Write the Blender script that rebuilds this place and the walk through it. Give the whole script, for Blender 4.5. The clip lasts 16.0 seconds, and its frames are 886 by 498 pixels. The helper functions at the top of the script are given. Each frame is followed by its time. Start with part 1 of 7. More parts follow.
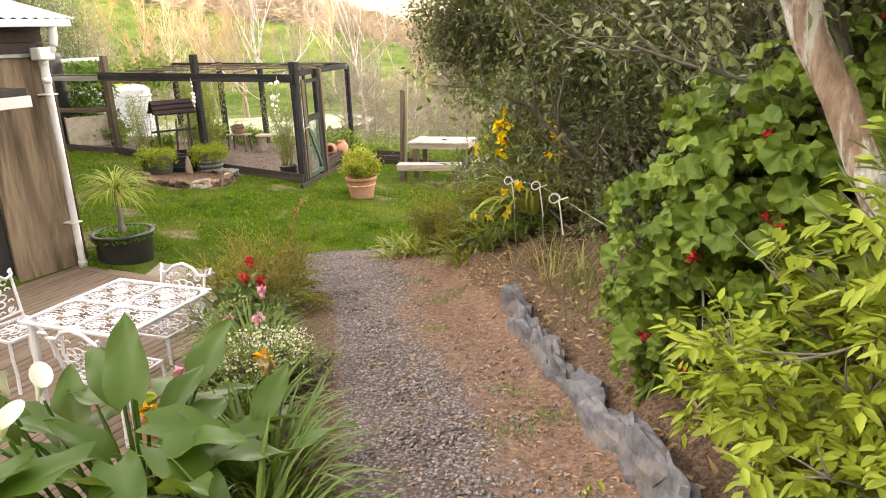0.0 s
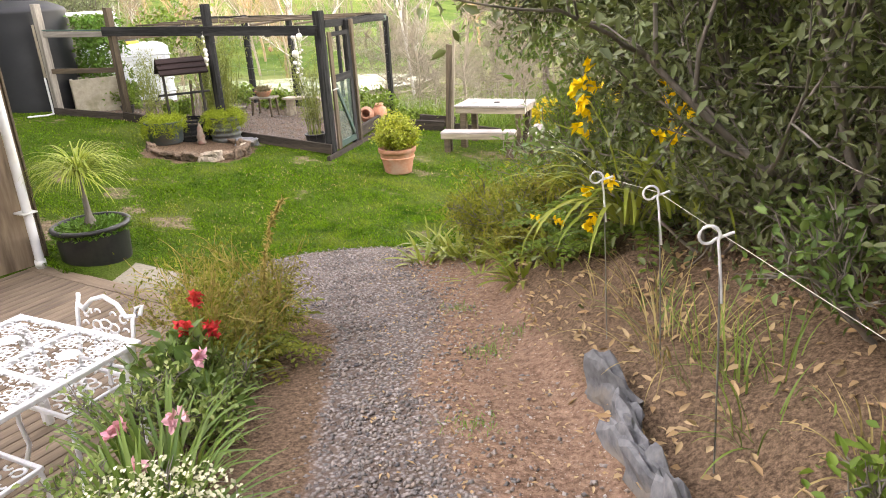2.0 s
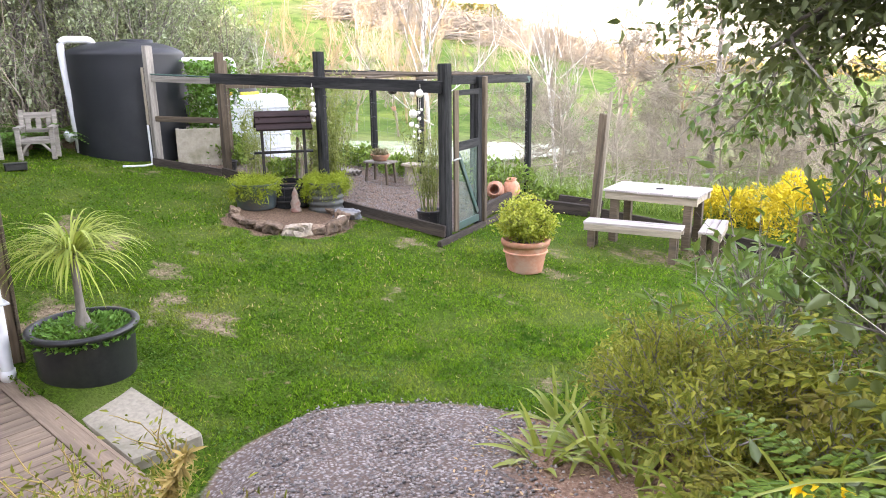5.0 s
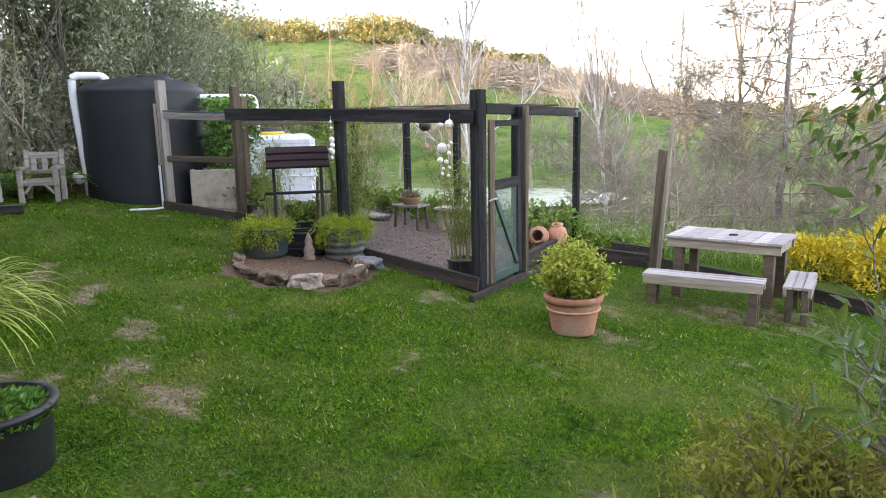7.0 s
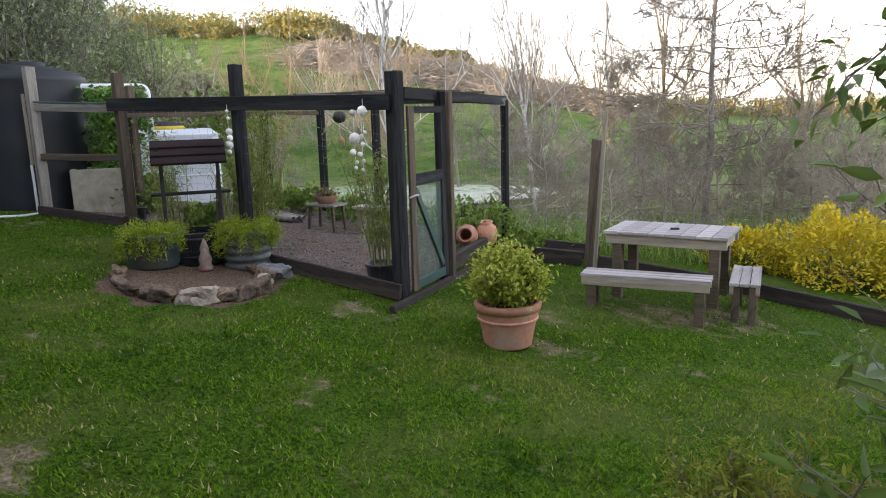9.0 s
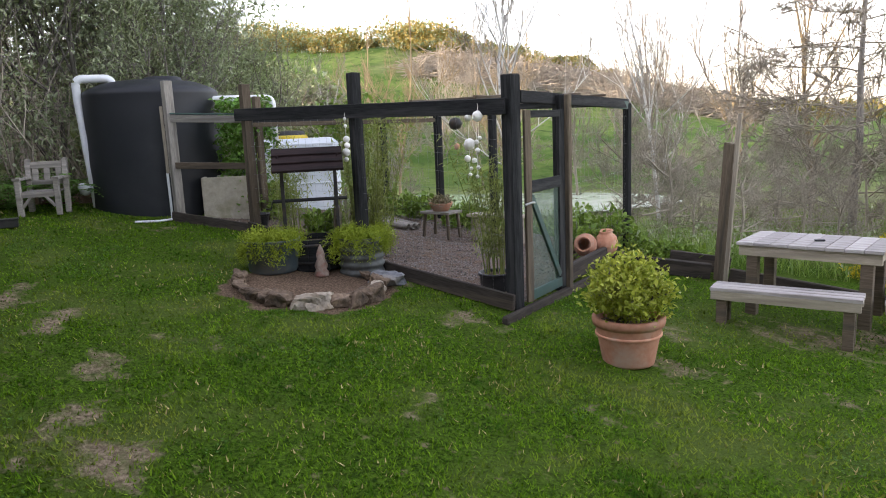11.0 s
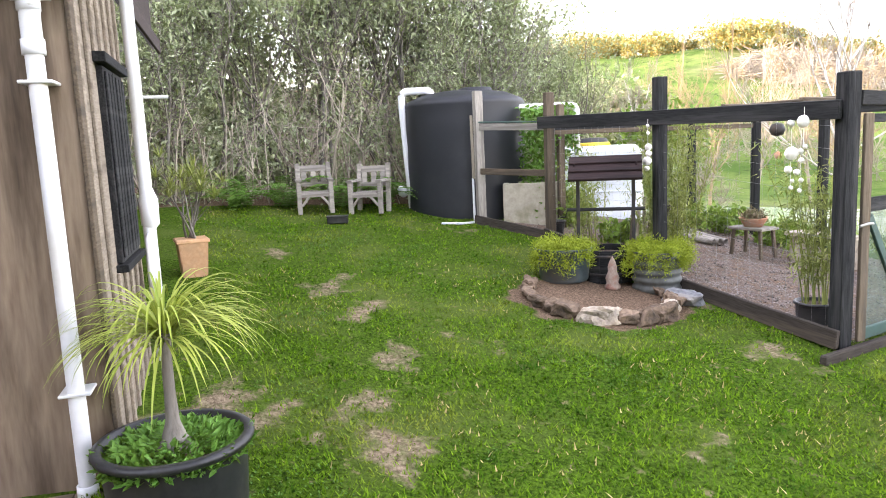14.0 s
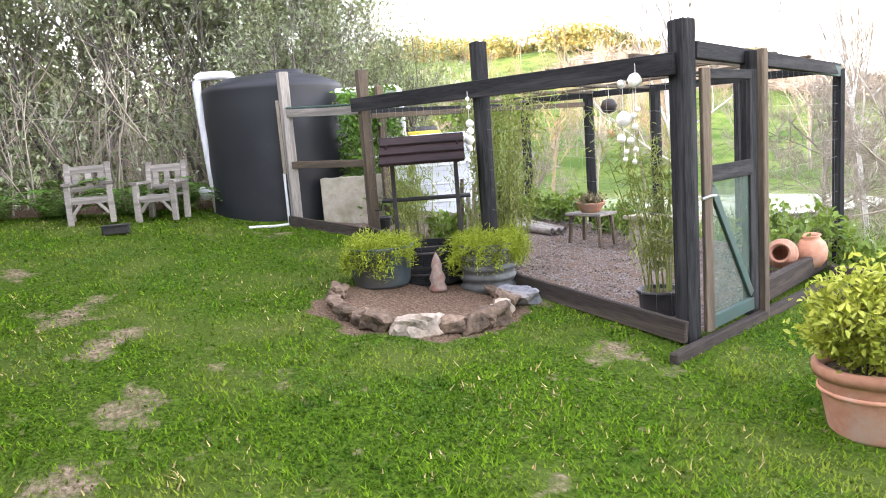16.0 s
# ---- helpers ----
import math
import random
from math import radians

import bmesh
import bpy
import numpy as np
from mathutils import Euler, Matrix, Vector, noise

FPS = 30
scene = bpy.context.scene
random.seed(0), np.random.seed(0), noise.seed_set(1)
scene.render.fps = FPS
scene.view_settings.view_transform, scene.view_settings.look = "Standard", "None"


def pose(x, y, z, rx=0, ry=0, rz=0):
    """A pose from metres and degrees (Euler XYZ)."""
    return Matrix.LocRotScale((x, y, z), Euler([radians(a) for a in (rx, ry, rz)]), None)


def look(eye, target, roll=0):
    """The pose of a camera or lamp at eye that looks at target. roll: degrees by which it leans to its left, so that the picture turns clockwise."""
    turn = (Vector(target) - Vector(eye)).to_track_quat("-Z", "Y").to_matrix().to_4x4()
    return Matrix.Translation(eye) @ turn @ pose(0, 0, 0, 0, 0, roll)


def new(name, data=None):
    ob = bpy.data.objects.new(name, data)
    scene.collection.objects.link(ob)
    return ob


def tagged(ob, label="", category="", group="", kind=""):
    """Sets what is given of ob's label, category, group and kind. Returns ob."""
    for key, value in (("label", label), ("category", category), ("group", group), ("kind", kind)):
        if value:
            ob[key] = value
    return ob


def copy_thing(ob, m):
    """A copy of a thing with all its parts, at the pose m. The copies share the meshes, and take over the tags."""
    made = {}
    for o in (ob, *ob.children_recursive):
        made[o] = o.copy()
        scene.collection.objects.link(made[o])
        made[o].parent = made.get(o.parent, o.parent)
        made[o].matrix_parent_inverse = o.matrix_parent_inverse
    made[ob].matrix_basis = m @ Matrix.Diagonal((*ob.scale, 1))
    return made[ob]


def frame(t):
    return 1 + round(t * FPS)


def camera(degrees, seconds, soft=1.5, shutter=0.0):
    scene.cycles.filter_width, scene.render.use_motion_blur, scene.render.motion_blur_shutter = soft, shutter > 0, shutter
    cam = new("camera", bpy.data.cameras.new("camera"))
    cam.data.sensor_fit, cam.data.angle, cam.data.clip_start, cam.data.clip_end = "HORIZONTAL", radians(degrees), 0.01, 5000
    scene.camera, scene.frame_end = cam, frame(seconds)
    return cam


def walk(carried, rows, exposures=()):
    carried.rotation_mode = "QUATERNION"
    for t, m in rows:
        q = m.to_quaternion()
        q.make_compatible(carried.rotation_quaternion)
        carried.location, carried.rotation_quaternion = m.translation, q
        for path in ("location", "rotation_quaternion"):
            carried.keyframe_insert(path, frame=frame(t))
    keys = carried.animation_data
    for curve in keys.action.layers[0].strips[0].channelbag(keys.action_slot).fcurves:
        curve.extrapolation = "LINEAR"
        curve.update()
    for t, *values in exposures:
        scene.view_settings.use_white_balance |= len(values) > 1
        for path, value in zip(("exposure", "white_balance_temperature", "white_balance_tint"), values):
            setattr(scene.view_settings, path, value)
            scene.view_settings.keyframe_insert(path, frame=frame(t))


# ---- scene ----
cam = camera(64.2, 16.0, soft=1.0)
PATH = [
    (0, (3.285, 2.298, 2.791), (2.424, 4.004, 2.198), -2.1),
    (0.5, (3.096, 2.692, 2.726), (2.203, 4.377, 2.123), -2.1),
    (1, (2.809, 3.187, 2.679), (1.861, 4.824, 2.028), -3.7),
    (1.5, (2.6, 3.686, 2.597), (1.66, 5.318, 1.924), -3.6),
    (2, (2.375, 4.188, 2.536), (1.397, 5.79, 1.845), -3.1),
    (2.5, (2.142, 4.506, 2.517), (1.181, 6.152, 1.91), -2.7),
    (3, (1.896, 4.919, 2.42), (0.804, 6.499, 1.861), -1.1),
    (3.5, (1.563, 5.397, 2.402), (0.43, 6.945, 1.838), -2.1),
    (4, (1.396, 5.735, 2.345), (0.15, 7.207, 1.814), -0.6),
    (6.5, (0.317, 7.251, 2.182), (-1.041, 8.643, 1.713), -1.2),
    (7, (0.194, 7.483, 2.007), (-1.223, 8.846, 1.641), -1.1),
    (7.5, (-0.041, 7.691, 1.963), (-1.377, 9.133, 1.594), -1.1),
    (8, (-0.211, 7.926, 1.896), (-1.458, 9.442, 1.515), -1.1),
    (10.5, (-0.49, 8.38, 1.864), (-1.91, 9.744, 1.516), -2.7),
    (11, (-0.525, 8.41, 1.844), (-2.032, 9.68, 1.503), -2.5),
    (11.5, (-0.56, 8.416, 1.84), (-2.152, 9.581, 1.505), -2.5),
    (12, (-0.627, 8.42, 1.807), (-2.303, 9.465, 1.491), -2.4),
    (12.5, (-0.669, 8.41, 1.814), (-2.426, 9.311, 1.496), -2.4),
    (13, (-0.683, 8.316, 1.795), (-2.497, 9.099, 1.489), -1.7),
    (13.5, (-0.666, 8.376, 1.814), (-2.539, 9.007, 1.506), -2.0),
    (14, (-0.646, 8.585, 1.857), (-2.55, 9.125, 1.57), -2.6),
    (14.5, (-0.838, 8.639, 1.728), (-2.7, 9.313, 1.444), -4.3),
    (15, (-1.088, 8.909, 1.693), (-2.931, 9.636, 1.418), -5.9),
    (15.5, (-1.363, 9.255, 1.654), (-3.161, 10.075, 1.341), -3.1),
    (16, (-1.659, 9.509, 1.577), (-3.417, 10.416, 1.285), -4.4),
]
EXPOSURES = [(0.0, 3.95, 9300, 25), (2.0, 4.1, 8300, 24), (4.2, 4.2, 7300, 26), (6.4, 4.05, 6600, 26), (7.0, 3.35, 6600, 23), (7.5, 2.75, 6600, 22), (8.2, 2.65, 6600, 22), (10.5, 2.8, 6700, 22), (12.0, 3.15, 6800, 23), (13.0, 3.85, 6900, 24),
             (14.0, 4.15, 7000, 25), (16.0, 4.2, 6900, 26)]
walk(cam, [(t, look(eye, target, roll)) for t, eye, target, roll in PATH], EXPOSURES)

# ---- sky and sun ----
SUN_ELEV, SUN_AZ = 9.0, 212.0            # the low sun stands behind the wood added at the back of the house
world = bpy.data.worlds.new("world")
scene.world = world
world.use_nodes = True
wn = world.node_tree
sky = wn.nodes.new("ShaderNodeTexSky")
sky.sky_type, sky.sun_disc = "NISHITA", False
sky.sun_elevation, sky.sun_rotation = radians(SUN_ELEV), radians(SUN_AZ)
sky.air_density, sky.dust_density, sky.ozone_density = 1.0, 0.6, 1.5
haze = wn.nodes.new("ShaderNodeHueSaturation")          # thin high cloud pales the sky
haze.inputs["Saturation"].default_value = 0.45
wn.links.new(sky.outputs[0], haze.inputs["Color"])
wn.links.new(haze.outputs[0], wn.nodes["Background"].inputs[0])
wn.nodes["Background"].inputs[1].default_value = 0.15
sun = new("sun", bpy.data.lights.new("sun", "SUN"))
sun.data.energy, sun.data.angle, sun.data.color = 1.4, radians(0.6), (1.0, 0.82, 0.58)
az = radians(SUN_AZ)
sun.matrix_world = look((0, 0, 30), (-math.sin(az) * 30 * math.cos(radians(SUN_ELEV)),
                                     -math.cos(az) * 30 * math.cos(radians(SUN_ELEV)), 30 - 30 * math.sin(radians(SUN_ELEV))))

rng = np.random.default_rng(7)


# ---- materials ----
def nodes_of(name):
    m = bpy.data.materials.new(name)
    m.use_nodes = True
    return m, m.node_tree, m.node_tree.nodes["Principled BSDF"]


def noise_node(nt, vec, scale, detail=4.0, rough=0.6):
    n = nt.nodes.new("ShaderNodeTexNoise")
    n.inputs["Scale"].default_value, n.inputs["Detail"].default_value, n.inputs["Roughness"].default_value = scale, detail, rough
    nt.links.new(vec, n.inputs["Vector"])
    return n.outputs["Fac"]


def ramp_node(nt, fac, lo, hi):
    r = nt.nodes.new("ShaderNodeMapRange")
    r.inputs["From Min"].default_value, r.inputs["From Max"].default_value = lo, hi
    nt.links.new(fac, r.inputs["Value"])
    return r.outputs["Result"]


def mix_node(nt, fac, a, b, mode="MIX"):
    n = nt.nodes.new("ShaderNodeMix")
    n.data_type, n.blend_type = "RGBA", mode
    for k, v in ((0, fac), (6, a), (7, b)):
        if isinstance(v, (int, float)):
            n.inputs[k].default_value = v
        elif isinstance(v, tuple):
            n.inputs[k].default_value = (*v, 1)
        else:
            nt.links.new(v, n.inputs[k])
    return n.outputs[2]


def bump_node(nt, bs, height, strength, dist=0.01):
    b = nt.nodes.new("ShaderNodeBump")
    b.inputs["Strength"].default_value, b.inputs["Distance"].default_value = strength, dist
    nt.links.new(height, b.inputs["Height"])
    nt.links.new(b.outputs[0], bs.inputs["Normal"])


def coords(nt, stretch=(1, 1, 1)):
    tc = nt.nodes.new("ShaderNodeTexCoord")
    mp = nt.nodes.new("ShaderNodeMapping")
    mp.inputs["Scale"].default_value = stretch
    nt.links.new(tc.outputs["Object"], mp.inputs["Vector"])
    return mp.outputs["Vector"]


def surface(name, a, b, stain=None, scale=20.0, big=1.5, rough=0.8, bump=0.3, dist=0.004, metal=0.0, stretch=(1, 1, 1), stain_lo=0.5, stain_hi=0.7, vary=0.25):
    """A mottled solid: fine grain between a and b, a broad stain, and a lightness that differs from piece to piece."""
    m, nt, bs = nodes_of(name)
    v = coords(nt, stretch)
    fine = noise_node(nt, v, scale, 6)
    col = mix_node(nt, ramp_node(nt, fine, 0.3, 0.7), a, b)
    if stain:
        col = mix_node(nt, ramp_node(nt, noise_node(nt, v, big, 5), stain_lo, stain_hi), col, stain)
    if vary:
        info = nt.nodes.new("ShaderNodeObjectInfo")
        hsv = nt.nodes.new("ShaderNodeHueSaturation")
        mr = nt.nodes.new("ShaderNodeMapRange")
        mr.inputs["To Min"].default_value, mr.inputs["To Max"].default_value = 1 - vary, 1 + vary
        nt.links.new(info.outputs["Random"], mr.inputs["Value"])
        nt.links.new(mr.outputs["Result"], hsv.inputs["Value"])
        nt.links.new(col, hsv.inputs["Color"])
        col = hsv.outputs["Color"]
    nt.links.new(col, bs.inputs["Base Color"])
    rr = nt.nodes.new("ShaderNodeMapRange")
    rr.inputs["To Min"].default_value, rr.inputs["To Max"].default_value = max(0.05, rough - 0.12), min(1, rough + 0.12)
    nt.links.new(fine, rr.inputs["Value"])
    nt.links.new(rr.outputs["Result"], bs.inputs["Roughness"])
    bs.inputs["Metallic"].default_value = metal
    bs.inputs["Specular IOR Level"].default_value = 0.18 if rough > 0.74 else 0.45
    if bump:
        bump_node(nt, bs, fine, bump, dist)
    return m


def wood(name, a, b, stain, rough=0.85, grain=9.0, vary=0.2, bump=0.5):
    """Sawn timber with its grain along local x."""
    return surface(name, a, b, stain, scale=grain, big=1.2, rough=rough, bump=bump, dist=0.004, stretch=(0.7, 9, 9), vary=vary)


def foliage(name, a, b, c, rough=0.5, glow=0.35):
    """Leaf: colour differs from leaf to leaf, light comes through it."""
    m, nt, bs = nodes_of(name)
    g = nt.nodes.new("ShaderNodeNewGeometry")
    rnd = g.outputs["Random Per Island"]
    col = mix_node(nt, rnd, a, b)
    v = coords(nt)
    col = mix_node(nt, ramp_node(nt, noise_node(nt, v, 1.6, 3), 0.45, 0.75), col, c)
    nt.links.new(col, bs.inputs["Base Color"])
    bs.inputs["Roughness"].default_value = rough
    bs.inputs["Specular IOR Level"].default_value = 0.22 if rough < 0.65 else 0.1
    tr = nt.nodes.new("ShaderNodeBsdfTranslucent")
    nt.links.new(mix_node(nt, 0.5, col, (0.35, 0.45, 0.05), "MIX"), tr.inputs["Color"])
    mx = nt.nodes.new("ShaderNodeMixShader")
    mx.inputs[0].default_value = glow * 0.55
    nt.links.new(bs.outputs[0], mx.inputs[1])
    nt.links.new(tr.outputs[0], mx.inputs[2])
    nt.links.new(mx.outputs[0], nt.nodes["Material Output"].inputs["Surface"])
    return m


BLACK_TIMBER = wood("black_timber", (0.004, 0.0045, 0.005), (0.026, 0.027, 0.028), (0.045, 0.045, 0.045), bump=0.9)
BROWN_TIMBER = wood("brown_timber", (0.07, 0.053, 0.036), (0.15, 0.118, 0.085), (0.05, 0.042, 0.035))
GREY_TIMBER = wood("grey_timber", (0.19, 0.175, 0.155), (0.36, 0.33, 0.29), (0.13, 0.12, 0.1))
PALE_TIMBER = wood("pale_timber", (0.28, 0.24, 0.18), (0.43, 0.375, 0.3), (0.19, 0.16, 0.12))
TOP_TIMBER = wood("table_top_timber", (0.29, 0.265, 0.25), (0.46, 0.43, 0.41), (0.19, 0.165, 0.15))
DECK_TIMBER = wood("deck_timber", (0.17, 0.125, 0.09), (0.27, 0.21, 0.155), (0.13, 0.1, 0.075), vary=0.15)
SLEEPER = wood("sleeper_timber", (0.022, 0.018, 0.015), (0.06, 0.05, 0.042), (0.09, 0.07, 0.055))
RED_BOARD = wood("dark_red_board", (0.01, 0.006, 0.006), (0.034, 0.021, 0.02), (0.008, 0.006, 0.006))
PLY = surface("plywood", (0.15, 0.108, 0.074), (0.27, 0.21, 0.152), (0.075, 0.055, 0.038), scale=7, big=1.6, rough=0.8, bump=0.2, stretch=(3.0, 3.0, 0.35), stain_lo=0.48, stain_hi=0.66, vary=0)
BATTEN = wood("wall_board", (0.16, 0.13, 0.1), (0.28, 0.24, 0.19), (0.1, 0.08, 0.06))
CONCRETE = surface("concrete", (0.25, 0.225, 0.175), (0.38, 0.345, 0.275), (0.17, 0.16, 0.115), scale=30, big=2, rough=0.9)
TROUGH = surface("mossy_concrete", (0.36, 0.33, 0.26), (0.5, 0.46, 0.37), (0.22, 0.22, 0.13), scale=14, big=2.5, rough=0.9)
TANK = surface("black_polythene", (0.006, 0.008, 0.011), (0.011, 0.013, 0.017), (0.02, 0.022, 0.026), scale=60, big=0.9, rough=0.55, bump=0.08, vary=0)
BLACK_PLASTIC = surface("black_plastic", (0.008, 0.009, 0.011), (0.02, 0.021, 0.023), (0.04, 0.038, 0.034), scale=25, rough=0.45, bump=0.1, vary=0)
PVC = surface("white_pvc", (0.62, 0.645, 0.67), (0.71, 0.725, 0.74), (0.5, 0.5, 0.46), scale=12, big=1.5, rough=0.35, bump=0.05, vary=0.04)
IBC = surface("white_polythene", (0.66, 0.71, 0.76), (0.76, 0.8, 0.83), (0.55, 0.6, 0.62), scale=8, big=1.2, rough=0.4, bump=0.1, vary=0)
CAST = surface("white_cast_iron", (0.6, 0.62, 0.65), (0.72, 0.735, 0.755), (0.46, 0.43, 0.39), scale=40, big=4, rough=0.4, bump=0.25, dist=0.002, vary=0.05, stain_lo=0.6, stain_hi=0.8)
ROOF_PAINT = surface("white_roof", (0.68, 0.72, 0.76), (0.8, 0.83, 0.85), (0.55, 0.57, 0.57), scale=15, rough=0.4, bump=0.05, vary=0)
DARK_CLAD = wood("dark_cladding", (0.035, 0.028, 0.028), (0.08, 0.065, 0.06), (0.05, 0.04, 0.038))
TERRACOTTA = surface("terracotta", (0.44, 0.2, 0.125), (0.56, 0.29, 0.19), (0.5, 0.36, 0.28), scale=18, big=3, rough=0.8, bump=0.15)
TERRA_POT = surface("sandy_terracotta", (0.36, 0.21, 0.11), (0.48, 0.29, 0.17), (0.3, 0.2, 0.12), scale=18, big=3, rough=0.85, bump=0.15)
ROCK = surface("mossy_rock", (0.075, 0.052, 0.038), (0.27, 0.195, 0.135), (0.022, 0.019, 0.016), scale=11, big=4, rough=0.9, bump=0.9, dist=0.02, vary=0.3)
PALE_ROCK = surface("pale_rock", (0.27, 0.21, 0.15), (0.56, 0.5, 0.41), (0.05, 0.036, 0.026), scale=9, big=5, rough=0.85, bump=0.9, dist=0.02, vary=0.12)
SLATE = surface("slate_stone", (0.08, 0.085, 0.095), (0.21, 0.215, 0.225), (0.22, 0.19, 0.155), scale=14, big=4, rough=0.8, bump=0.6, dist=0.01, vary=0.2)
GALV = surface("galvanised_steel", (0.28, 0.3, 0.3), (0.42, 0.44, 0.44), (0.2, 0.19, 0.16), scale=12, big=3, rough=0.45, metal=0.7, bump=0.1)
TUB = surface("old_copper_tub", (0.05, 0.08, 0.092), (0.1, 0.135, 0.15), (0.13, 0.12, 0.1), scale=10, big=3, rough=0.5, metal=0.35, bump=0.15, vary=0)
IRON = surface("black_iron", (0.012, 0.012, 0.013), (0.03, 0.027, 0.025), (0.07, 0.045, 0.03), scale=30, big=6, rough=0.6, bump=0.2)
GREEN_PAINT = surface("green_paint", (0.02, 0.055, 0.045), (0.035, 0.085, 0.075), (0.05, 0.06, 0.05), scale=15, big=3, rough=0.6, bump=0.2)
YELLOW = surface("yellow_plastic", (0.7, 0.5, 0.02), (0.8, 0.6, 0.05), None, scale=10, rough=0.4, bump=0.05)
SHELL = surface("white_shell", (0.75, 0.74, 0.7), (0.85, 0.84, 0.8), (0.55, 0.5, 0.42), scale=30, big=10, rough=0.5, bump=0.2)
STATUE = surface("weathered_cast_stone", (0.26, 0.19, 0.15), (0.4, 0.32, 0.27), (0.3, 0.1, 0.075), scale=25, big=9, rough=0.9, bump=0.3)
SOIL = surface("potting_soil", (0.05, 0.035, 0.025), (0.12, 0.085, 0.06), (0.18, 0.14, 0.1), scale=50, big=8, rough=0.95, bump=1.0, dist=0.01)
GRAVEL = surface("gravel_stone", (0.2, 0.19, 0.19), (0.36, 0.335, 0.32), (0.32, 0.25, 0.2), scale=25, big=2, rough=0.9, bump=0.4, vary=0)
STRING = surface("white_string", (0.7, 0.68, 0.62), (0.8, 0.78, 0.72), None, scale=40, rough=0.9, bump=0)
BARK = surface("grey_bark", (0.12, 0.105, 0.09), (0.28, 0.255, 0.23), (0.09, 0.08, 0.065), scale=12, big=3, rough=0.95, bump=0.8, dist=0.01, stretch=(2, 2, 0.5))
BIRCH = surface("silver_bark", (0.42, 0.4, 0.36), (0.62, 0.6, 0.55), (0.12, 0.1, 0.09), scale=10, big=5, rough=0.85, bump=0.4, dist=0.005, stain_lo=0.55, stain_hi=0.7)
TWIG = surface("bare_twig", (0.27, 0.23, 0.18), (0.42, 0.37, 0.3), (0.2, 0.165, 0.13), scale=6, rough=0.9, bump=0, vary=0.2)
STEM = surface("grey_stem", (0.12, 0.105, 0.09), (0.27, 0.25, 0.22), (0.17, 0.15, 0.125), scale=5, rough=0.9, bump=0, vary=0.2)
WILLOW = surface("golden_twig", (0.25, 0.19, 0.11), (0.36, 0.28, 0.17), (0.2, 0.155, 0.095), scale=6, rough=0.9, bump=0, vary=0.15)
PINK_BARK = surface("peeling_bark", (0.2, 0.13, 0.095), (0.47, 0.35, 0.27), (0.56, 0.56, 0.52), scale=16, big=6, rough=0.9, bump=1.0, dist=0.03, stretch=(2, 2, 0.45), stain_lo=0.53, stain_hi=0.6, vary=0)
RED = foliage("red_petal", (0.6, 0.03, 0.04), (0.75, 0.08, 0.08), (0.66, 0.05, 0.06), 0.6, 0.06)
PINK = foliage("pink_petal", (0.75, 0.3, 0.42), (0.85, 0.45, 0.55), (0.8, 0.5, 0.55), 0.6, 0.25)
ORANGE = foliage("orange_petal", (0.85, 0.4, 0.03), (0.9, 0.55, 0.05), (0.85, 0.5, 0.05), 0.6, 0.25)
GOLD = foliage("golden_petal", (0.85, 0.55, 0.01), (0.95, 0.68, 0.02), (0.9, 0.6, 0.02), 0.5, 0.3)
WHITE_PETAL = foliage("white_petal", (0.8, 0.8, 0.7), (0.85, 0.85, 0.78), (0.8, 0.8, 0.6), 0.5, 0.3)
LEAF_DARK = foliage("dark_evergreen_leaf", (0.065, 0.095, 0.045), (0.17, 0.215, 0.1), (0.11, 0.15, 0.06), 0.35, 0.35)
LEAF_BUSH = foliage("bush_leaf", (0.14, 0.18, 0.1), (0.4, 0.44, 0.3), (0.3, 0.34, 0.17), 0.35, 0.45)
LEAF_OLIVE = foliage("olive_leaf", (0.04, 0.056, 0.024), (0.17, 0.2, 0.1), (0.085, 0.11, 0.042), 0.35, 0.3)
LEAF_LIME = foliage("lime_green_leaf", (0.2, 0.28, 0.03), (0.36, 0.44, 0.06), (0.25, 0.36, 0.05), 0.4, 0.4)
LEAF_GERAN = foliage("fresh_green_leaf", (0.07, 0.14, 0.022), (0.19, 0.29, 0.05), (0.13, 0.22, 0.035), 0.45, 0.4)
LEAF_STRAP = foliage("strap_leaf", (0.09, 0.16, 0.03), (0.2, 0.28, 0.06), (0.13, 0.22, 0.05), 0.35, 0.35)
LEAF_LILY = foliage("dark_strap_leaf", (0.05, 0.11, 0.02), (0.15, 0.23, 0.05), (0.09, 0.17, 0.035), 0.35, 0.3)
LEAF_ORCHID = foliage("yellow_green_strap_leaf", (0.12, 0.17, 0.022), (0.27, 0.3, 0.05), (0.18, 0.21, 0.035), 0.4, 0.4)
LEAF_CALLA = foliage("broad_glossy_leaf", (0.028, 0.075, 0.014), (0.075, 0.155, 0.026), (0.06, 0.125, 0.022), 0.35, 0.4)
LEAF_FERN = foliage("ferny_leaf", (0.085, 0.11, 0.014), (0.27, 0.27, 0.034), (0.17, 0.105, 0.035), 0.6, 0.4)
LEAF_BROAD = foliage("shrub_leaf", (0.05, 0.11, 0.03), (0.14, 0.22, 0.06), (0.1, 0.16, 0.04), 0.35, 0.3)
LEAF_VARIEG = foliage("cream_green_leaf", (0.07, 0.15, 0.03), (0.36, 0.42, 0.16), (0.14, 0.24, 0.06), 0.5, 0.3)
LEAF_GOLD = foliage("golden_leaf", (0.55, 0.42, 0.02), (0.72, 0.55, 0.03), (0.5, 0.45, 0.04), 0.5, 0.35)
LEAF_ASPAR = foliage("feathery_leaf", (0.19, 0.27, 0.02), (0.36, 0.43, 0.04), (0.28, 0.35, 0.03), 0.6, 0.45)
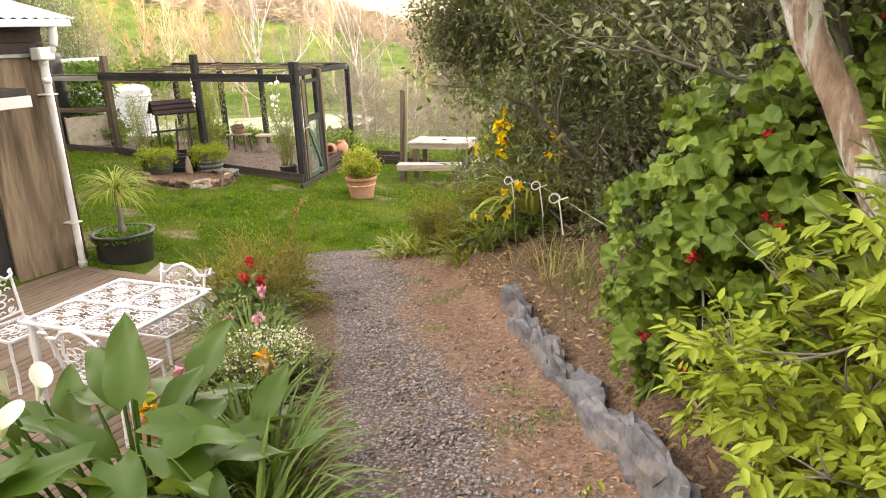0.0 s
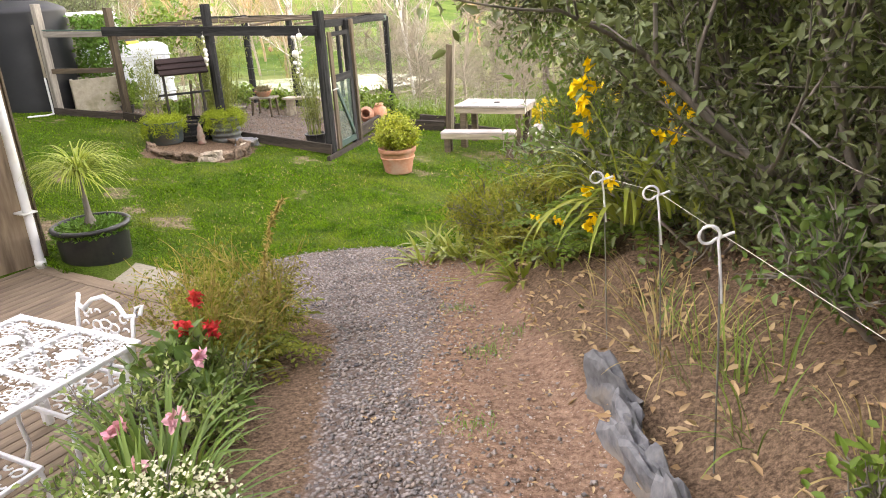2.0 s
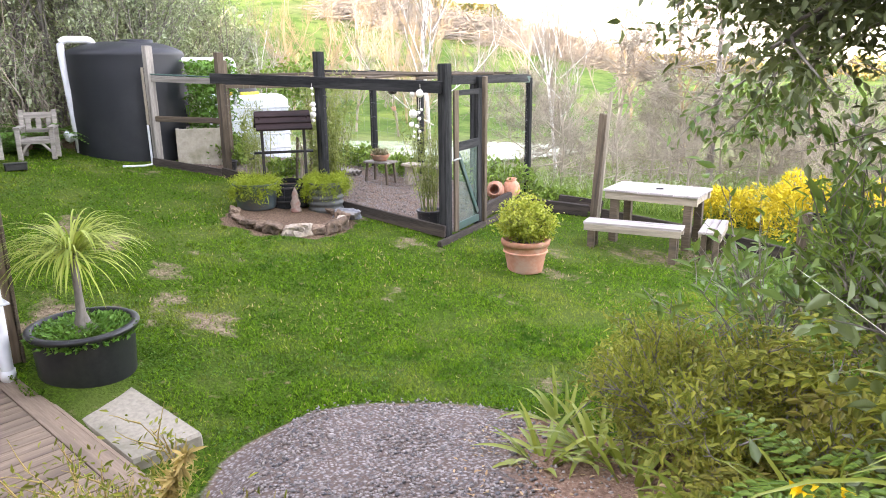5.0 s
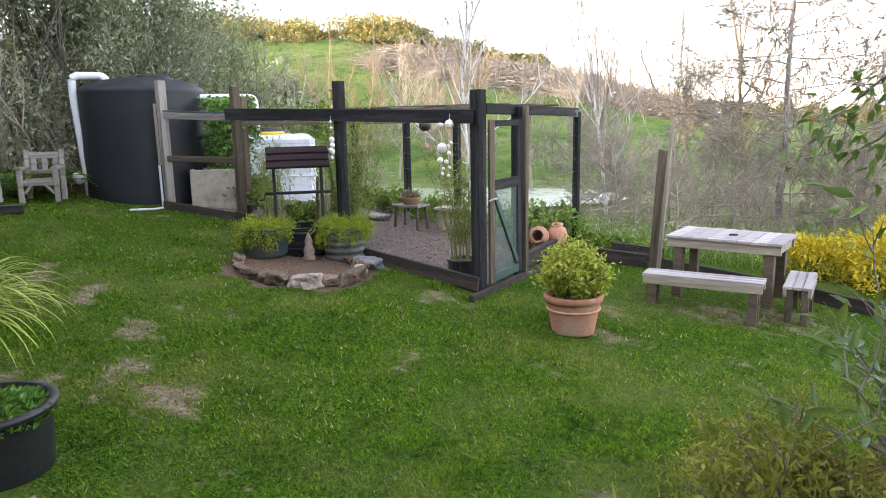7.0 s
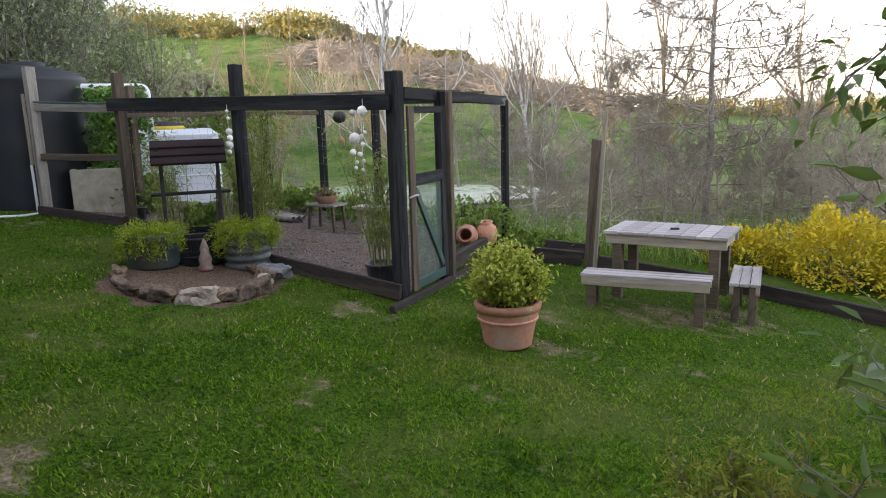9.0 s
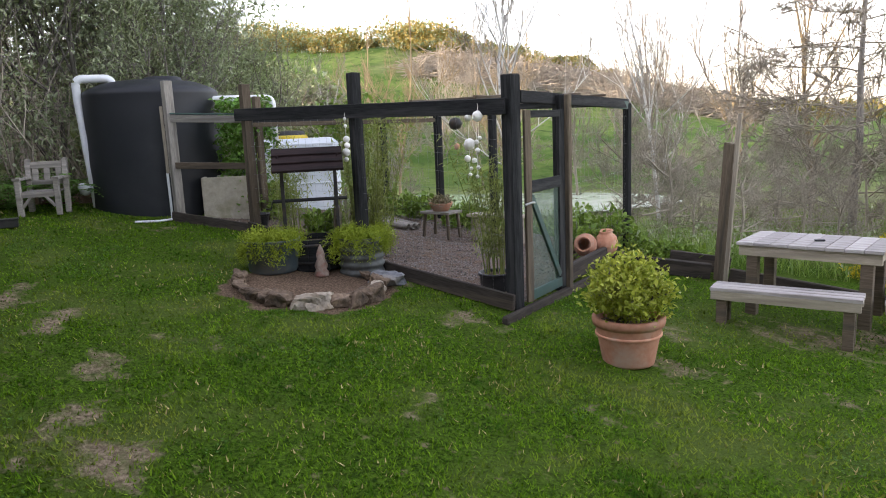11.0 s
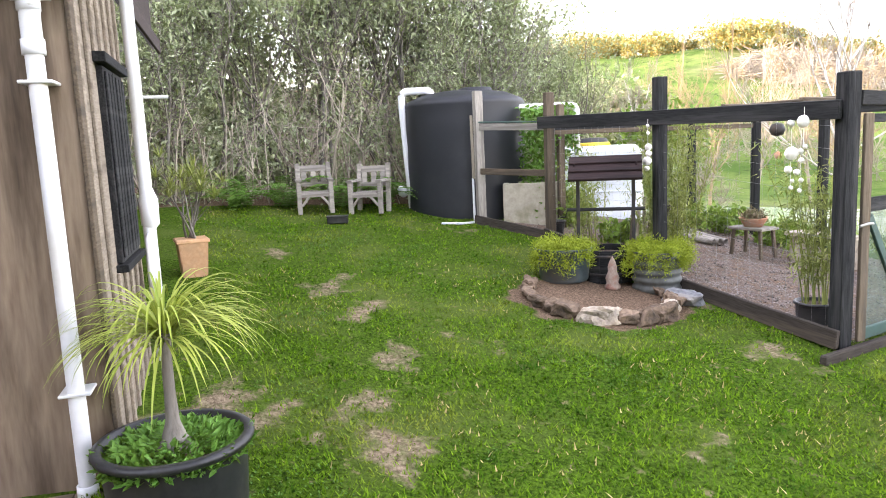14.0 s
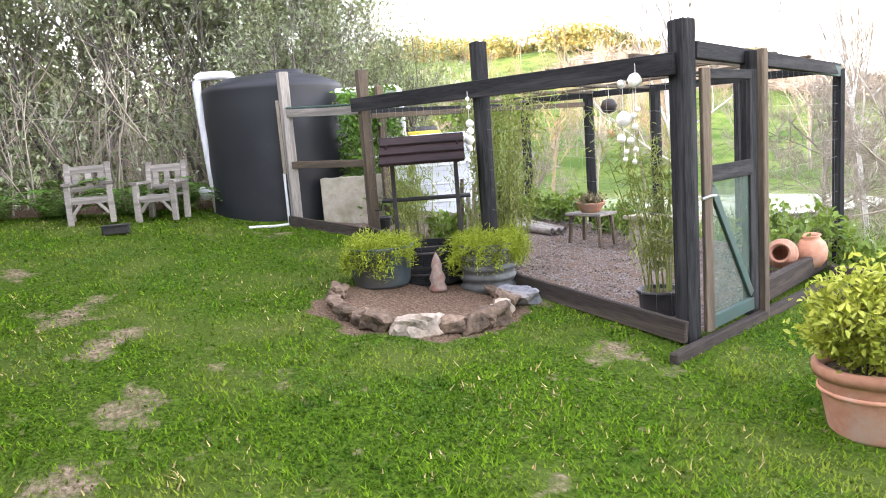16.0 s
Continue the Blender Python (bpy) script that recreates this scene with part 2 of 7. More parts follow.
LEAF_BAMBOO = foliage("bamboo_leaf", (0.16, 0.21, 0.05), (0.3, 0.33, 0.1), (0.24, 0.25, 0.08), 0.5, 0.4)
LEAF_DRY = foliage("dry_leaf", (0.3, 0.19, 0.1), (0.48, 0.36, 0.22), (0.4, 0.26, 0.15), 0.8, 0.15)
LEAF_STRAW = foliage("dry_grass", (0.36, 0.27, 0.12), (0.5, 0.4, 0.2), (0.3, 0.22, 0.1), 0.8, 0.25)
LEAF_PALM = foliage("palm_blade", (0.22, 0.3, 0.045), (0.4, 0.44, 0.1), (0.31, 0.37, 0.06), 0.4, 0.45)
LEAF_WEED = foliage("weed_leaf", (0.06, 0.17, 0.025), (0.13, 0.28, 0.05), (0.1, 0.22, 0.03), 0.5, 0.35)
LEAF_RUSTY = foliage("rusty_scrub_leaf", (0.3, 0.22, 0.08), (0.45, 0.33, 0.12), (0.2, 0.19, 0.07), 0.7, 0.25)


def lawn_material():
    """Grass blades: dark clovery clumps, mid green and yellowed stretches."""
    m, nt, bs = nodes_of("lawn_blade")
    v = coords(nt)
    g = nt.nodes.new("ShaderNodeNewGeometry")
    col = mix_node(nt, g.outputs["Random Per Island"], (0.075, 0.165, 0.008), (0.17, 0.29, 0.018))
    col = mix_node(nt, ramp_node(nt, noise_node(nt, v, 26, 3, 0.6), 0.5, 0.64), col, (0.045, 0.12, 0.008))
    col = mix_node(nt, ramp_node(nt, noise_node(nt, v, 2.6, 6, 0.7), 0.5, 0.64), col, (0.028, 0.088, 0.008))
    col = mix_node(nt, ramp_node(nt, noise_node(nt, v, 0.9, 5, 0.65), 0.5, 0.7), col, (0.22, 0.26, 0.04))
    nt.links.new(col, bs.inputs["Base Color"])
    bs.inputs["Roughness"].default_value, bs.inputs["Specular IOR Level"].default_value = 0.8, 0.03
    tr = nt.nodes.new("ShaderNodeBsdfTranslucent")
    nt.links.new(col, tr.inputs["Color"])
    mx = nt.nodes.new("ShaderNodeMixShader")
    mx.inputs[0].default_value = 0.25
    nt.links.new(bs.outputs[0], mx.inputs[1])
    nt.links.new(tr.outputs[0], mx.inputs[2])
    nt.links.new(mx.outputs[0], nt.nodes["Material Output"].inputs["Surface"])
    return m


LAWN_BLADE = lawn_material()


def glassy(name, col, rough, alpha):
    m, nt, bs = nodes_of(name)
    bs.inputs["Base Color"].default_value, bs.inputs["Roughness"].default_value = (*col, 1), rough
    v = coords(nt)
    tp = nt.nodes.new("ShaderNodeBsdfTransparent")
    mx = nt.nodes.new("ShaderNodeMixShader")
    nt.links.new(ramp_node(nt, noise_node(nt, v, 6, 4), 0.3 - alpha, 1.4 - alpha), mx.inputs[0])
    nt.links.new(tp.outputs[0], mx.inputs[1])
    nt.links.new(bs.outputs[0], mx.inputs[2])
    nt.links.new(mx.outputs[0], nt.nodes["Material Output"].inputs["Surface"])
    return m


SHADE_MESH = glassy("green_shade_cloth", (0.06, 0.1, 0.075), 0.8, 0.45)
m, nt, bs = nodes_of("pond_water")
bs.inputs["Base Color"].default_value, bs.inputs["Roughness"].default_value = (0.32, 0.4, 0.28, 1), 0.15
nt.links.new(mix_node(nt, ramp_node(nt, noise_node(nt, coords(nt), 0.6, 5), 0.45, 0.6), (0.3, 0.38, 0.24), (0.5, 0.55, 0.45)), bs.inputs["Base Color"])
WATER = m


def ground_material():
    """Lawn, bare soil, gravel, leaf mulch and far pasture, by the masks that the ground carries."""
    m, nt, bs = nodes_of("garden_ground")
    v = coords(nt)

    def mask(name):
        a = nt.nodes.new("ShaderNodeAttribute")
        a.attribute_name = name
        return a.outputs["Fac"]

    def rough_edge(fac, scale, amount):
        add = nt.nodes.new("ShaderNodeMath")
        add.operation = "MULTIPLY_ADD"
        nt.links.new(noise_node(nt, v, scale, 5, 0.7), add.inputs[0])
        add.inputs[1].default_value = amount
        nt.links.new(fac, add.inputs[2])
        return ramp_node(nt, add.outputs[0], 0.5 + amount * 0.5 - 0.12, 0.5 + amount * 0.5 + 0.12)

    fine, mid, broad = noise_node(nt, v, 120, 3), noise_node(nt, v, 9, 5), noise_node(nt, v, 0.9, 4)
    lawn = mix_node(nt, ramp_node(nt, noise_node(nt, v, 34, 4, 0.7), 0.38, 0.62), (0.014, 0.034, 0.003), (0.07, 0.13, 0.011))
    lawn = mix_node(nt, ramp_node(nt, broad, 0.45, 0.7), lawn, (0.075, 0.105, 0.022))
    lawn = mix_node(nt, ramp_node(nt, mid, 0.6, 0.74), lawn, (0.17, 0.145, 0.075))
    far = mix_node(nt, ramp_node(nt, noise_node(nt, v, 0.35, 6, 0.7), 0.4, 0.65), (0.06, 0.115, 0.022), (0.15, 0.2, 0.055))
    far = mix_node(nt, ramp_node(nt, noise_node(nt, v, 1.1, 7, 0.75), 0.52, 0.64), far, (0.04, 0.07, 0.018))
    far = mix_node(nt, mask("scrub"), far, mix_node(nt, ramp_node(nt, noise_node(nt, v, 0.8, 6, 0.8), 0.4, 0.6), (0.17, 0.13, 0.085), (0.36, 0.29, 0.2)))
    col = mix_node(nt, mask("far"), lawn, far)
    bare = mix_node(nt, ramp_node(nt, noise_node(nt, v, 30, 4), 0.35, 0.65), (0.12, 0.088, 0.056), (0.29, 0.225, 0.155))
    col = mix_node(nt, rough_edge(mask("bare"), 4.5, 1.0), col, bare)
    mulch = mix_node(nt, ramp_node(nt, noise_node(nt, v, 45, 5, 0.8), 0.4, 0.62), (0.075, 0.05, 0.035), (0.24, 0.165, 0.112))
    col = mix_node(nt, rough_edge(mask("mulch"), 5, 0.4), col, mulch)
    vor = nt.nodes.new("ShaderNodeTexVoronoi")
    vor.inputs["Scale"].default_value = 42
    nt.links.new(v, vor.inputs["Vector"])
    dirt = mix_node(nt, ramp_node(nt, noise_node(nt, v, 25, 6, 0.75), 0.35, 0.65), (0.12, 0.072, 0.05), (0.32, 0.21, 0.152))
    dirt = mix_node(nt, ramp_node(nt, noise_node(nt, v, 70, 3), 0.62, 0.7), dirt, (0.43, 0.37, 0.32))
    col = mix_node(nt, rough_edge(mask("path"), 4, 0.3), col, dirt)
    sep = nt.nodes.new("ShaderNodeSeparateColor")
    nt.links.new(vor.outputs["Color"], sep.inputs[0])
    stones = mix_node(nt, sep.outputs[0], (0.12, 0.113, 0.116), (0.36, 0.33, 0.32))
    stones = mix_node(nt, ramp_node(nt, vor.outputs["Distance"], 0.25, 0.6), stones, (0.13, 0.1, 0.085))
    col = mix_node(nt, rough_edge(mask("gravel"), 6, 0.9), col, stones)
    nt.links.new(col, bs.inputs["Base Color"])
    bs.inputs["Roughness"].default_value = 0.95
    bs.inputs["Specular IOR Level"].default_value = 0.04
    ht = nt.nodes.new("ShaderNodeMath")
    ht.operation = "SUBTRACT"
    nt.links.new(fine, ht.inputs[0])
    nt.links.new(vor.outputs["Distance"], ht.inputs[1])
    bump_node(nt, bs, ht.outputs[0], 0.7, 0.015)
    return m


GROUND = ground_material()


# ---- mesh helpers ----
def npmesh(name, V, quads=None, tris=None, smooth=False):
    me = bpy.data.meshes.new(name)
    V = np.asarray(V, np.float32).reshape(-1, 3)
    q = np.asarray(quads if quads is not None and len(quads) else np.zeros((0, 4)), np.int32).reshape(-1, 4)
    t = np.asarray(tris if tris is not None and len(tris) else np.zeros((0, 3)), np.int32).reshape(-1, 3)
    me.vertices.add(len(V))
    me.vertices.foreach_set("co", V.ravel())
    loops = np.concatenate([q.ravel(), t.ravel()])
    me.loops.add(len(loops))
    me.loops.foreach_set("vertex_index", loops)
    me.polygons.add(len(q) + len(t))
    starts = np.concatenate([np.arange(len(q)) * 4, len(q) * 4 + np.arange(len(t)) * 3]).astype(np.int32)
    me.polygons.foreach_set("loop_start", starts)
    if smooth:
        me.polygons.foreach_set("use_smooth", np.ones(len(q) + len(t), bool))
    me.update(calc_edges=True)
    return me


def put(name, me, material, parent=None, label="", m=None):
    if not me.materials:
        me.materials.append(material)
    ob = new(name, me)
    if parent:
        ob.parent = parent
    if m is not None:
        ob.matrix_local = m
    return tagged(ob, label)


def part(name, bm, material, parent=None, label="", m=None, smooth=False):
    """Links a bmesh as one mesh object under a thing or under a part."""
    me = bpy.data.meshes.new(name)
    bm.to_mesh(me)
    bm.free()
    if smooth:
        for p in me.polygons:
            p.use_smooth = True
    return put(name, me, material, parent, label, m)


def thing(name, m, label, category, group="", kind=""):
    ob = new(name)
    ob.empty_display_size = 0.1
    ob.matrix_world = m
    return tagged(ob, label, category, group, kind)


def box_bm(sx, sy, sz, bevel=0.006, wobble=0.0):
    bm = bmesh.new()
    bmesh.ops.create_cube(bm, size=1, matrix=Matrix.Diagonal((sx, sy, sz, 1)))
    if bevel:
        bmesh.ops.bevel(bm, geom=bm.edges[:], offset=bevel, segments=1, affect="EDGES")
    if wobble:
        for v in bm.verts:
            v.co += Vector([random.uniform(-wobble, wobble) for _ in range(3)])
    return bm


def along(p0, p1, twist=0.0):
    """The pose at the middle of p0-p1, with local x along it and local z as near up as may be."""
    a, b = Vector(p0), Vector(p1)
    x = (b - a).normalized()
    up = Vector((0, 0, 1)) if abs(x.z) < 0.95 else Vector((0, 1, 0))
    y = up.cross(x).normalized()
    z = x.cross(y)
    return Matrix.Translation((a + b) / 2) @ Matrix((x, y, z)).transposed().to_4x4() @ pose(0, 0, 0, twist)


def timber(name, p0, p1, w, h, material, parent=None, label="", bevel=0.005, wobble=0.0, twist=0.0):
    """A length of timber between two points, w wide and h high."""
    return part(name, box_bm((Vector(p1) - Vector(p0)).length, w, h, bevel, wobble), material, parent, label, along(p0, p1, twist))


def lathe(profile, n=28, closed=False):
    """A turned mesh from (radius, height) pairs."""
    V = [(r * math.cos(2 * math.pi * i / n), r * math.sin(2 * math.pi * i / n), z) for r, z in profile for i in range(n)]
    F = [(j * n + i, j * n + (i + 1) % n, (j + 1) * n + (i + 1) % n, (j + 1) * n + i) for j in range(len(profile) - 1) for i in range(n)]
    return npmesh("turned", V, F, smooth=True)


def tubes(lines, sides=5):
    """Tubes round polylines, each an array of points and one of radii. Returns vertices and quads."""
    Vs, Qs, base = [], [], 0
    ang = np.arange(sides) * 2 * np.pi / sides
    for P, R in lines:
        P, R = np.asarray(P, float), np.asarray(R, float)
        T = np.gradient(P, axis=0)
        T /= np.linalg.norm(T, axis=1, keepdims=True) + 1e-9
        ref = np.where(np.abs(T[:, 2:3]) > 0.9, np.array([[1.0, 0, 0]]), np.array([[0, 0, 1.0]]))
        A = np.cross(T, ref)
        A /= np.linalg.norm(A, axis=1, keepdims=True) + 1e-9
        B = np.cross(T, A)
        ring = P[:, None] + R[:, None, None] * (np.cos(ang)[None, :, None] * A[:, None] + np.sin(ang)[None, :, None] * B[:, None])
        Vs.append(ring.reshape(-1, 3))
        n = len(P)
        j, i = np.meshgrid(np.arange(n - 1), np.arange(sides), indexing="ij")
        k = (i + 1) % sides
        Qs.append(np.stack([j * sides + i, j * sides + k, (j + 1) * sides + k, (j + 1) * sides + i], -1).reshape(-1, 4) + base)
        base += n * sides
    return np.concatenate(Vs), np.concatenate(Qs)


def tube_mesh(lines, sides=5):
    V, Q = tubes(lines, sides)
    return npmesh("tube", V, Q, smooth=True)


def unit(a):
    return a / (np.linalg.norm(a, axis=-1, keepdims=True) + 1e-9)


def leaf_mesh(P, D, L, W, fold=0.25, flat=0.3):
    """Folded leaves: stalk ends P, directions D, lengths L, widths W."""
    n = len(P)
    L, W = np.broadcast_to(L, n)[:, None], np.broadcast_to(W, n)[:, None]
    D = unit(D)
    side = unit(np.cross(D, unit(np.array([[0, 0, 1.0]]) + flat * rng.normal(size=(n, 3)))))
    nor = np.cross(side, D)
    V = np.stack([P, P + D * L * 0.32 + side * W * 0.48 + nor * W * fold, P + D * L * 0.7 + side * W * 0.33 + nor * W * fold * 0.6, P + D * L - nor * W * fold * 0.5,
                  P + D * L * 0.7 - side * W * 0.33 + nor * W * fold * 0.6, P + D * L * 0.32 - side * W * 0.48 + nor * W * fold], 1).reshape(-1, 3)
    k = np.arange(n)[:, None] * 6
    return npmesh("leaves", V, np.concatenate([k + [0, 1, 2, 3], k + [0, 3, 4, 5]]))


def strap_mesh(P, az, L, W, rise, droop, segs=6, fold=0.15):
    """Arching strap leaves: feet P, headings az, lengths, widths, first steepness and how far they bow over (radians)."""
    n = len(P)
    az, L, W, rise, droop = (np.broadcast_to(np.asarray(a, float), n) for a in (az, L, W, rise, droop))
    out = np.stack([np.cos(az), np.sin(az), np.zeros(n)], -1)
    side = np.stack([-np.sin(az), np.cos(az), np.zeros(n)], -1)
    cur, rows = np.array(P, float), []
    for s in range(segs + 1):
        t = s / segs
        a = rise - droop * t ** 1.4
        w = W * (0.55 + 0.9 * t - 1.4 * t ** 2.2) * 0.5 if s < segs else W * 0.02
        w = np.maximum(w, W * 0.02)
        up = np.stack([-np.sin(a) * np.cos(az), -np.sin(a) * np.sin(az), np.cos(a)], -1)
        rows.append(np.stack([cur + side * w[:, None] + up * w[:, None] * fold * 2, cur, cur - side * w[:, None] + up * w[:, None] * fold * 2], 1))
        cur = cur + (out * np.cos(a)[:, None] + np.array([0, 0, 1.0]) * np.sin(a)[:, None]) * (L / segs)[:, None]
    V = np.stack(rows, 1).reshape(-1, 3)
    k = np.arange(n)[:, None, None] * (3 * (segs + 1)) + np.arange(segs)[None, :, None] * 3
    Q = np.concatenate([(k + np.array([0, 1, 4, 3])).reshape(-1, 4), (k + np.array([1, 2, 5, 4])).reshape(-1, 4)])
    return npmesh("straps", V, Q, smooth=True)


def rock_mesh(sx, sy, sz, seed, rough=0.35, cuts=3):
    bm = bmesh.new()
    bmesh.ops.create_icosphere(bm, subdivisions=cuts, radius=0.5)
    for v in bm.verts:
        p = v.co.normalized() * 1.0
        d = 1 + rough * (noise.noise(p * 1.3 + Vector((seed * 7.1, 0, 0))) + 0.5 * noise.noise(p * 3 + Vector((0, seed * 3.3, 0))))
        c = Vector([max(-0.38, min(0.38, x)) for x in v.co]) * d
        v.co = Vector((c.x * sx * 1.25, c.y * sy * 1.25, c.z * sz * 1.25))
    me = bpy.data.meshes.new("rock")
    bm.to_mesh(me)
    bm.free()
    return me


def grow(start, heading, length, radius, levels, seed, spread=0.7, kids=4, wander=0.12, lift=0.15, ratio=0.62, pts=6):
    """A branching skeleton: (points, radii, level) of every limb."""
    r = np.random.default_rng(seed)
    out = []

    def limb(p, d, ln, ra, lv):
        P, d = [np.array(p, float)], unit(np.array(d, float))
        for _ in range(pts - 1):
            d = unit(d + r.normal(size=3) * wander + np.array([0, 0, lift * 0.3]))
            P.append(P[-1] + d * ln / (pts - 1))
        P = np.array(P)
        R = np.linspace(ra, ra * (0.45 if lv < levels else 0.25), pts)
        out.append((P, R, lv))
        if lv < levels:
            for _ in range(kids if lv else int(kids * 1.8)):
                t = r.uniform(0.3, 1.0)
                i = min(int(t * (pts - 1)), pts - 2)
                q = P[i] + (P[i + 1] - P[i]) * (t * (pts - 1) - i)
                nd = unit(d + r.normal(size=3) * spread + np.array([0, 0, lift]))
                limb(q, nd, ln * ratio * r.uniform(0.65, 1.15), max(ra * 0.45, 0.004), lv + 1)

    limb(start, heading, length, radius, 0)
    return out


def tips(limbs, level, n, jitter, r):
    """n points scattered round the limbs of a level and above, with outward directions."""
    segs = [(P[i], P[i + 1]) for P, R, lv in limbs if lv >= level for i in range(len(P) - 1)]
    A, B = np.array([s[0] for s in segs]), np.array([s[1] for s in segs])
    k = r.integers(0, len(A), n)
    t = r.random((n, 1))
    p = A[k] + (B[k] - A[k]) * t
    d = unit(unit(B[k] - A[k]) * 0.6 + r.normal(size=(n, 3)) * 0.7)
    return p + r.normal(size=(n, 3)) * jitter, d


def leafy(name, m, label, category, limbs, leaf_mat, wood_mat, n, L, W, jitter=0.1, level=2, seed=1, droop=0.0, group="", sides=5, leaf_name="crown", compound=False):
    """A tree or shrub on a skeleton: trunk and limbs, and a crown of single leaves."""
    r = np.random.default_rng(seed)
    t = thing(name, m, label, category, group)
    put("trunk", tube_mesh([(P, R) for P, R, lv in limbs], sides), wood_mat, t)
    p, d = tips(limbs, level, n, jitter, r)
    d[:, 2] -= droop
    s = r.uniform(0.65, 1.25, n)
    put(leaf_name, pinnate(p, d, L, W, r) if compound else leaf_mesh(p, d, L * s, W * s, flat=0.6), leaf_mat, t)
    return t


def pinnate(P, D, L, W, r, pairs=3):
    """Compound leaves: pairs of leaflets and one at the end along each stalk."""
    D = unit(D)
    side = unit(np.cross(D, unit(np.array([[0, 0, 1.0]]) + 0.35 * r.normal(size=P.shape))))
    ps, ds = [P + D * L], [D]
    for k in range(pairs):
        q = P + D * L * (0.25 + 0.7 * k / pairs)
        for sg in (-1, 1):
            ps.append(q)
            ds.append(D * 0.55 + sg * side)
    ps, ds = np.stack(ps, 1).reshape(-1, 3), np.stack(ds, 1).reshape(-1, 3)
    ds[:, 2] -= 0.25
    n = len(ps)
    return leaf_mesh(ps, ds, L * 0.72 * r.uniform(0.75, 1.2, n), W * r.uniform(0.8, 1.2, n), 0.18, 0.25)


# ---- the lie of the land ----
def smooth(a, b, x):
    t = np.clip((x - a) / (b - a), 0, 1)
    return t * t * (3 - 2 * t)


def along_path(x, y):
    """Distance up the path from its foot, and sideways to the right of its middle."""
    dx, dy = np.asarray(x) + 2.0, np.asarray(y) - 9.6
    return 0.58 * dx - 0.815 * dy, 0.815 * dx + 0.58 * dy


def on_path(s, u):
    return -2.0 + 0.58 * s + 0.815 * u, 9.6 - 0.815 * s + 0.58 * u


def height(x, y):
    x, y = np.asarray(x, float), np.asarray(y, float)
    lawn = np.minimum(0.148 - 0.11 * x - 0.055 * y, 1.1)
    s, u = along_path(x, y)
    ramp = 0.04 + 0.145 * np.minimum(s, 40)
    k = 0.25
    top = np.maximum(lawn, ramp) + np.maximum(k - np.abs(lawn - ramp), 0) ** 2 / (4 * k)
    wl = smooth(-1.25, -0.75, u)
    bank = np.minimum(0.55 * np.maximum(0, u - 1.15) * smooth(-0.2, 1.5, s), 1.2)
    near = lawn * (1 - wl) + top * wl + bank
    q, r = -0.55 * x + 0.83 * y, 0.83 * x + 0.55 * y
    ridge = 14.0 - 12.0 * smooth(-30, 28, r) - 0.6 * smooth(34, 80, r) + 2.0 * smooth(-30, -60, r)
    far = -1.15 + ridge * (0.55 * smooth(42, 74, q) + 0.45 * smooth(62, 104, q)) - 1.0 * smooth(110, 200, q)
    far = far + 0.35 * np.sin(x * 0.21 + 1) * np.sin(y * 0.17) * smooth(44, 60, q)
    w = smooth(17.5, 27, q)
    return near * (1 - w) + far * w


def gz(x, y):
    return float(height(x, y))


def at(x, y, rz=0.0, dz=0.0):
    return pose(x, y, gz(x, y) + dz, 0, 0, rz)


def inside(x, y, poly):
    r = np.zeros(np.shape(x), bool)
    for (x0, y0), (x1, y1) in zip(poly, poly[1:] + poly[:1]):
        c = ((y0 > y) != (y1 > y)) & (x < (x1 - x0) * (y - y0) / (y1 - y0 + 1e-12) + x0)
        r ^= c
    return r


C_A, C_P2, C_P3, C_B = (-5.35, 13.4), (-7.5, 13.05), (-9.65, 12.72), (-6.55, 17.0)   # posts of the run
C_L = (-11.5, 16.3)
FENCE_POST = (-10.8, 12.1)
COOP = [C_A, C_P3, FENCE_POST, (-12.4, 16.2), C_B]
DECK_Z = 0.15
DECK = [(-4.55, 0.5), (-4.55, 7.78), (-1.85, 7.78), (0.55, 4.3), (1.6, 2.2), (1.9, 0.5)]
BARE = [(-7.9, 9.45, 0.4), (-7.1, 9.58, 0.34), (-5.8, 9.55, 0.32), (-5.22, 9.32, 0.3), (-4.64, 9.24, 0.36), (-3.45, 13.45, 0.42), (-3.3, 15.3, 0.85), (-2.7, 16.0, 0.7),
        (-5.4, 12.75, 0.45), (-4.2, 14.2, 0.35), (-2.6, 14.0, 0.3), (-4.9, 8.7, 0.3), (-9.3, 9.0, 0.3), (-5.2, 8.3, 0.5), (-6.1, 10.4, 0.25), (-3.2, 12.1, 0.22), (-1.9, 10.4, 0.3), (-8.6, 12.35, 0.35), (-10.4, 11.7, 0.3), (-6.9, 13.0, 0.35), (-8.3, 10.5, 0.2), (-4.0, 11.2, 0.2)]
RING = (-6.97, 11.99)


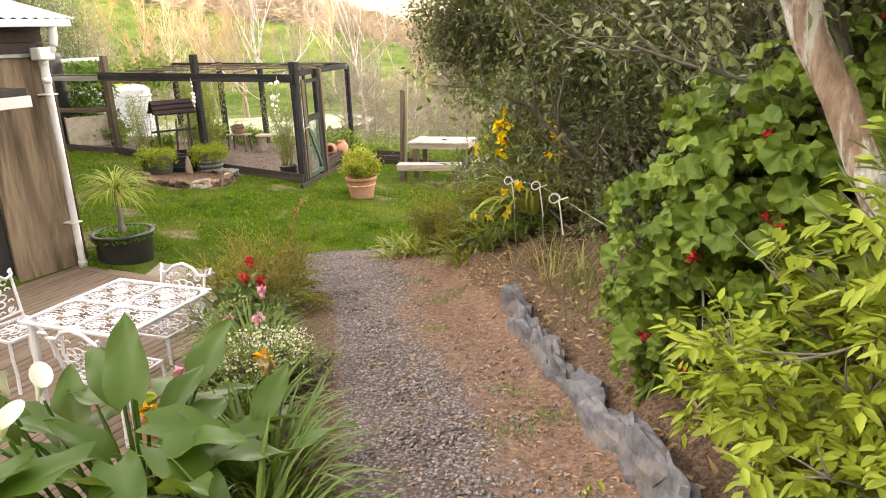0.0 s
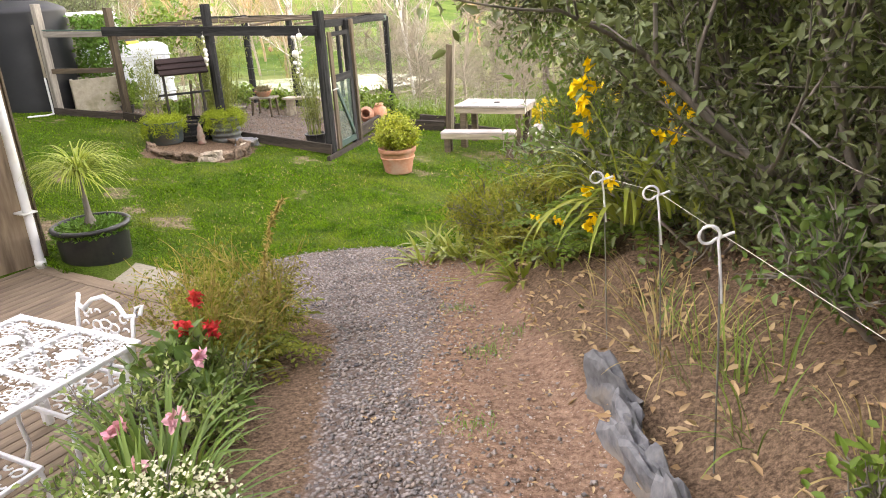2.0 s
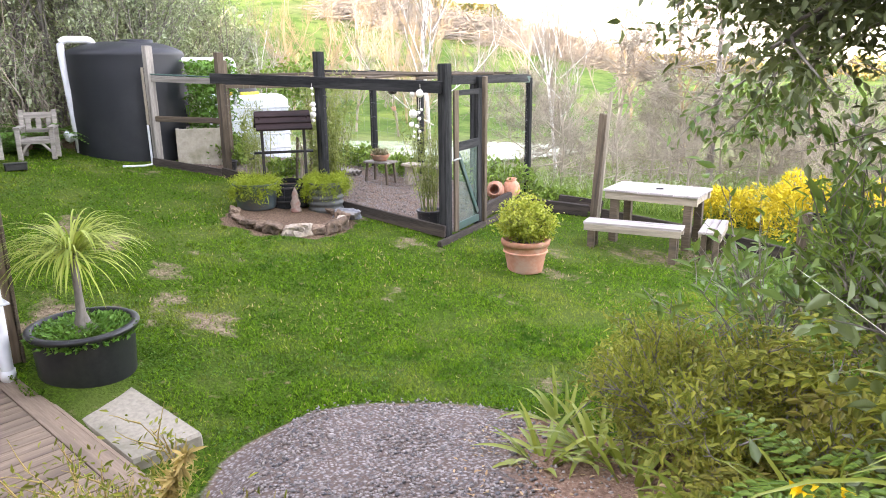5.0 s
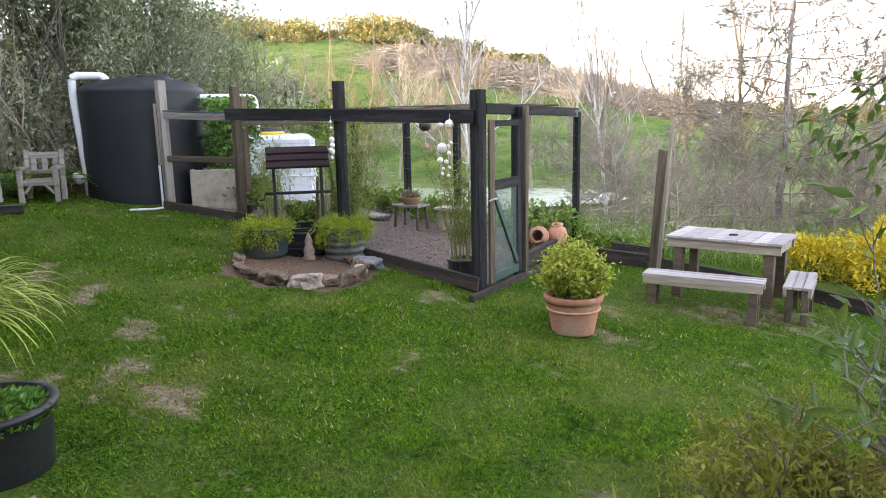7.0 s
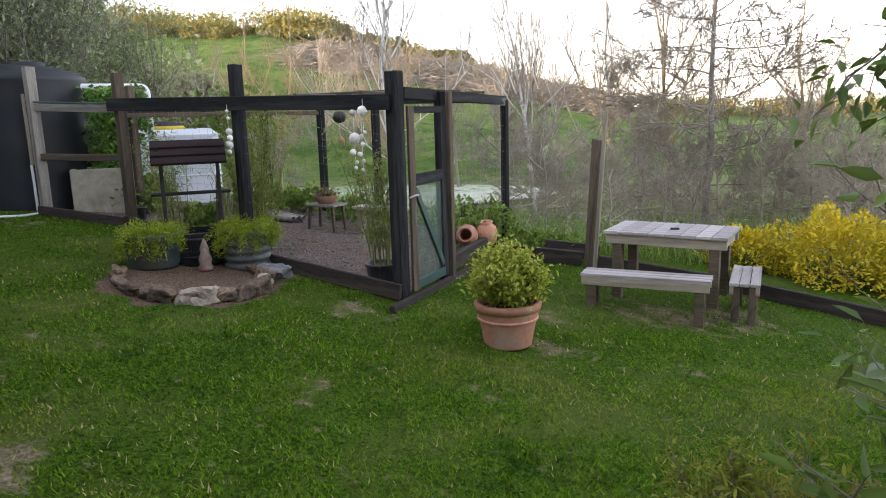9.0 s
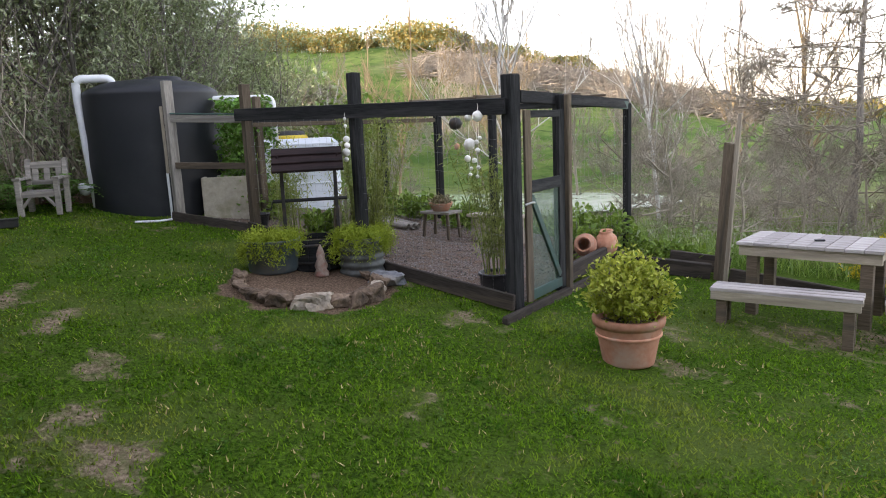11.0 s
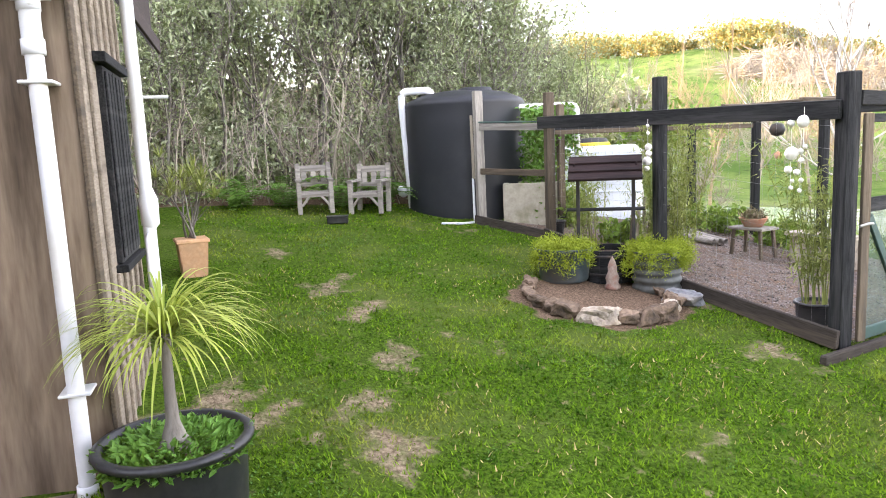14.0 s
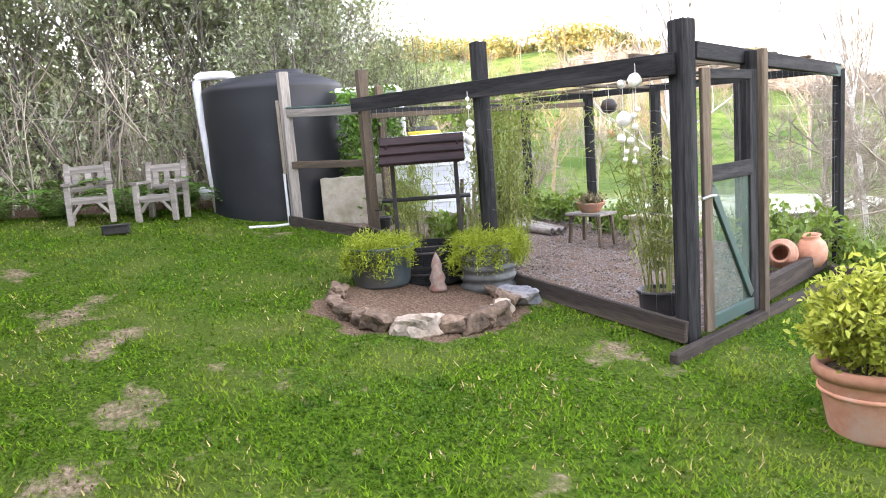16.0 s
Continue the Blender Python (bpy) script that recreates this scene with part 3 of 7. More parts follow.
def ground_masks(x, y):
    s, u = along_path(x, y)
    q = -0.55 * x + 0.83 * y
    r = 0.83 * x + 0.55 * y
    foot = smooth(-0.2, 0.12, s - 0.42 * u ** 2)
    path = smooth(-1.35 + 1.2 * smooth(0.9, 2.8, s), -1.1 + 1.25 * smooth(0.9, 2.8, s), u) * (1 - smooth(1.1, 1.5, u)) * foot
    gravel = path * (1 - smooth(0.15, 1.05, u + 0.1 * np.sin(s * 2.1) - 0.2 * smooth(5.0, 7.0, s)))
    coop = inside(x, y, COOP)
    gravel = np.maximum(gravel, coop * 0.52)
    bare = np.zeros_like(x)
    wx = x + 0.16 * np.sin(5.1 * y + 1.3) + 0.09 * np.sin(11.3 * y + 3.1 * x) + 0.05 * np.sin(23 * y - 7 * x)
    wy = y + 0.1 * np.sin(4.7 * x + 0.5) + 0.07 * np.sin(12.1 * x - 2.3 * y) + 0.04 * np.sin(27 * x + 5 * y)
    for bx, by, br in BARE:
        worn = 0.62 if bx < -4.2 and by < 9.9 else 0.52
        bare = np.maximum(bare, worn * (1 - smooth(0.1 * br, 1.5 * br, np.hypot((wx - bx) * 0.8, wy - by))))
    side = smooth(-0.3, 0.5, s)
    mulch = np.maximum(smooth(1.05, 1.35, u) * side, smooth(-1.7, -1.3, u) * (1 - smooth(0.1, 0.4, u)) * smooth(1.5, 2.1, s))
    mulch = np.maximum(mulch, 1 - smooth(0.72, 1.0, np.hypot(x - RING[0], y - RING[1]) + 0.07 * np.sin(9 * x + 4 * y) + 0.04 * np.sin(21 * y - 13 * x)))
    mulch = np.maximum(mulch, coop * 0.75)
    mulch = np.maximum(mulch, smooth(-12.2, -12.9, x) * (y < 22) * (y > -6))
    far = smooth(18.5, 22, q)
    scrub = smooth(70, 78, q) * (1 - smooth(6, 16, r)) * smooth(-24, -16, r) * 0.95
    scrub = np.maximum(scrub, far * (1 - smooth(32, 43, q)) * 0.45)
    return {"path": path, "gravel": gravel, "bare": bare, "mulch": mulch, "far": far, "scrub": scrub}


def axis_steps(lo, hi, step, out_lo, out_hi):
    a = list(np.arange(lo, hi + 1e-6, step))
    d, v = step, lo
    while v > out_lo:
        d *= 1.12
        v -= d
        a.insert(0, v)
    d, v = step, hi
    while v < out_hi:
        d *= 1.12
        v += d
        a.append(v)
    return np.array(a)


gx, gy = axis_steps(-13.5, 5.5, 0.085, -700, 700), axis_steps(1.0, 19.0, 0.085, -500, 1200)
GX, GY = np.meshgrid(gx, gy)
GZ = height(GX, GY)
SS, UU = along_path(GX, GY)
GZ = np.where(inside(GX, GY, DECK), np.minimum(GZ, -0.02), GZ)
rough_up = smooth(1.0, 1.5, UU) * smooth(0, 1, SS)
wave = 0.05 * np.sin(GX * 5.3 + GY * 2.1) * np.sin(GY * 4.7 - GX * 1.7) + 0.03 * np.sin(GX * 13 + 2) * np.sin(GY * 11 + 1)
GZ = GZ + wave * rough_up + 0.006 * np.sin(GX * 7 + 1) * np.sin(GY * 6.1)
nx, ny = len(gx), len(gy)
jj, ii = np.meshgrid(np.arange(ny - 1), np.arange(nx - 1), indexing="ij")
base = jj * nx + ii
me = npmesh("ground", np.stack([GX, GY, GZ], -1).reshape(-1, 3), np.stack([base, base + 1, base + nx + 1, base + nx], -1).reshape(-1, 4), smooth=True)
for key, val in ground_masks(GX, GY).items():
    me.attributes.new(key, "FLOAT", "POINT").data.foreach_set("value", val.astype(np.float32).ravel())
tagged(put("ground", me, GROUND), "sloping lawn with bare patches, gravel path and distant green pasture", "ground", kind="structure")

# ---- pond ----
pw = []
for i in range(40):
    a = 2 * math.pi * i / 40
    qq, rr = 32.8 + 4.2 * math.sin(a) * (1 + 0.15 * math.sin(3 * a)), -2.2 + 7 * math.cos(a) * (1 + 0.1 * math.sin(2 * a + 1))
    pw.append((-0.55 * qq + 0.83 * rr, 0.83 * qq + 0.55 * rr, -1.02))
bm = bmesh.new()
bm.faces.new([bm.verts.new(p) for p in pw])
bmesh.ops.recalc_face_normals(bm, faces=bm.faces[:])
if bm.faces[:][0].normal.z < 0:
    bmesh.ops.reverse_faces(bm, faces=bm.faces[:])
tagged(part("pond_water", bm, WATER), "still pale green pond below the garden", "pond", kind="structure")

# ---- house ----
HX, HY = -4.55, 7.85
house = thing("house", pose(0, 0, 0), "weathered plywood and batten outbuilding with white downpipes and roof", "house")


def slab(name, a, b, material, parent, label="", bevel=0.004):
    c = [(a[i] + b[i]) / 2 for i in range(3)]
    return part(name, box_bm(*[abs(b[i] - a[i]) for i in range(3)], bevel), material, parent, label, pose(*c))


slab("plywood_wall", (HX - 0.09, 0.6, 0.0), (HX, 5.05, 2.66), PLY, house, "grey-brown weathered plywood wall")
slab("plywood_sheet", (HX - 0.09, 6.98, 0.0), (HX, HY, 2.66), PLY, house)
slab("plywood_over_door", (HX - 0.09, 5.05, 2.1), (HX, 6.98, 2.66), PLY, house)
# black sheet in place of the shade inside the open doorway
slab("door", (HX - 0.07, 5.06, 0.16), (HX - 0.03, 6.97, 2.09), BLACK_PLASTIC, house, "black panel standing in for the shade in the open doorway")
slab("flashing", (HX - 0.02, 0.6, 2.66), (HX + 0.035, HY + 0.03, 2.70), GALV, house)
for i in range(3):
    slab("cladding_board", (HX - 0.10, 0.6, 2.70 + i * 0.12), (HX - 0.005 - 0.012 * (i % 2), HY - 0.002, 2.815 + i * 0.12), DARK_CLAD, house)
slab("corner_board", (HX - 0.085, HY + 0.001, 0.0), (HX + 0.022, HY + 0.024, 2.655), BROWN_TIMBER, house)
bm = bmesh.new()
WX0 = -6.2
for x0, x1, z0, z1 in ((WX0, -5.92, 0, 2.98), (-5.2, HX - 0.092, 0, 2.98), (-5.92, -5.2, 0, 1.24), (-5.92, -5.2, 2.42, 2.98)):
    bmesh.ops.create_cube(bm, size=1, matrix=pose((x0 + x1) / 2, HY - 0.05, (z0 + z1) / 2) @ Matrix.Diagonal((x1 - x0, 0.1, z1 - z0, 1)))
part("end_wall", bm, BATTEN, house, "vertical board wall")
k = 0
bx = WX0 + 0.1
while bx < HX - 0.12:
    if -5.96 < bx < -5.16:
        slab("batten", (bx, HY, 0.02), (bx + 0.045, HY + 0.02, 1.2), BATTEN, house)
        slab("batten", (bx, HY, 2.48), (bx + 0.045, HY + 0.02, 2.96), BATTEN, house)
    else:
        slab("batten", (bx, HY, 0.02), (bx + 0.045, HY + 0.02, 2.96), BATTEN, house)
    bx += 0.23
for x0, x1 in ((-5.91, -5.57), (-5.55, -5.21)):
    slab("window_shutter", (x0, HY - 0.03, 1.25), (x1, HY + 0.035, 2.41), BLACK_TIMBER, house, "black-stained timber shutter")
    for i in range(3):
        slab("shutter_board", (x0 + 0.02 + i * 0.11, HY + 0.036, 1.28), (x0 + 0.1 + i * 0.11, HY + 0.05, 2.38), BLACK_TIMBER, house)
slab("window_head", (-5.99, HY, 2.42), (-5.13, HY + 0.07, 2.48), BLACK_TIMBER, house)
slab("window_sill", (-5.97, HY, 1.2), (-5.15, HY + 0.07, 1.245), BLACK_TIMBER, house)
slab("return_wall", (WX0, 6.9, 0), (WX0 + 0.1, HY - 0.102, 2.98), BATTEN, house)
slab("recessed_wall", (-9.2, 6.9, 0), (WX0 - 0.002, 7.0, 2.98), BATTEN, house)
# corrugated roof, falling towards the gutter along the deck side
n = 60
V, Q = [], []
for j in range(2):
    for i in range(n * 4 + 1):
        yy = 0.4 + (HY + 0.28 - 0.4) * i / (n * 4)
        V.append((HX + 0.24 if j == 0 else -9.4, yy, (3.07 if j == 0 else 4.2) + 0.012 * math.sin(i * math.pi / 2)))
m4 = n * 4 + 1
Q = [(i, i + 1, m4 + i + 1, m4 + i) for i in range(n * 4)]
roof = put("roof", npmesh("roof", V, Q, smooth=True), ROOF_PAINT, house, "white corrugated steel roof")
slab("gutter", (HX + 0.14, 0.4, 2.98), (HX + 0.26, HY + 0.2, 3.06), PVC, house, "white gutter")
slab("soffit", (HX - 0.1, 0.4, 3.045), (HX + 0.14, HY + 0.2, 3.062), PVC, house)
slab("fascia", (-9.0, HY + 0.02, 2.98), (HX - 0.1, HY + 0.05, 3.12), DARK_CLAD, house)
bm = bmesh.new()
f = [bm.verts.new(p) for p in ((HX - 0.1, HY - 0.05, 3.06), (-9.3, HY - 0.05, 3.06), (-9.3, HY - 0.05, 4.14))]
bm.faces.new(f)
part("gable", bm, DARK_CLAD, house)
slab("awning", (HX + 0.002, 5.4, 2.28), (HX + 0.5, 7.2, 2.36), BLACK_PLASTIC, house, "small dark-topped white awning")
slab("awning_edge", (HX + 0.003, 5.38, 2.16), (HX + 0.52, 7.22, 2.277), PVC, house)
slab("back_wall", (-9.3, 0.5, 0.0), (-9.202, 7.0, 3.0), BATTEN, house)
slab("far_end_wall", (-9.2, 0.5, 0.0), (HX - 0.1, 0.6, 3.0), BATTEN, house)


def pipe_line(pts, r, material, name="pipe", sides=14, parent=None, label=""):
    """A smooth pipe through points with rounded bends."""
    P = [Vector(p) for p in pts]
    out = [P[0]]
    for a, b, c in zip(P, P[1:], P[2:]):
        k = min(2.2 * r, (b - a).length * 0.45, (c - b).length * 0.45)
        p0, p1 = b + (a - b).normalized() * k, b + (c - b).normalized() * k
        for i in range(6):
            t = i / 5
            out.append(p0 * (1 - t) ** 2 + b * 2 * t * (1 - t) + p1 * t * t)
    out.append(P[-1])
    V, Q = tubes([(np.array([tuple(p) for p in out]), np.full(len(out), r))], sides)
    return put(name, npmesh(name, V, Q, smooth=True), material, parent, label)


PX, PY = -4.43, 7.72
dp = thing("downpipe", pose(0, 0, 0), "white plastic downpipe with brackets down the plywood wall", "downpipe", "downpipes")
pipe_line([(PX, PY, DECK_Z), (PX, PY, 2.42)], 0.042, PVC, "pipe", parent=dp)
pipe_line([(PX, PY, 2.42), (PX, PY, 2.62), (HX + 0.2, HY - 0.02, 2.76), (HX + 0.2, HY, 2.98)], 0.047, PVC, "swan_neck", parent=dp)
for z in (0.2, 2.40, 2.60):
    put("collar", lathe([(0.043, -0.035), (0.052, -0.035), (0.052, 0.035), (0.043, 0.035)], 18), PVC, dp, m=pose(PX, PY, z))
for z in (0.72, 2.24):
    slab("bracket", (HX + 0.001, PY - 0.075, z - 0.008), (PX + 0.05, PY + 0.075, z + 0.008), PVC, dp)
hop = slab("rain_head", (PX - 0.07, PY - 0.1, 2.62), (PX + 0.09, PY + 0.1, 2.76), PVC, dp, "sloping leaf screen on the rain head", 0.015)
dp2 = thing("downpipe", pose(0, 0, 0), "white downpipe with a bulging diverter at the house corner", "downpipe", "downpipes")
pipe_line([(-6.13, HY + 0.09, gz(-6.13, HY + 0.1)), (-6.13, HY + 0.09, 3.0)], 0.045, PVC, "pipe", parent=dp2)
put("diverter", lathe([(0.045, -0.2), (0.09, -0.15), (0.095, 0.1), (0.06, 0.2), (0.045, 0.24)], 18), PVC, dp2, m=pose(-6.13, HY + 0.1, 1.5) @ Matrix.Diagonal((0.7, 0.7, 0.7, 1)))
pipe_line([(-5.95, HY + 0.09, 1.0), (-5.95, HY + 0.09, 1.3), (-6.12, HY + 0.09, 1.32)], 0.022, PVC, "branch_pipe", parent=dp2)
arm = thing("bracket_arm", pose(0, 0, 0), "thin white rod standing out from the house wall", "bracket")
pipe_line([(-6.17, HY, 2.3), (-6.2, HY + 0.3, 2.3)], 0.012, PVC, "rod", parent=arm)

# ---- concrete step and deck ----
step = part("concrete_step", box_bm(1.15, 0.46, 0.2, 0.02, 0.008), CONCRETE, None, "", pose(-3.38, 8.07, 0.0))
tagged(step, "worn concrete slab step at the deck's edge", "step", kind="structure")
deck = thing("deck", pose(0, 0, 0), "weathered brown timber deck with grooved boards", "deck", kind="structure")
bw, x_ = 0.098, HX + 0.004
while x_ < 1.8:
    xm, ye = x_ + bw / 2, 7.63
    for (x0, y0), (x1, y1) in zip(DECK[2:], DECK[3:]):
        if x0 <= xm <= x1:
            ye = min(ye, y0 + (y1 - y0) * (xm - x0) / (x1 - x0))
    joint = random.uniform(2.2, 5.2)
    y = 0.52
    for end in sorted((min(joint, ye), ye)):
        if end - y > 0.15:
            part("board", box_bm(end - y - 0.003, bw - 0.008, 0.03, 0.003), DECK_TIMBER, deck, "", pose(xm, (y + end) / 2, DECK_Z - 0.015 + random.uniform(-0.0015, 0.0015), 0, 0, 90))
        y = end
    x_ += bw
part("end_board", box_bm(-1.9 - HX, 0.14, 0.03, 0.003), DECK_TIMBER, deck, "", pose((HX - 1.9) / 2, 7.705, DECK_Z - 0.013))
timber("edge_board", (HX, 7.795, 0.05), (-1.9, 7.795, 0.05), 0.03, 0.18, DECK_TIMBER, deck)
for (x0, y0), (x1, y1) in zip(DECK[2:], DECK[3:]):
    timber("edge_board", (x0 + 0.02, y0, 0.05), (x1 + 0.02, y1, 0.05), 0.03, 0.18, DECK_TIMBER, deck)

# ---- the run: posts, beams, door ----
run = thing("aviary_run", pose(0, 0, 0), "dark timber garden run with open frame, mesh door and roof battens", "enclosure")
BEAM = 2.1


def post(x, y, top, w=0.12, material=BLACK_TIMBER, parent=run, lean=(0, 0), name="post", h=None):
    return timber(name, (x, y, gz(x, y) - 0.05), (x + lean[0], y + lean[1], top), w, h or w, material, parent, "", 0.008, 0.004)


post(*C_A, 2.31, 0.135)
post(C_A[0] - 0.1, C_A[1] + 0.12, 1.86, 0.1)
post(*C_P2, 2.5, 0.12)
post(*C_P3, 2.52, 0.115, BROWN_TIMBER)
post(*C_B, 2.06, 0.09)
for p, w, t in (((-10.15, 16.52), 0.11, 2.2), ((-8.95, 16.68), 0.11, 2.14), (C_L, 0.11, 2.2), ((-7.75, 16.85), 0.07, 2.1)):
    post(*p, t, w)


def beam(a, b, za, zb, w, h, material=BLACK_TIMBER, name="beam"):
    return timber(name, (*a, za), (*b, zb), w, h, material, run, "", 0.006, 0.004)


fa = (C_A[0] + 0.02, C_A[1] - 0.098)
fb = (C_P3[0] - 0.12, C_P3[1] - 0.098)
beam(fa, fb, BEAM - 0.09, BEAM + 0.02, 0.05, 0.155)
beam((C_A[0] + 0.03, C_A[1] + 0.09), C_B, 2.1, 2.05, 0.05, 0.12)
beam((-5.95, 15.1), C_B, 2.08, 2.03, 0.06, 0.11, GREEN_PAINT)
beam(C_B, C_L, 2.07, 2.17, 0.05, 0.09)
beam(C_P3, (-11.5, 16.3), 2.02, 2.1, 0.05, 0.09)
for k in range(5):
    t = (k + 0.5) / 5
    a = (C_A[0] + (C_P3[0] - C_A[0]) * t, C_A[1] + (C_P3[1] - C_A[1]) * t)
    b = (C_B[0] + (C_L[0] - C_B[0]) * t, C_B[1] + (C_L[1] - C_B[1]) * t)
    beam(a, b, 2.125, 2.125 + 0.04 * (k % 2), 0.045, 0.035, BROWN_TIMBER, "roof_batten")
for k in range(3):
    t = (k + 1) / 4
    a = (C_A[0] + (C_B[0] - C_A[0]) * t, C_A[1] + (C_B[1] - C_A[1]) * t)
    b = (C_P3[0] + (C_L[0] - C_P3[0]) * t, C_P3[1] + (C_L[1] - C_P3[1]) * t)
    beam(a, b, 2.155, 2.165, 0.04, 0.03, BROWN_TIMBER, "roof_batten")
# base boards
beam((C_A[0] + 0.08, C_A[1] - 0.1), (C_P2[0], C_P2[1] - 0.1), gz(*C_A) + 0.1, gz(*C_P2) + 0.07, 0.05, 0.16, SLEEPER, "base_board")
beam((C_P2[0], C_P2[1] - 0.1), (C_P3[0], C_P3[1] - 0.1), gz(*C_P2) + 0.07, gz(*C_P3) + 0.07, 0.05, 0.18, SLEEPER, "base_board")
beam((C_P3[0] - 0.02, C_P3[1] - 0.1), (FENCE_POST[0], FENCE_POST[1] - 0.1), gz(*C_P3) + 0.06, gz(*FENCE_POST) + 0.06, 0.05, 0.15, SLEEPER, "base_board")
# door: hung on the second post of the side, lower half clad with green mesh
D0, D1 = Vector((C_A[0] + 0.02, C_A[1] + 0.1, 0)), Vector((-5.56, 14.32, 0))
post(D1.x - 0.04, D1.y + 0.08, 2.13, 0.1, BLACK_TIMBER)
post(D1.x + 0.07, D1.y + 0.1, 2.13, 0.06, BROWN_TIMBER)
door = new("door")
door.parent = run
tagged(door, "narrow timber door with green mesh below and open wire above")


def dpt(t, z):
    p = D0.lerp(D1, t)
    return (p.x + 0.06, p.y, z)


for t in (0.06, 0.96):
    timber("stile", dpt(t, 0.06), dpt(t, 1.97), 0.085, 0.035, BROWN_TIMBER if t < 0.5 else BLACK_TIMBER, door, "", 0.004, 0, 90)
for z, h in ((0.12, 0.1), (1.22, 0.12), (1.93, 0.07)):
    timber("rail", dpt(0.1, z), dpt(0.93, z), 0.036, h, BLACK_TIMBER if z > 0.5 else GREEN_PAINT, door)
timber("brace", dpt(0.14, 1.12), dpt(0.9, 0.2), 0.03, 0.075, GREEN_PAINT, door)
bm = bmesh.new()
a, b, c, d = dpt(0.08, 0.1), dpt(0.94, 0.1), dpt(0.94, 1.2), dpt(0.08, 1.2)
bm.faces.new([bm.verts.new((p[0] - 0.012, p[1], p[2])) for p in (a, b, c, d)])
part("mesh_panel", bm, SHADE_MESH, door, "fine green mesh")
pipe_line([(dpt(0.03, 1.06)[0] + 0.02, dpt(0.03, 1)[1] - 0.05, 1.05), (dpt(0.06, 1)[0] + 0.04, dpt(0.06, 1)[1], 1.07), (dpt(0.16, 1)[0] + 0.03, dpt(0.16, 1)[1], 1.06)], 0.012, GALV, "latch", 8, door)
# wire netting on two sides of the run
for a, b in ((C_A, C_P2), (C_P2, C_P3), ((-5.75, 14.7), C_B)):
    wires = []
    for k in range(1, 9):
        z = 0.35 + k * 0.19
        wires.append((np.array([(a[0], a[1], z + 0.2 * (a is not C_A)), (b[0], b[1], z + 0.2)]), np.full(2, 0.0011)))
    for k in range(1, 16):
        t = k / 16
        p = (a[0] + (b[0] - a[0]) * t, a[1] + (b[1] - a[1]) * t)
        wires.append((np.array([(*p, gz(*p) + 0.15), (*p, 2.05)]), np.full(2, 0.0009)))
    put("netting", tube_mesh(wires, 3), GALV, run, "thin wire netting")

# sleepers round the run and along the lawn's edge
for p, q, w, h, up in (((-5.06, 12.95), (-5.95, 15.95), 0.07, 0.1, 0.02), ((-5.62, 14.4), (-6.35, 16.45), 0.08, 0.2, 0.14), ((-5.95, 15.95), (-5.05, 16.65), 0.08, 0.2, 0.1), ((-5.6, 16.6), (-4.95, 16.95), 0.08, 0.22, 0.16),
                      ((-4.85, 16.75), (-3.2, 17.25), 0.07, 0.2, 0.08), ((-3.2, 17.25), (-1.2, 17.35), 0.07, 0.2, 0.08), ((-1.2, 17.35), (1.0, 17.0), 0.07, 0.2, 0.08)):
    tagged(timber("sleeper", (*p, gz(*p) + up), (*q, gz(*q) + up), w, h, SLEEPER, None, "", 0.01, 0.006), "dark weathered timber sleeper edging the lawn", "sleeper", "lawn edging")

# fence between run and water tank
fence = thing("fence", pose(0, 0, 0), "open timber fence with grey post and two rails before the tank", "fence")
post(*FENCE_POST, 2.65, 0.12, GREY_TIMBER, fence)
timber("batten", (FENCE_POST[0] - 0.07, FENCE_POST[1] - 0.08, 1.35), (FENCE_POST[0] - 0.09, FENCE_POST[1] - 0.08, 2.3), 0.03, 0.04, PALE_TIMBER, fence)
timber("stake", (FENCE_POST[0] - 0.06, FENCE_POST[1] - 0.09, 0.68), (FENCE_POST[0] - 0.075, FENCE_POST[1] - 0.09, 1.36), 0.03, 0.03, PVC, fence)
post(-10.4, 13.25, 2.4, 0.1, BROWN_TIMBER, fence)
timber("rail", (FENCE_POST[0] + 0.05, FENCE_POST[1], 2.12), (-9.75, 12.8, 2.06), 0.045, 0.1, GREY_TIMBER, fence)
timber("rail", (FENCE_POST[0] + 0.05, FENCE_POST[1], 2.19), (-9.75, 12.8, 2.13), 0.06, 0.02, GREEN_PAINT, fence)
timber("rail", (FENCE_POST[0] + 0.05, FENCE_POST[1], 1.46), (-9.75, 12.8, 1.42), 0.045, 0.09, BROWN_TIMBER, fence)
timber("rail", (-9.7, 12.8, 1.98), (-9.0, 15.5, 1.95), 0.04, 0.06, BROWN_TIMBER, fence)
tagged(timber("fence_post", (-4.98, 16.75, -0.35), (-4.86, 16.72, 1.5), 0.13, 0.12, BROWN_TIMBER, None, "", 0.012, 0.008), "rough old grey-brown fence post at the lawn's edge", "fence post")
tagged(timber("leaning_batten", (-4.86, 16.66, -0.3), (-4.72, 16.66, 1.85), 0.05, 0.035, PALE_TIMBER, None), "pale sawn batten leaning on the old post", "batten")
rail = thing("back_fence", pose(0, 0, 0), "low dark timber fence behind the shrubs", "fence")
timber("rail", (-0.75, 12.9, 0.98), (1.4, 12.7, 1.06), 0.05, 0.1, BLACK_TIMBER, rail)
timber("rail", (-0.75, 12.9, 0.62), (1.4, 12.7, 0.68), 0.04, 0.08, BLACK_TIMBER, rail)
for x in (-0.7, 0.7):
    post(x, 12.87 - 0.09 * (x + 0.7), 1.03, 0.1, BROWN_TIMBER, rail)

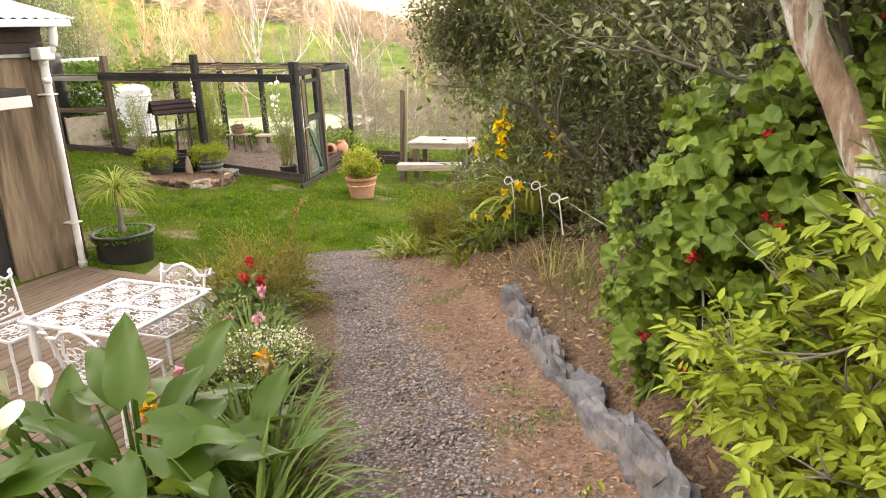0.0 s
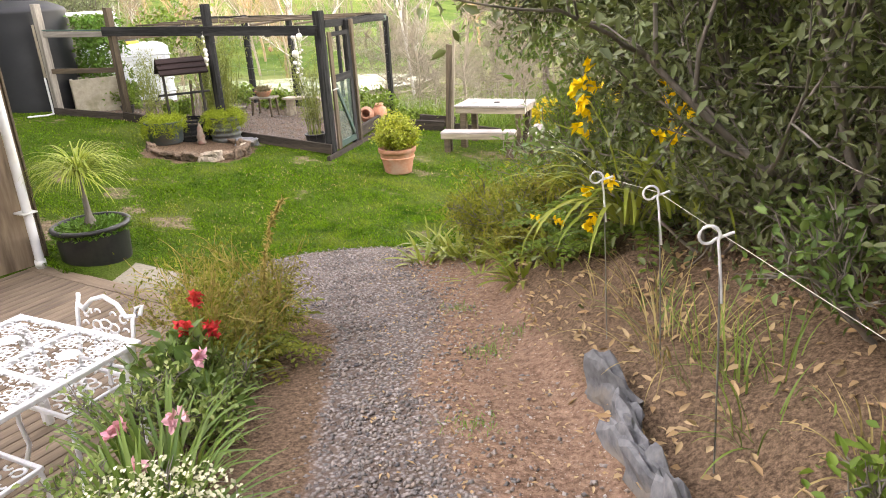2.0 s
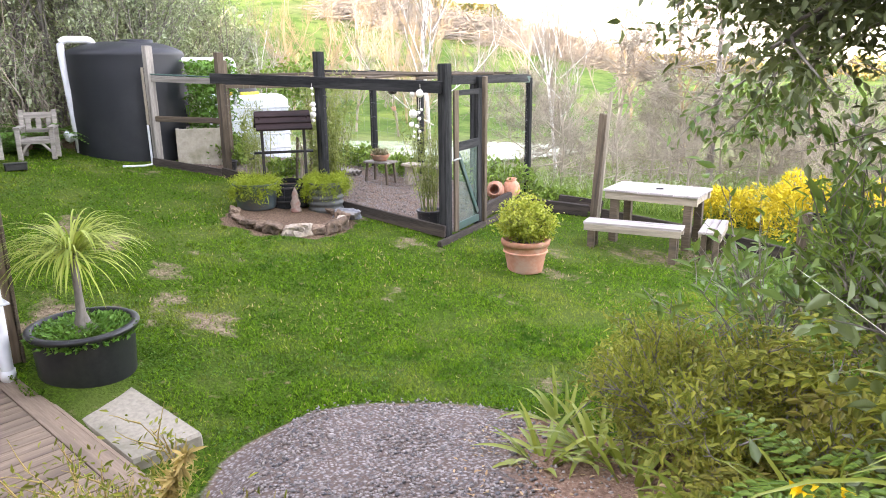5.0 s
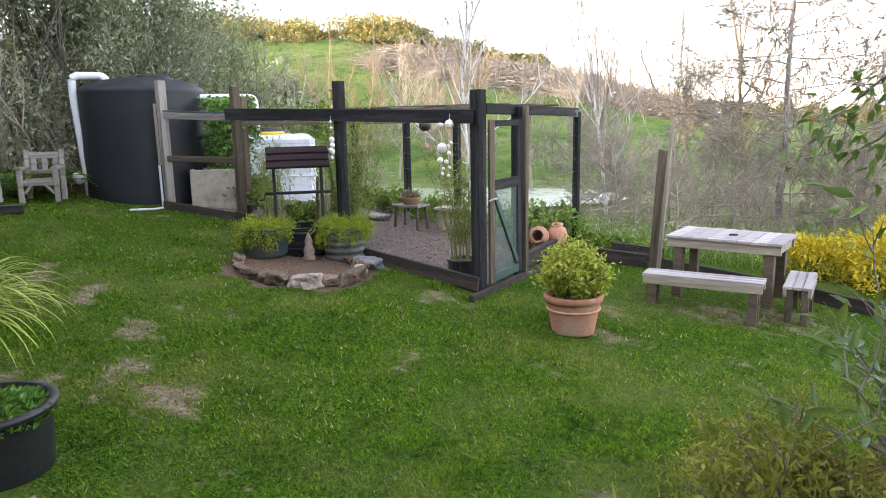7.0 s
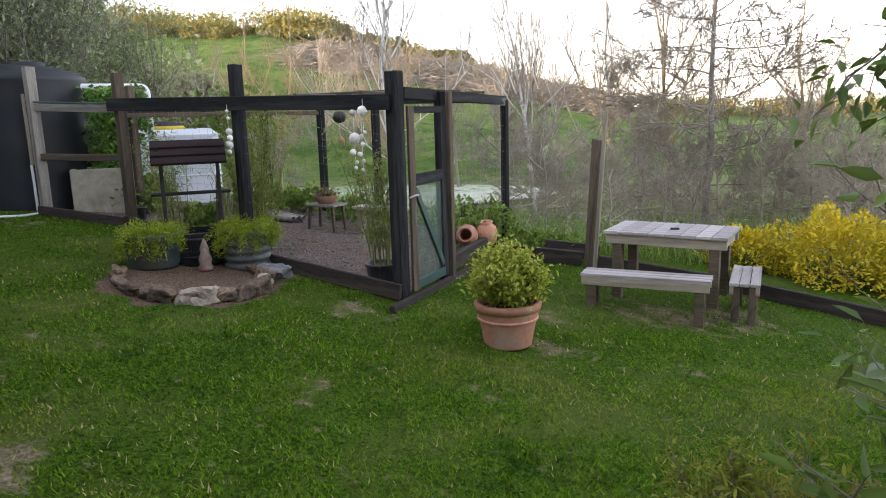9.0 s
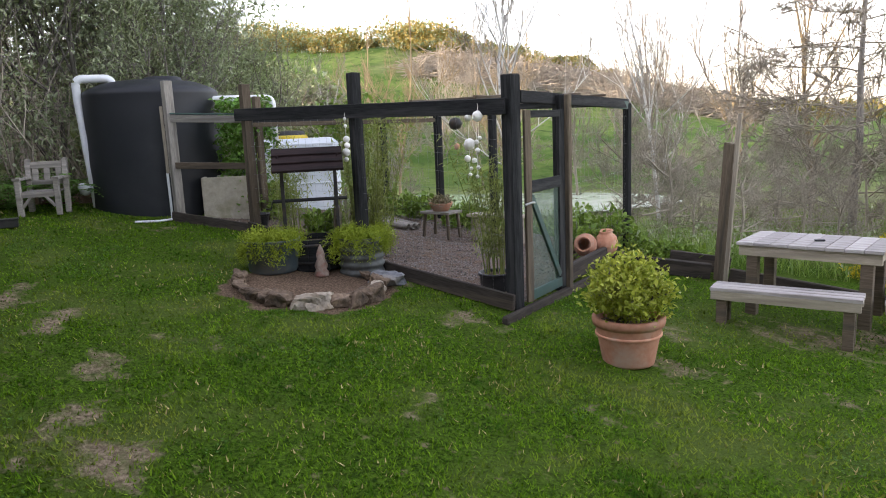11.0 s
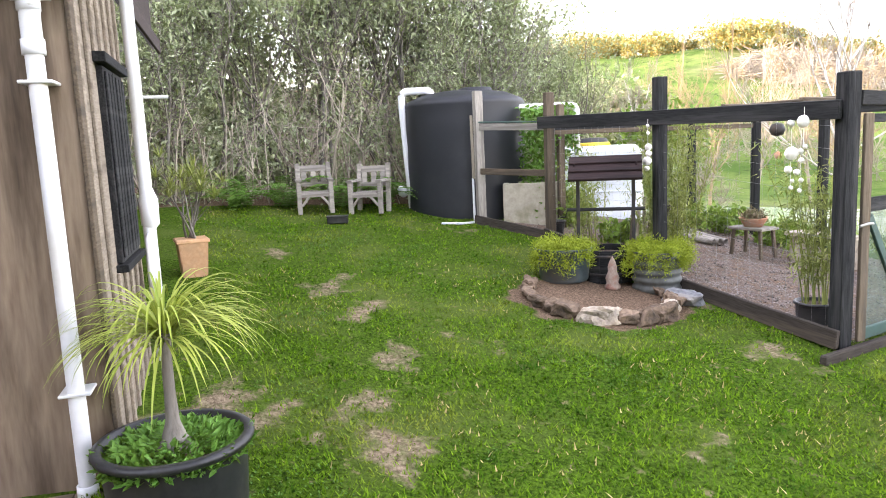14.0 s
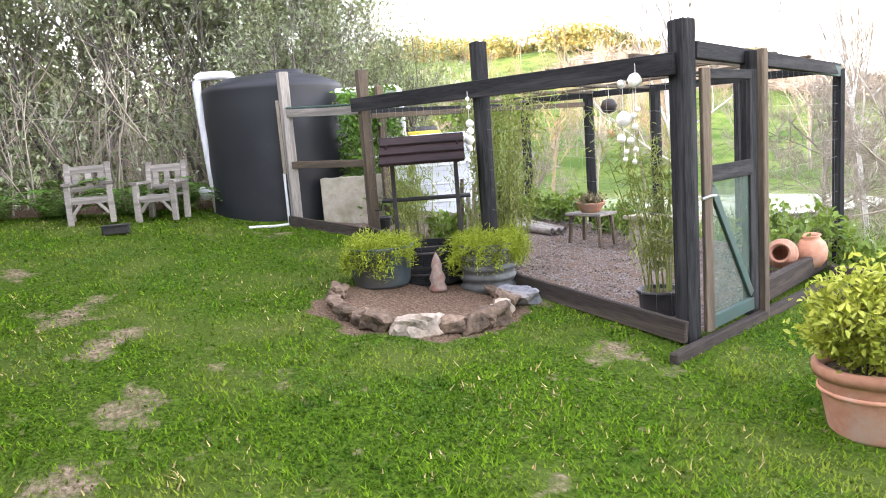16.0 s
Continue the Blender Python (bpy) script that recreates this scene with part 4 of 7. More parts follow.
# ---- water tank ----
TX, TY, TR = -12.05, 12.3, 1.0
tz = gz(TX, TY) - 0.12
tank = thing("water_tank", pose(TX, TY, tz), "large round black plastic rainwater tank with domed top", "water tank")
H = 1.85
prof = [(0.0, 0.0), (TR, 0.0), (TR, 0.03)]
for i in range(1, 10):
    z = 0.03 + (H - 0.06) * i / 9
    prof += [(TR + 0.006 * math.sin(i * 1.9), z)]
prof += [(TR, H), (TR - 0.03, H + 0.05), (TR - 0.1, H + 0.09), (TR * 0.7, H + 0.17), (TR * 0.42, H + 0.215), (TR * 0.25, H + 0.22), (0, H + 0.225)]
put("shell", lathe(prof, 56), TANK, tank)
put("lid", lathe([(0, 0.055), (0.24, 0.05), (0.27, 0.04), (0.28, 0.0), (0.3, -0.02)], 32), TANK, tank, "round access lid", pose(0.28, 0.1, H + 0.2))
part("lug", box_bm(0.12, 0.2, 0.12, 0.02), TANK, tank, "", pose(0.55, -0.35, H + 0.1))
pp = thing("overflow_pipe", pose(0, 0, 0), "white plastic pipe bending over the tank's rim to the ground", "pipe")
ox, oy = TX - 0.12, TY - 1.04
pipe_line([(TX + 0.1, TY - 0.55, tz + H + 0.05), (TX + 0.08, TY - 0.6, tz + H + 0.24), (ox + 0.02, oy, tz + H + 0.24), (ox, oy, tz + H), (ox + 0.06, oy + 0.08, gz(ox, oy))], 0.06, PVC, "pipe", parent=pp)
put("outlet", lathe([(0.0, 0), (0.07, 0), (0.085, 0.05), (0.06, 0.12), (0.055, 0.16)], 18), PVC, pp, m=pose(ox + 0.1, oy - 0.05, gz(ox, oy) + 0.24, 0, 55, 200))
pp = thing("connecting_pipe", pose(0, 0, 0), "white plastic pipe running from tank to tank", "pipe")
pipe_line([(TX + 0.6, TY + 0.45, 2.42), (-11.05, 13.85, 2.42), (-11.05, 13.85, 1.6)], 0.05, PVC, "pipe", parent=pp)
pp = thing("ground_pipe", pose(0, 0, 0), "thin white pipe lying on the lawn by the tank", "pipe")
pipe_line([(x, y, gz(x, y) + 0.02) for x, y in ((-10.75, 11.45), (-10.72, 11.8), (-10.85, 12.1))], 0.018, PVC, "pipe", 8, pp)

# ---- white cube tank behind the run ----
ibc = thing("cube_tank", pose(-11.9, 14.55, 0.37, 0, 0, 62) @ Matrix.Diagonal((1.22, 1.22, 1, 1)), "white plastic bulk tank with ribbed sides and yellow lid ring", "water tank")
bm = box_bm(1.35, 1.05, 1.36, 0.09)
part("body", bm, IBC, ibc, "", pose(0, 0, 0.7))
for z in (0.35, 0.62, 0.9, 1.14):
    part("rib", box_bm(1.375, 1.075, 0.05, 0.02), IBC, ibc, "", pose(0, 0, z))
put("lid_ring", lathe([(0.0, 0.07), (0.25, 0.07), (0.27, 0.04), (0.27, 0.0)], 28), YELLOW, ibc, "yellow lid ring", pose(0, 0, 1.37))
put("lid", lathe([(0.0, 0.09), (0.22, 0.08), (0.24, 0.0)], 28), BLACK_PLASTIC, ibc, "black screw lid", pose(0, 0, 1.43))
tr = thing("concrete_trough", pose(-10.93, 13.0, gz(-10.93, 13.0) - 0.05, 0, 0, 62), "square stained concrete trough planted with creeper", "trough")
for sx, sy, x, y in ((0.85, 0.06, 0, -0.27), (0.85, 0.06, 0, 0.27), (0.06, 0.48, -0.395, 0), (0.06, 0.48, 0.395, 0)):
    part("side", box_bm(sx, sy, 0.66, 0.008), TROUGH, tr, "", pose(x, y, 0.33))
part("soil", box_bm(0.73, 0.48, 0.1, 0), SOIL, tr, "", pose(0, 0, 0.56))

# ---- picnic table and benches ----
PT = thing("picnic_table", pose(-3.55, 16.05, -0.25, 0, 0, 9), "square-legged timber outdoor table with pale weathered slats", "table")
for i in range(8):
    part("slat", box_bm(0.162, 0.84, 0.035, 0.004, 0.002), TOP_TIMBER, PT, "", pose(-0.595 + i * 0.17, 0, 0.745))
for y in (-0.36, 0.36):
    part("apron", box_bm(1.32, 0.045, 0.11, 0.004), PALE_TIMBER, PT, "", pose(0, y, 0.67))
for x in (-0.61, 0.61):
    part("end_apron", box_bm(0.045, 0.67, 0.11, 0.004), PALE_TIMBER, PT, "", pose(x, 0, 0.67))
    for y in (-0.31, 0.31):
        part("leg", box_bm(0.11, 0.11, 0.76, 0.006), BROWN_TIMBER, PT, "", pose(x * 0.87, y, 0.345))
tagged(part("table_bracket", box_bm(0.1, 0.05, 0.02, 0.006), BLACK_PLASTIC, None, "", pose(-3.5, 16.0, 0.524, 0, 0, 30)), "small dark object lying on the picnic table", "bracket")


def bench(m, ln, label):
    t = thing("bench", m, label, "bench", "benches at the picnic table")
    for i in range(3):
        part("seat_slat", box_bm(ln, 0.098, 0.035, 0.004, 0.002), TOP_TIMBER, t, "", pose(0, -0.105 + i * 0.105, 0.435))
    for y in (-0.13, 0.13):
        part("apron", box_bm(ln - 0.02, 0.04, 0.09, 0.004), PALE_TIMBER, t, "", pose(0, y, 0.37))
    for x in (-ln * 0.42, ln * 0.42):
        for y in (-0.085, 0.085):
            part("leg", box_bm(0.095, 0.08, 0.48, 0.005), BROWN_TIMBER, t, "", pose(x, y, 0.19))
    return t


bench(pose(-3.5, 15.24, -0.315, 0, 0, 15), 1.34, "long low timber bench with pale slats beside the table")
bench(pose(-2.78, 16.3, -0.435, 0, 0, 105), 0.95, "short low timber bench at the table's end")


# ---- garden armchairs by the bush ----
def armchair(m, label):
    t = thing("garden_armchair", m, label, "chair", "garden armchairs")
    for x in (-0.27, 0.27):
        part("front_leg", box_bm(0.08, 0.08, 0.62, 0.008, 0.003), GREY_TIMBER, t, "", pose(x, -0.26, 0.31))
        part("back_leg", box_bm(0.08, 0.08, 0.98, 0.008, 0.003), GREY_TIMBER, t, "", pose(x, 0.26, 0.48, -6))
        part("arm", box_bm(0.11, 0.62, 0.045, 0.006, 0.003), GREY_TIMBER, t, "", pose(x, -0.02, 0.64))
        timber("brace", (x * 0.85, -0.27, 0.16), (x * 0.3, -0.27, 0.37), 0.035, 0.045, GREY_TIMBER, t)
    for i in range(4):
        part("seat_slat", box_bm(0.5, 0.11, 0.03, 0.004), GREY_TIMBER, t, "", pose(0, -0.2 + i * 0.125, 0.41))
    part("seat_rail", box_bm(0.54, 0.04, 0.09, 0.004), GREY_TIMBER, t, "", pose(0, -0.27, 0.37))
    part("top_rail", box_bm(0.56, 0.04, 0.12, 0.006), GREY_TIMBER, t, "", pose(0, 0.3, 0.86))
    part("back_rail", box_bm(0.52, 0.04, 0.08, 0.006), GREY_TIMBER, t, "", pose(0, 0.265, 0.55))
    for x in (-0.17, 0, 0.17):
        part("back_slat", box_bm(0.09, 0.022, 0.3, 0.004), GREY_TIMBER, t, "", pose(x, 0.285, 0.7, -6))
    return t


armchair(at(-11.86, 9.72, 86) @ Matrix.Diagonal((0.9, 0.9, 0.8, 1)), "heavy grey weathered wooden garden armchair before the bush")
armchair(at(-11.8, 10.58, 62) @ Matrix.Diagonal((0.9, 0.9, 0.8, 1)), "grey weathered wooden garden armchair turned beside the tank")
bb = thing("food_tray", at(-10.95, 9.93, 78), "small black plastic box lying on the lawn", "box")
part("body", box_bm(0.3, 0.16, 0.1, 0.012), BLACK_PLASTIC, bb, "", pose(0, 0, 0.06))
part("rim", box_bm(0.32, 0.18, 0.015, 0.005), BLACK_PLASTIC, bb, "", pose(0, 0, 0.115))


# ---- white cast-iron table and chairs ----
def scroll_sheet(n, cell, r, bar=0.007, seed=1):
    """An openwork casting: rings, petals and leaves joined by a frame, n cells a side."""
    lines = []
    rr = np.random.default_rng(seed)
    for i in range(n):
        for j in range(n):
            cx, cy = (i - (n - 1) / 2) * cell, (j - (n - 1) / 2) * cell
            h = cell * 0.47
            for k in range(8):
                a = k * math.pi / 4
                th = np.linspace(0, 2 * math.pi, 11)
                d = h * (0.52 if k % 2 else 0.46)
                lines.append((np.stack([cx + math.cos(a) * d + h * 0.2 * np.cos(th) * (1 if k % 2 else 1.3), cy + math.sin(a) * d + h * 0.17 * np.sin(th), 0.002 * np.sin(th * 2)], -1), np.full(11, bar)))
                t = np.linspace(0, 1, 7)
                lines.append((np.stack([cx + math.cos(a) * h * (0.1 + 0.25 * t), cy + math.sin(a) * h * (0.1 + 0.25 * t), 0 * t], -1), np.full(7, bar * 0.9)))
            for sx in (-1, 1):
                for sy in (-1, 1):
                    th = np.linspace(0, 1.6 * math.pi, 10)
                    for off in (0.0, 0.8):
                        lines.append((np.stack([cx + sx * h * 0.77 + h * (0.19 - 0.07 * th / 5) * np.cos(th * sx + off), cy + sy * h * 0.77 + h * (0.19 - 0.06 * th / 5) * np.sin(th * sy + off), 0 * th], -1), np.full(10, bar)))
                    for q in range(2):
                        th = np.linspace(0, math.pi, 6)
                        ex, ey = (0.86, 0.33) if q else (0.33, 0.86)
                        lines.append((np.stack([cx + sx * h * ex + h * 0.12 * np.cos(th), cy + sy * h * ey + h * 0.12 * np.sin(th), 0 * th], -1), np.full(6, bar)))
    V, Q = tubes(lines, 4)
    V[:, 2] *= 0.6
    return npmesh("casting", V, Q, smooth=True)


def curl(points, r):
    return tube_mesh([(np.array(points, float), np.full(len(points), r))], 7)


SHEET_BIG = scroll_sheet(2, 0.222, 0, 0.006)
SHEET_MID = scroll_sheet(1, 0.4, 0, 0.0085)
TBL = thing("cast_iron_table", pose(-1.2, 5.69, DECK_Z, 0, 0, 5), "square white cast-iron garden table with four openwork panels on the deck", "table")
S = 0.47
for x in (-S, 0, S):
    part("rim_bar", box_bm(0.035, 2 * S + 0.035, 0.03, 0.006), CAST, TBL, "", pose(x, 0, 0.715))
for y in (-S, 0, S):
    part("cross_bar", box_bm(2 * S + 0.03, 0.035, 0.026, 0.006), CAST, TBL, "", pose(0, y, 0.716))
for x in (-S / 2, S / 2):
    for y in (-S / 2, S / 2):
        put("openwork_panel", SHEET_BIG, CAST, TBL, m=pose(x, y, 0.722))
        put("rosette", lathe([(0, 0.012), (0.05, 0.008), (0.06, 0)], 16), CAST, TBL, m=pose(x, y, 0.722))
for x in (-1, 1):
    for y in (-1, 1):
        part("leg", box_bm(0.055, 0.055, 0.7, 0.012), CAST, TBL, "", pose(x * S * 0.93, y * S * 0.93, 0.35, 2 * y, -2 * x))
        put("leg_scroll", curl([(x * (S * 0.9 - 0.17 * math.sin(t * 1.5)), y * (S * 0.9), 0.68 - 0.28 * (1 - math.cos(t * 1.5)) * 0.9) for t in np.linspace(0, 1, 8)], 0.012), CAST, TBL)


def iron_chair(m, label):
    t = thing("cast_iron_chair", m, label, "chair", "cast-iron chairs")
    for x in (-0.21, 0.21):
        part("seat_bar", box_bm(0.022, 0.44, 0.024, 0.004), CAST, t, "", pose(x, 0, 0.43))
        put("back_upright", curl([(x, 0.21, 0.43), (x * 1.04, 0.25, 0.6), (x * 1.06, 0.28, 0.76), (x * 1.1, 0.31, 0.82), (x * 1.22, 0.33, 0.83), (x * 1.2, 0.31, 0.78)], 0.013), CAST, t)
        for y in (-0.2, 0.2):
            put("leg", curl([(x, y, 0.43), (x * 1.05, y * 1.05, 0.3), (x * 0.98, y, 0.15), (x * 1.15, y * 1.2, 0.0)], 0.014), CAST, t)
    for y in (-0.21, 0.21):
        part("seat_bar", box_bm(0.44, 0.022, 0.024, 0.004), CAST, t, "", pose(0, y, 0.431))
    put("seat_panel", SHEET_MID, CAST, t, m=pose(0, 0, 0.434))
    put("back_panel", SHEET_MID, CAST, t, m=pose(0, 0.262, 0.63, 80) @ Matrix.Diagonal((1, 0.82, 1, 1)))
    put("top_rail", curl([(-0.24, 0.3, 0.78), (-0.17, 0.28, 0.77), (-0.1, 0.295, 0.83), (0, 0.3, 0.86), (0.1, 0.295, 0.83), (0.17, 0.28, 0.77), (0.24, 0.3, 0.78)], 0.014), CAST, t)
    put("low_rail", curl([(-0.21, 0.22, 0.48), (0, 0.22, 0.475), (0.21, 0.22, 0.48)], 0.011), CAST, t)
    return t


iron_chair(pose(-1.15, 6.02, DECK_Z, 0, 0, 5), "white cast-iron openwork chair pushed in behind the table")
iron_chair(pose(-0.83, 5.29, DECK_Z, 0, 0, 185), "white cast-iron openwork chair at the table's near side")
iron_chair(pose(-2.25, 5.5, DECK_Z, 0, 0, 92), "white cast-iron openwork chair by the house wall")


# ---- pots and planters ----
def pot(name, m, r, h, material, label, category="plant pot", rim=0.04, taper=0.7, group="", soil=True):
    t = thing(name, m, label, category, group)
    put("body", lathe([(0, 0), (r * taper, 0), (r * taper * 1.02, 0.02), (r * 0.93, h - 2.4 * rim), (r * 0.94, h - 2 * rim), (r, h - 2 * rim), (r * 1.03, h - rim), (r * 1.03, h - 0.01), (r, h), (r * 0.9, h), (r * 0.86, h * 0.8)], 40), material, t)
    if soil:
        put("soil", lathe([(0, h * 0.86), (r * 0.5, h * 0.85), (r * 0.89, h * 0.83)], 24), SOIL, t)
    return t


SHR = (-3.87, 13.2)
TP = pot("terracotta_pot", at(*SHR), 0.29, 0.4, TERRACOTTA, "large round terracotta pot standing on the lawn", rim=0.035, taper=0.72)
put("band", lathe([(0.262, 0.24), (0.272, 0.245), (0.272, 0.26), (0.264, 0.265)], 40), TERRACOTTA, TP)
limbs = []
for k in range(16):
    a = k * 0.9
    limbs += grow((0.06 * math.cos(a), 0.06 * math.sin(a), 0), (0.8 * math.cos(a), 0.8 * math.sin(a), 1.0 + 0.6 * (k % 3)), 0.34, 0.016, 2, 40 + k, spread=0.55, kids=3, ratio=0.5, pts=5)
leafy("clipped_shrub", at(*SHR, 0, 0.33), "rounded yellow-green leafy shrub in a terracotta pot", "shrub", limbs, foliage("jade_leaf", (0.24, 0.29, 0.03), (0.52, 0.53, 0.09), (0.2, 0.25, 0.03), 0.35, 0.4), BARK, 8200, 0.048, 0.025, 0.055, 1, 3)

BP = (-4.2, 8.18)
t = pot("black_planter", pose(*BP, gz(*BP) - 0.07), 0.37, 0.42, BLACK_PLASTIC, "wide black plastic tub by the house corner", rim=0.02, taper=0.86)
wd = thing("weed_cover", pose(*BP, gz(*BP) + 0.26), "mat of small green weeds filling the tub", "weeds")
n = 2600
r_ = 0.36 * np.sqrt(rng.random(n))
a_ = rng.random(n) * 6.283
p = np.stack([r_ * np.cos(a_), r_ * np.sin(a_), rng.random(n) * 0.09 * (1 - r_)], -1)
d = unit(rng.normal(size=(n, 3)) * 0.7 + np.stack([np.cos(a_), np.sin(a_), np.full(n, 0.9)], -1))
put("leaves", leaf_mesh(p, d, rng.uniform(0.03, 0.06, n), 0.028), LEAF_WEED, wd)
pa = thing("ponytail_palm", pose(*BP, gz(*BP) + 0.27), "ponytail palm with swollen base and long arching leaves", "palm")
put("trunk", lathe([(0.12, -0.03), (0.11, 0.02), (0.06, 0.08), (0.034, 0.16), (0.027, 0.3), (0.026, 0.5), (0.035, 0.6), (0.02, 0.66)], 20), BARK, pa)
n = 230
az_ = rng.random(n) * 6.283
ris = rng.uniform(-0.1, 1.25, n)
put("crown", strap_mesh(np.stack([0.03 * np.cos(az_), 0.03 * np.sin(az_), 0.56 + 0.1 * rng.random(n)], -1), az_, rng.uniform(0.34, 0.62, n), rng.uniform(0.013, 0.02, n), ris, ris + rng.uniform(0.9, 1.5, n), 9), LEAF_PALM, pa)

PP2 = (-8.45, 8.06)
t = thing("square_planter", pose(*PP2, gz(*PP2) - 0.02, 0, 0, 10) @ Matrix.Diagonal((0.86, 0.86, 0.86, 1)), "tall square sandy clay planter beside the house wall", "plant pot")
bm = bmesh.new()
bmesh.ops.create_cone(bm, cap_ends=True, segments=4, radius1=0.2, radius2=0.25, depth=0.46, matrix=pose(0, 0, 0.23, 0, 0, 45))
bmesh.ops.bevel(bm, geom=bm.edges[:], offset=0.012, segments=2, affect="EDGES")
part("body", bm, TERRA_POT, t)
part("rim", box_bm(0.39, 0.39, 0.05, 0.012), TERRA_POT, t, "", pose(0, 0, 0.455))
limbs = [x for k in range(6) for x in grow((0.03 * k - 0.08, 0.02 * k - 0.05, 0), (math.cos(k * 1.1) * 0.5, math.sin(k * 1.1) * 0.5, 1.2), 0.55, 0.014, 1, 70 + k, spread=0.5, kids=2, pts=5)]
t = thing("spiky_shrub", pose(*PP2, gz(*PP2) + 0.37), "thin-stemmed spiky plant growing in the square planter", "plant")
put("stems", tube_mesh([(P, R) for P, R, lv in limbs], 6), BARK, t)
hd = np.concatenate([np.repeat(P[-1:], 22, 0) for P, R, lv in limbs])
n = len(hd)
az_ = rng.random(n) * 6.283
ris = rng.uniform(0.0, 1.4, n)
put("leaf_tufts", strap_mesh(hd, az_, rng.uniform(0.12, 0.24, n), 0.016, ris, rng.uniform(0.2, 0.9, n), 4), LEAF_BAMBOO, t)

# ---- stone ring with wishing well ----
rocks = tagged(new("rock_ring"), "ring of rough pale and brown rocks round a planting bed", "rocks")
rocks.matrix_world = pose(0, 0, 0)
for k in range(16):
    a = radians(-155 + (k + random.uniform(-0.25, 0.25)) * 225 / 15)
    x, y = RING[0] + 0.74 * math.cos(a + 0.5), RING[1] + 0.74 * math.sin(a + 0.5) * 0.95
    s = random.uniform(0.17, 0.3) * (1 - 0.5 * abs(k - 7) / 8)
    put("rock", rock_mesh(s * 1.25, s * 0.9, s * random.uniform(0.5, 0.95), k + 1, 0.48), PALE_ROCK if k in (6, 7, 11) else ROCK, rocks, m=pose(x, y, gz(x, y) + 0.055, random.uniform(-15, 15), random.uniform(-15, 15), math.degrees(a) + 120))
put("flat_stone", rock_mesh(0.36, 0.28, 0.16, 91), SLATE, rocks, m=pose(-6.72, 12.82, gz(-6.72, 12.82) + 0.04, 0, 0, 20))
WW = (-7.68, 12.48)
wz = gz(*WW)
well = thing("wishing_well", pose(*WW, wz, 0, 0, 60), "small dark timber wishing well with shingled roof on a half barrel", "wishing well")
for k in range(16):
    a = 2 * math.pi * k / 16
    part("stave", box_bm(0.118, 0.03, 0.36, 0.006), BLACK_TIMBER, well, "", pose(0.29 * math.cos(a), 0.29 * math.sin(a), 0.17, 0, 0, math.degrees(a) + 90))
for z in (0.09, 0.29):
    put("hoop", lathe([(0.308, -0.014), (0.314, -0.014), (0.314, 0.014), (0.308, 0.014)], 32), IRON, well, m=pose(0, 0, z))
put("water_soil", lathe([(0, 0.28), (0.28, 0.28)], 20), SOIL, well)
for x in (-0.3, 0.3):
    part("upright", box_bm(0.04, 0.04, 1.2, 0.004), IRON, well, "", pose(x, 0, 0.68))
put("windlass", tube_mesh([(np.array([(-0.42, 0, 0.78), (0.42, 0, 0.78)]), np.full(2, 0.02))], 8), BLACK_TIMBER, well)
put("crank", curl([(-0.42, 0, 0.78), (-0.44, 0, 0.7), (-0.5, 0, 0.7)], 0.01), IRON, well)
for side in (-1, 1):
    for i in range(3):
        part("shingle", box_bm(0.78, 0.14, 0.034, 0.005), RED_BOARD, well, "", pose(0, side * (0.055 + i * 0.095), 1.345 - i * 0.083 - 0.02, -side * 44 + side * 14, 0, 0))
    part("gable_end", box_bm(0.02, 0.3, 0.2, 0.004), RED_BOARD, well, "", pose(side * 0.33, 0, 1.2))


def feathery(m, label, n=3000, R=0.3, H=0.25, seed=1):
    """A mound of asparagus fern."""
    r = np.random.default_rng(seed)
    t = thing("asparagus_fern", m, label, "fern", "asparagus ferns")
    k = 120
    az = r.random(k) * 6.283
    ris = r.uniform(0.5, 1.5, k)
    P, lines = np.stack([0.08 * np.cos(az), 0.08 * np.sin(az), np.zeros(k)], -1), []
    pts, dirs = [], []
    for i in range(k):
        p, a, out = P[i].copy(), ris[i], np.array([math.cos(az[i]), math.sin(az[i]), 0])
        L, row = r.uniform(0.22, 0.42), []
        for s in range(9):
            row.append(p.copy())
            a -= 0.27
            p = p + (out * math.cos(a) + np.array([0, 0, math.sin(a)])) * L / 8
        row = np.array(row)
        lines.append((row, np.linspace(0.004, 0.0015, 9)))
        j = r.integers(2, 9, n // k)
        pts.append(row[j] + r.normal(size=(len(j), 3)) * 0.024)
        dirs.append(r.normal(size=(len(j), 3)) + out)
    put("stems", tube_mesh(lines, 3), LEAF_ASPAR, t)
    put("fronds", leaf_mesh(np.concatenate(pts), np.concatenate(dirs), r.uniform(0.025, 0.06, sum(map(len, pts))), 0.01), LEAF_ASPAR, t)
    return t


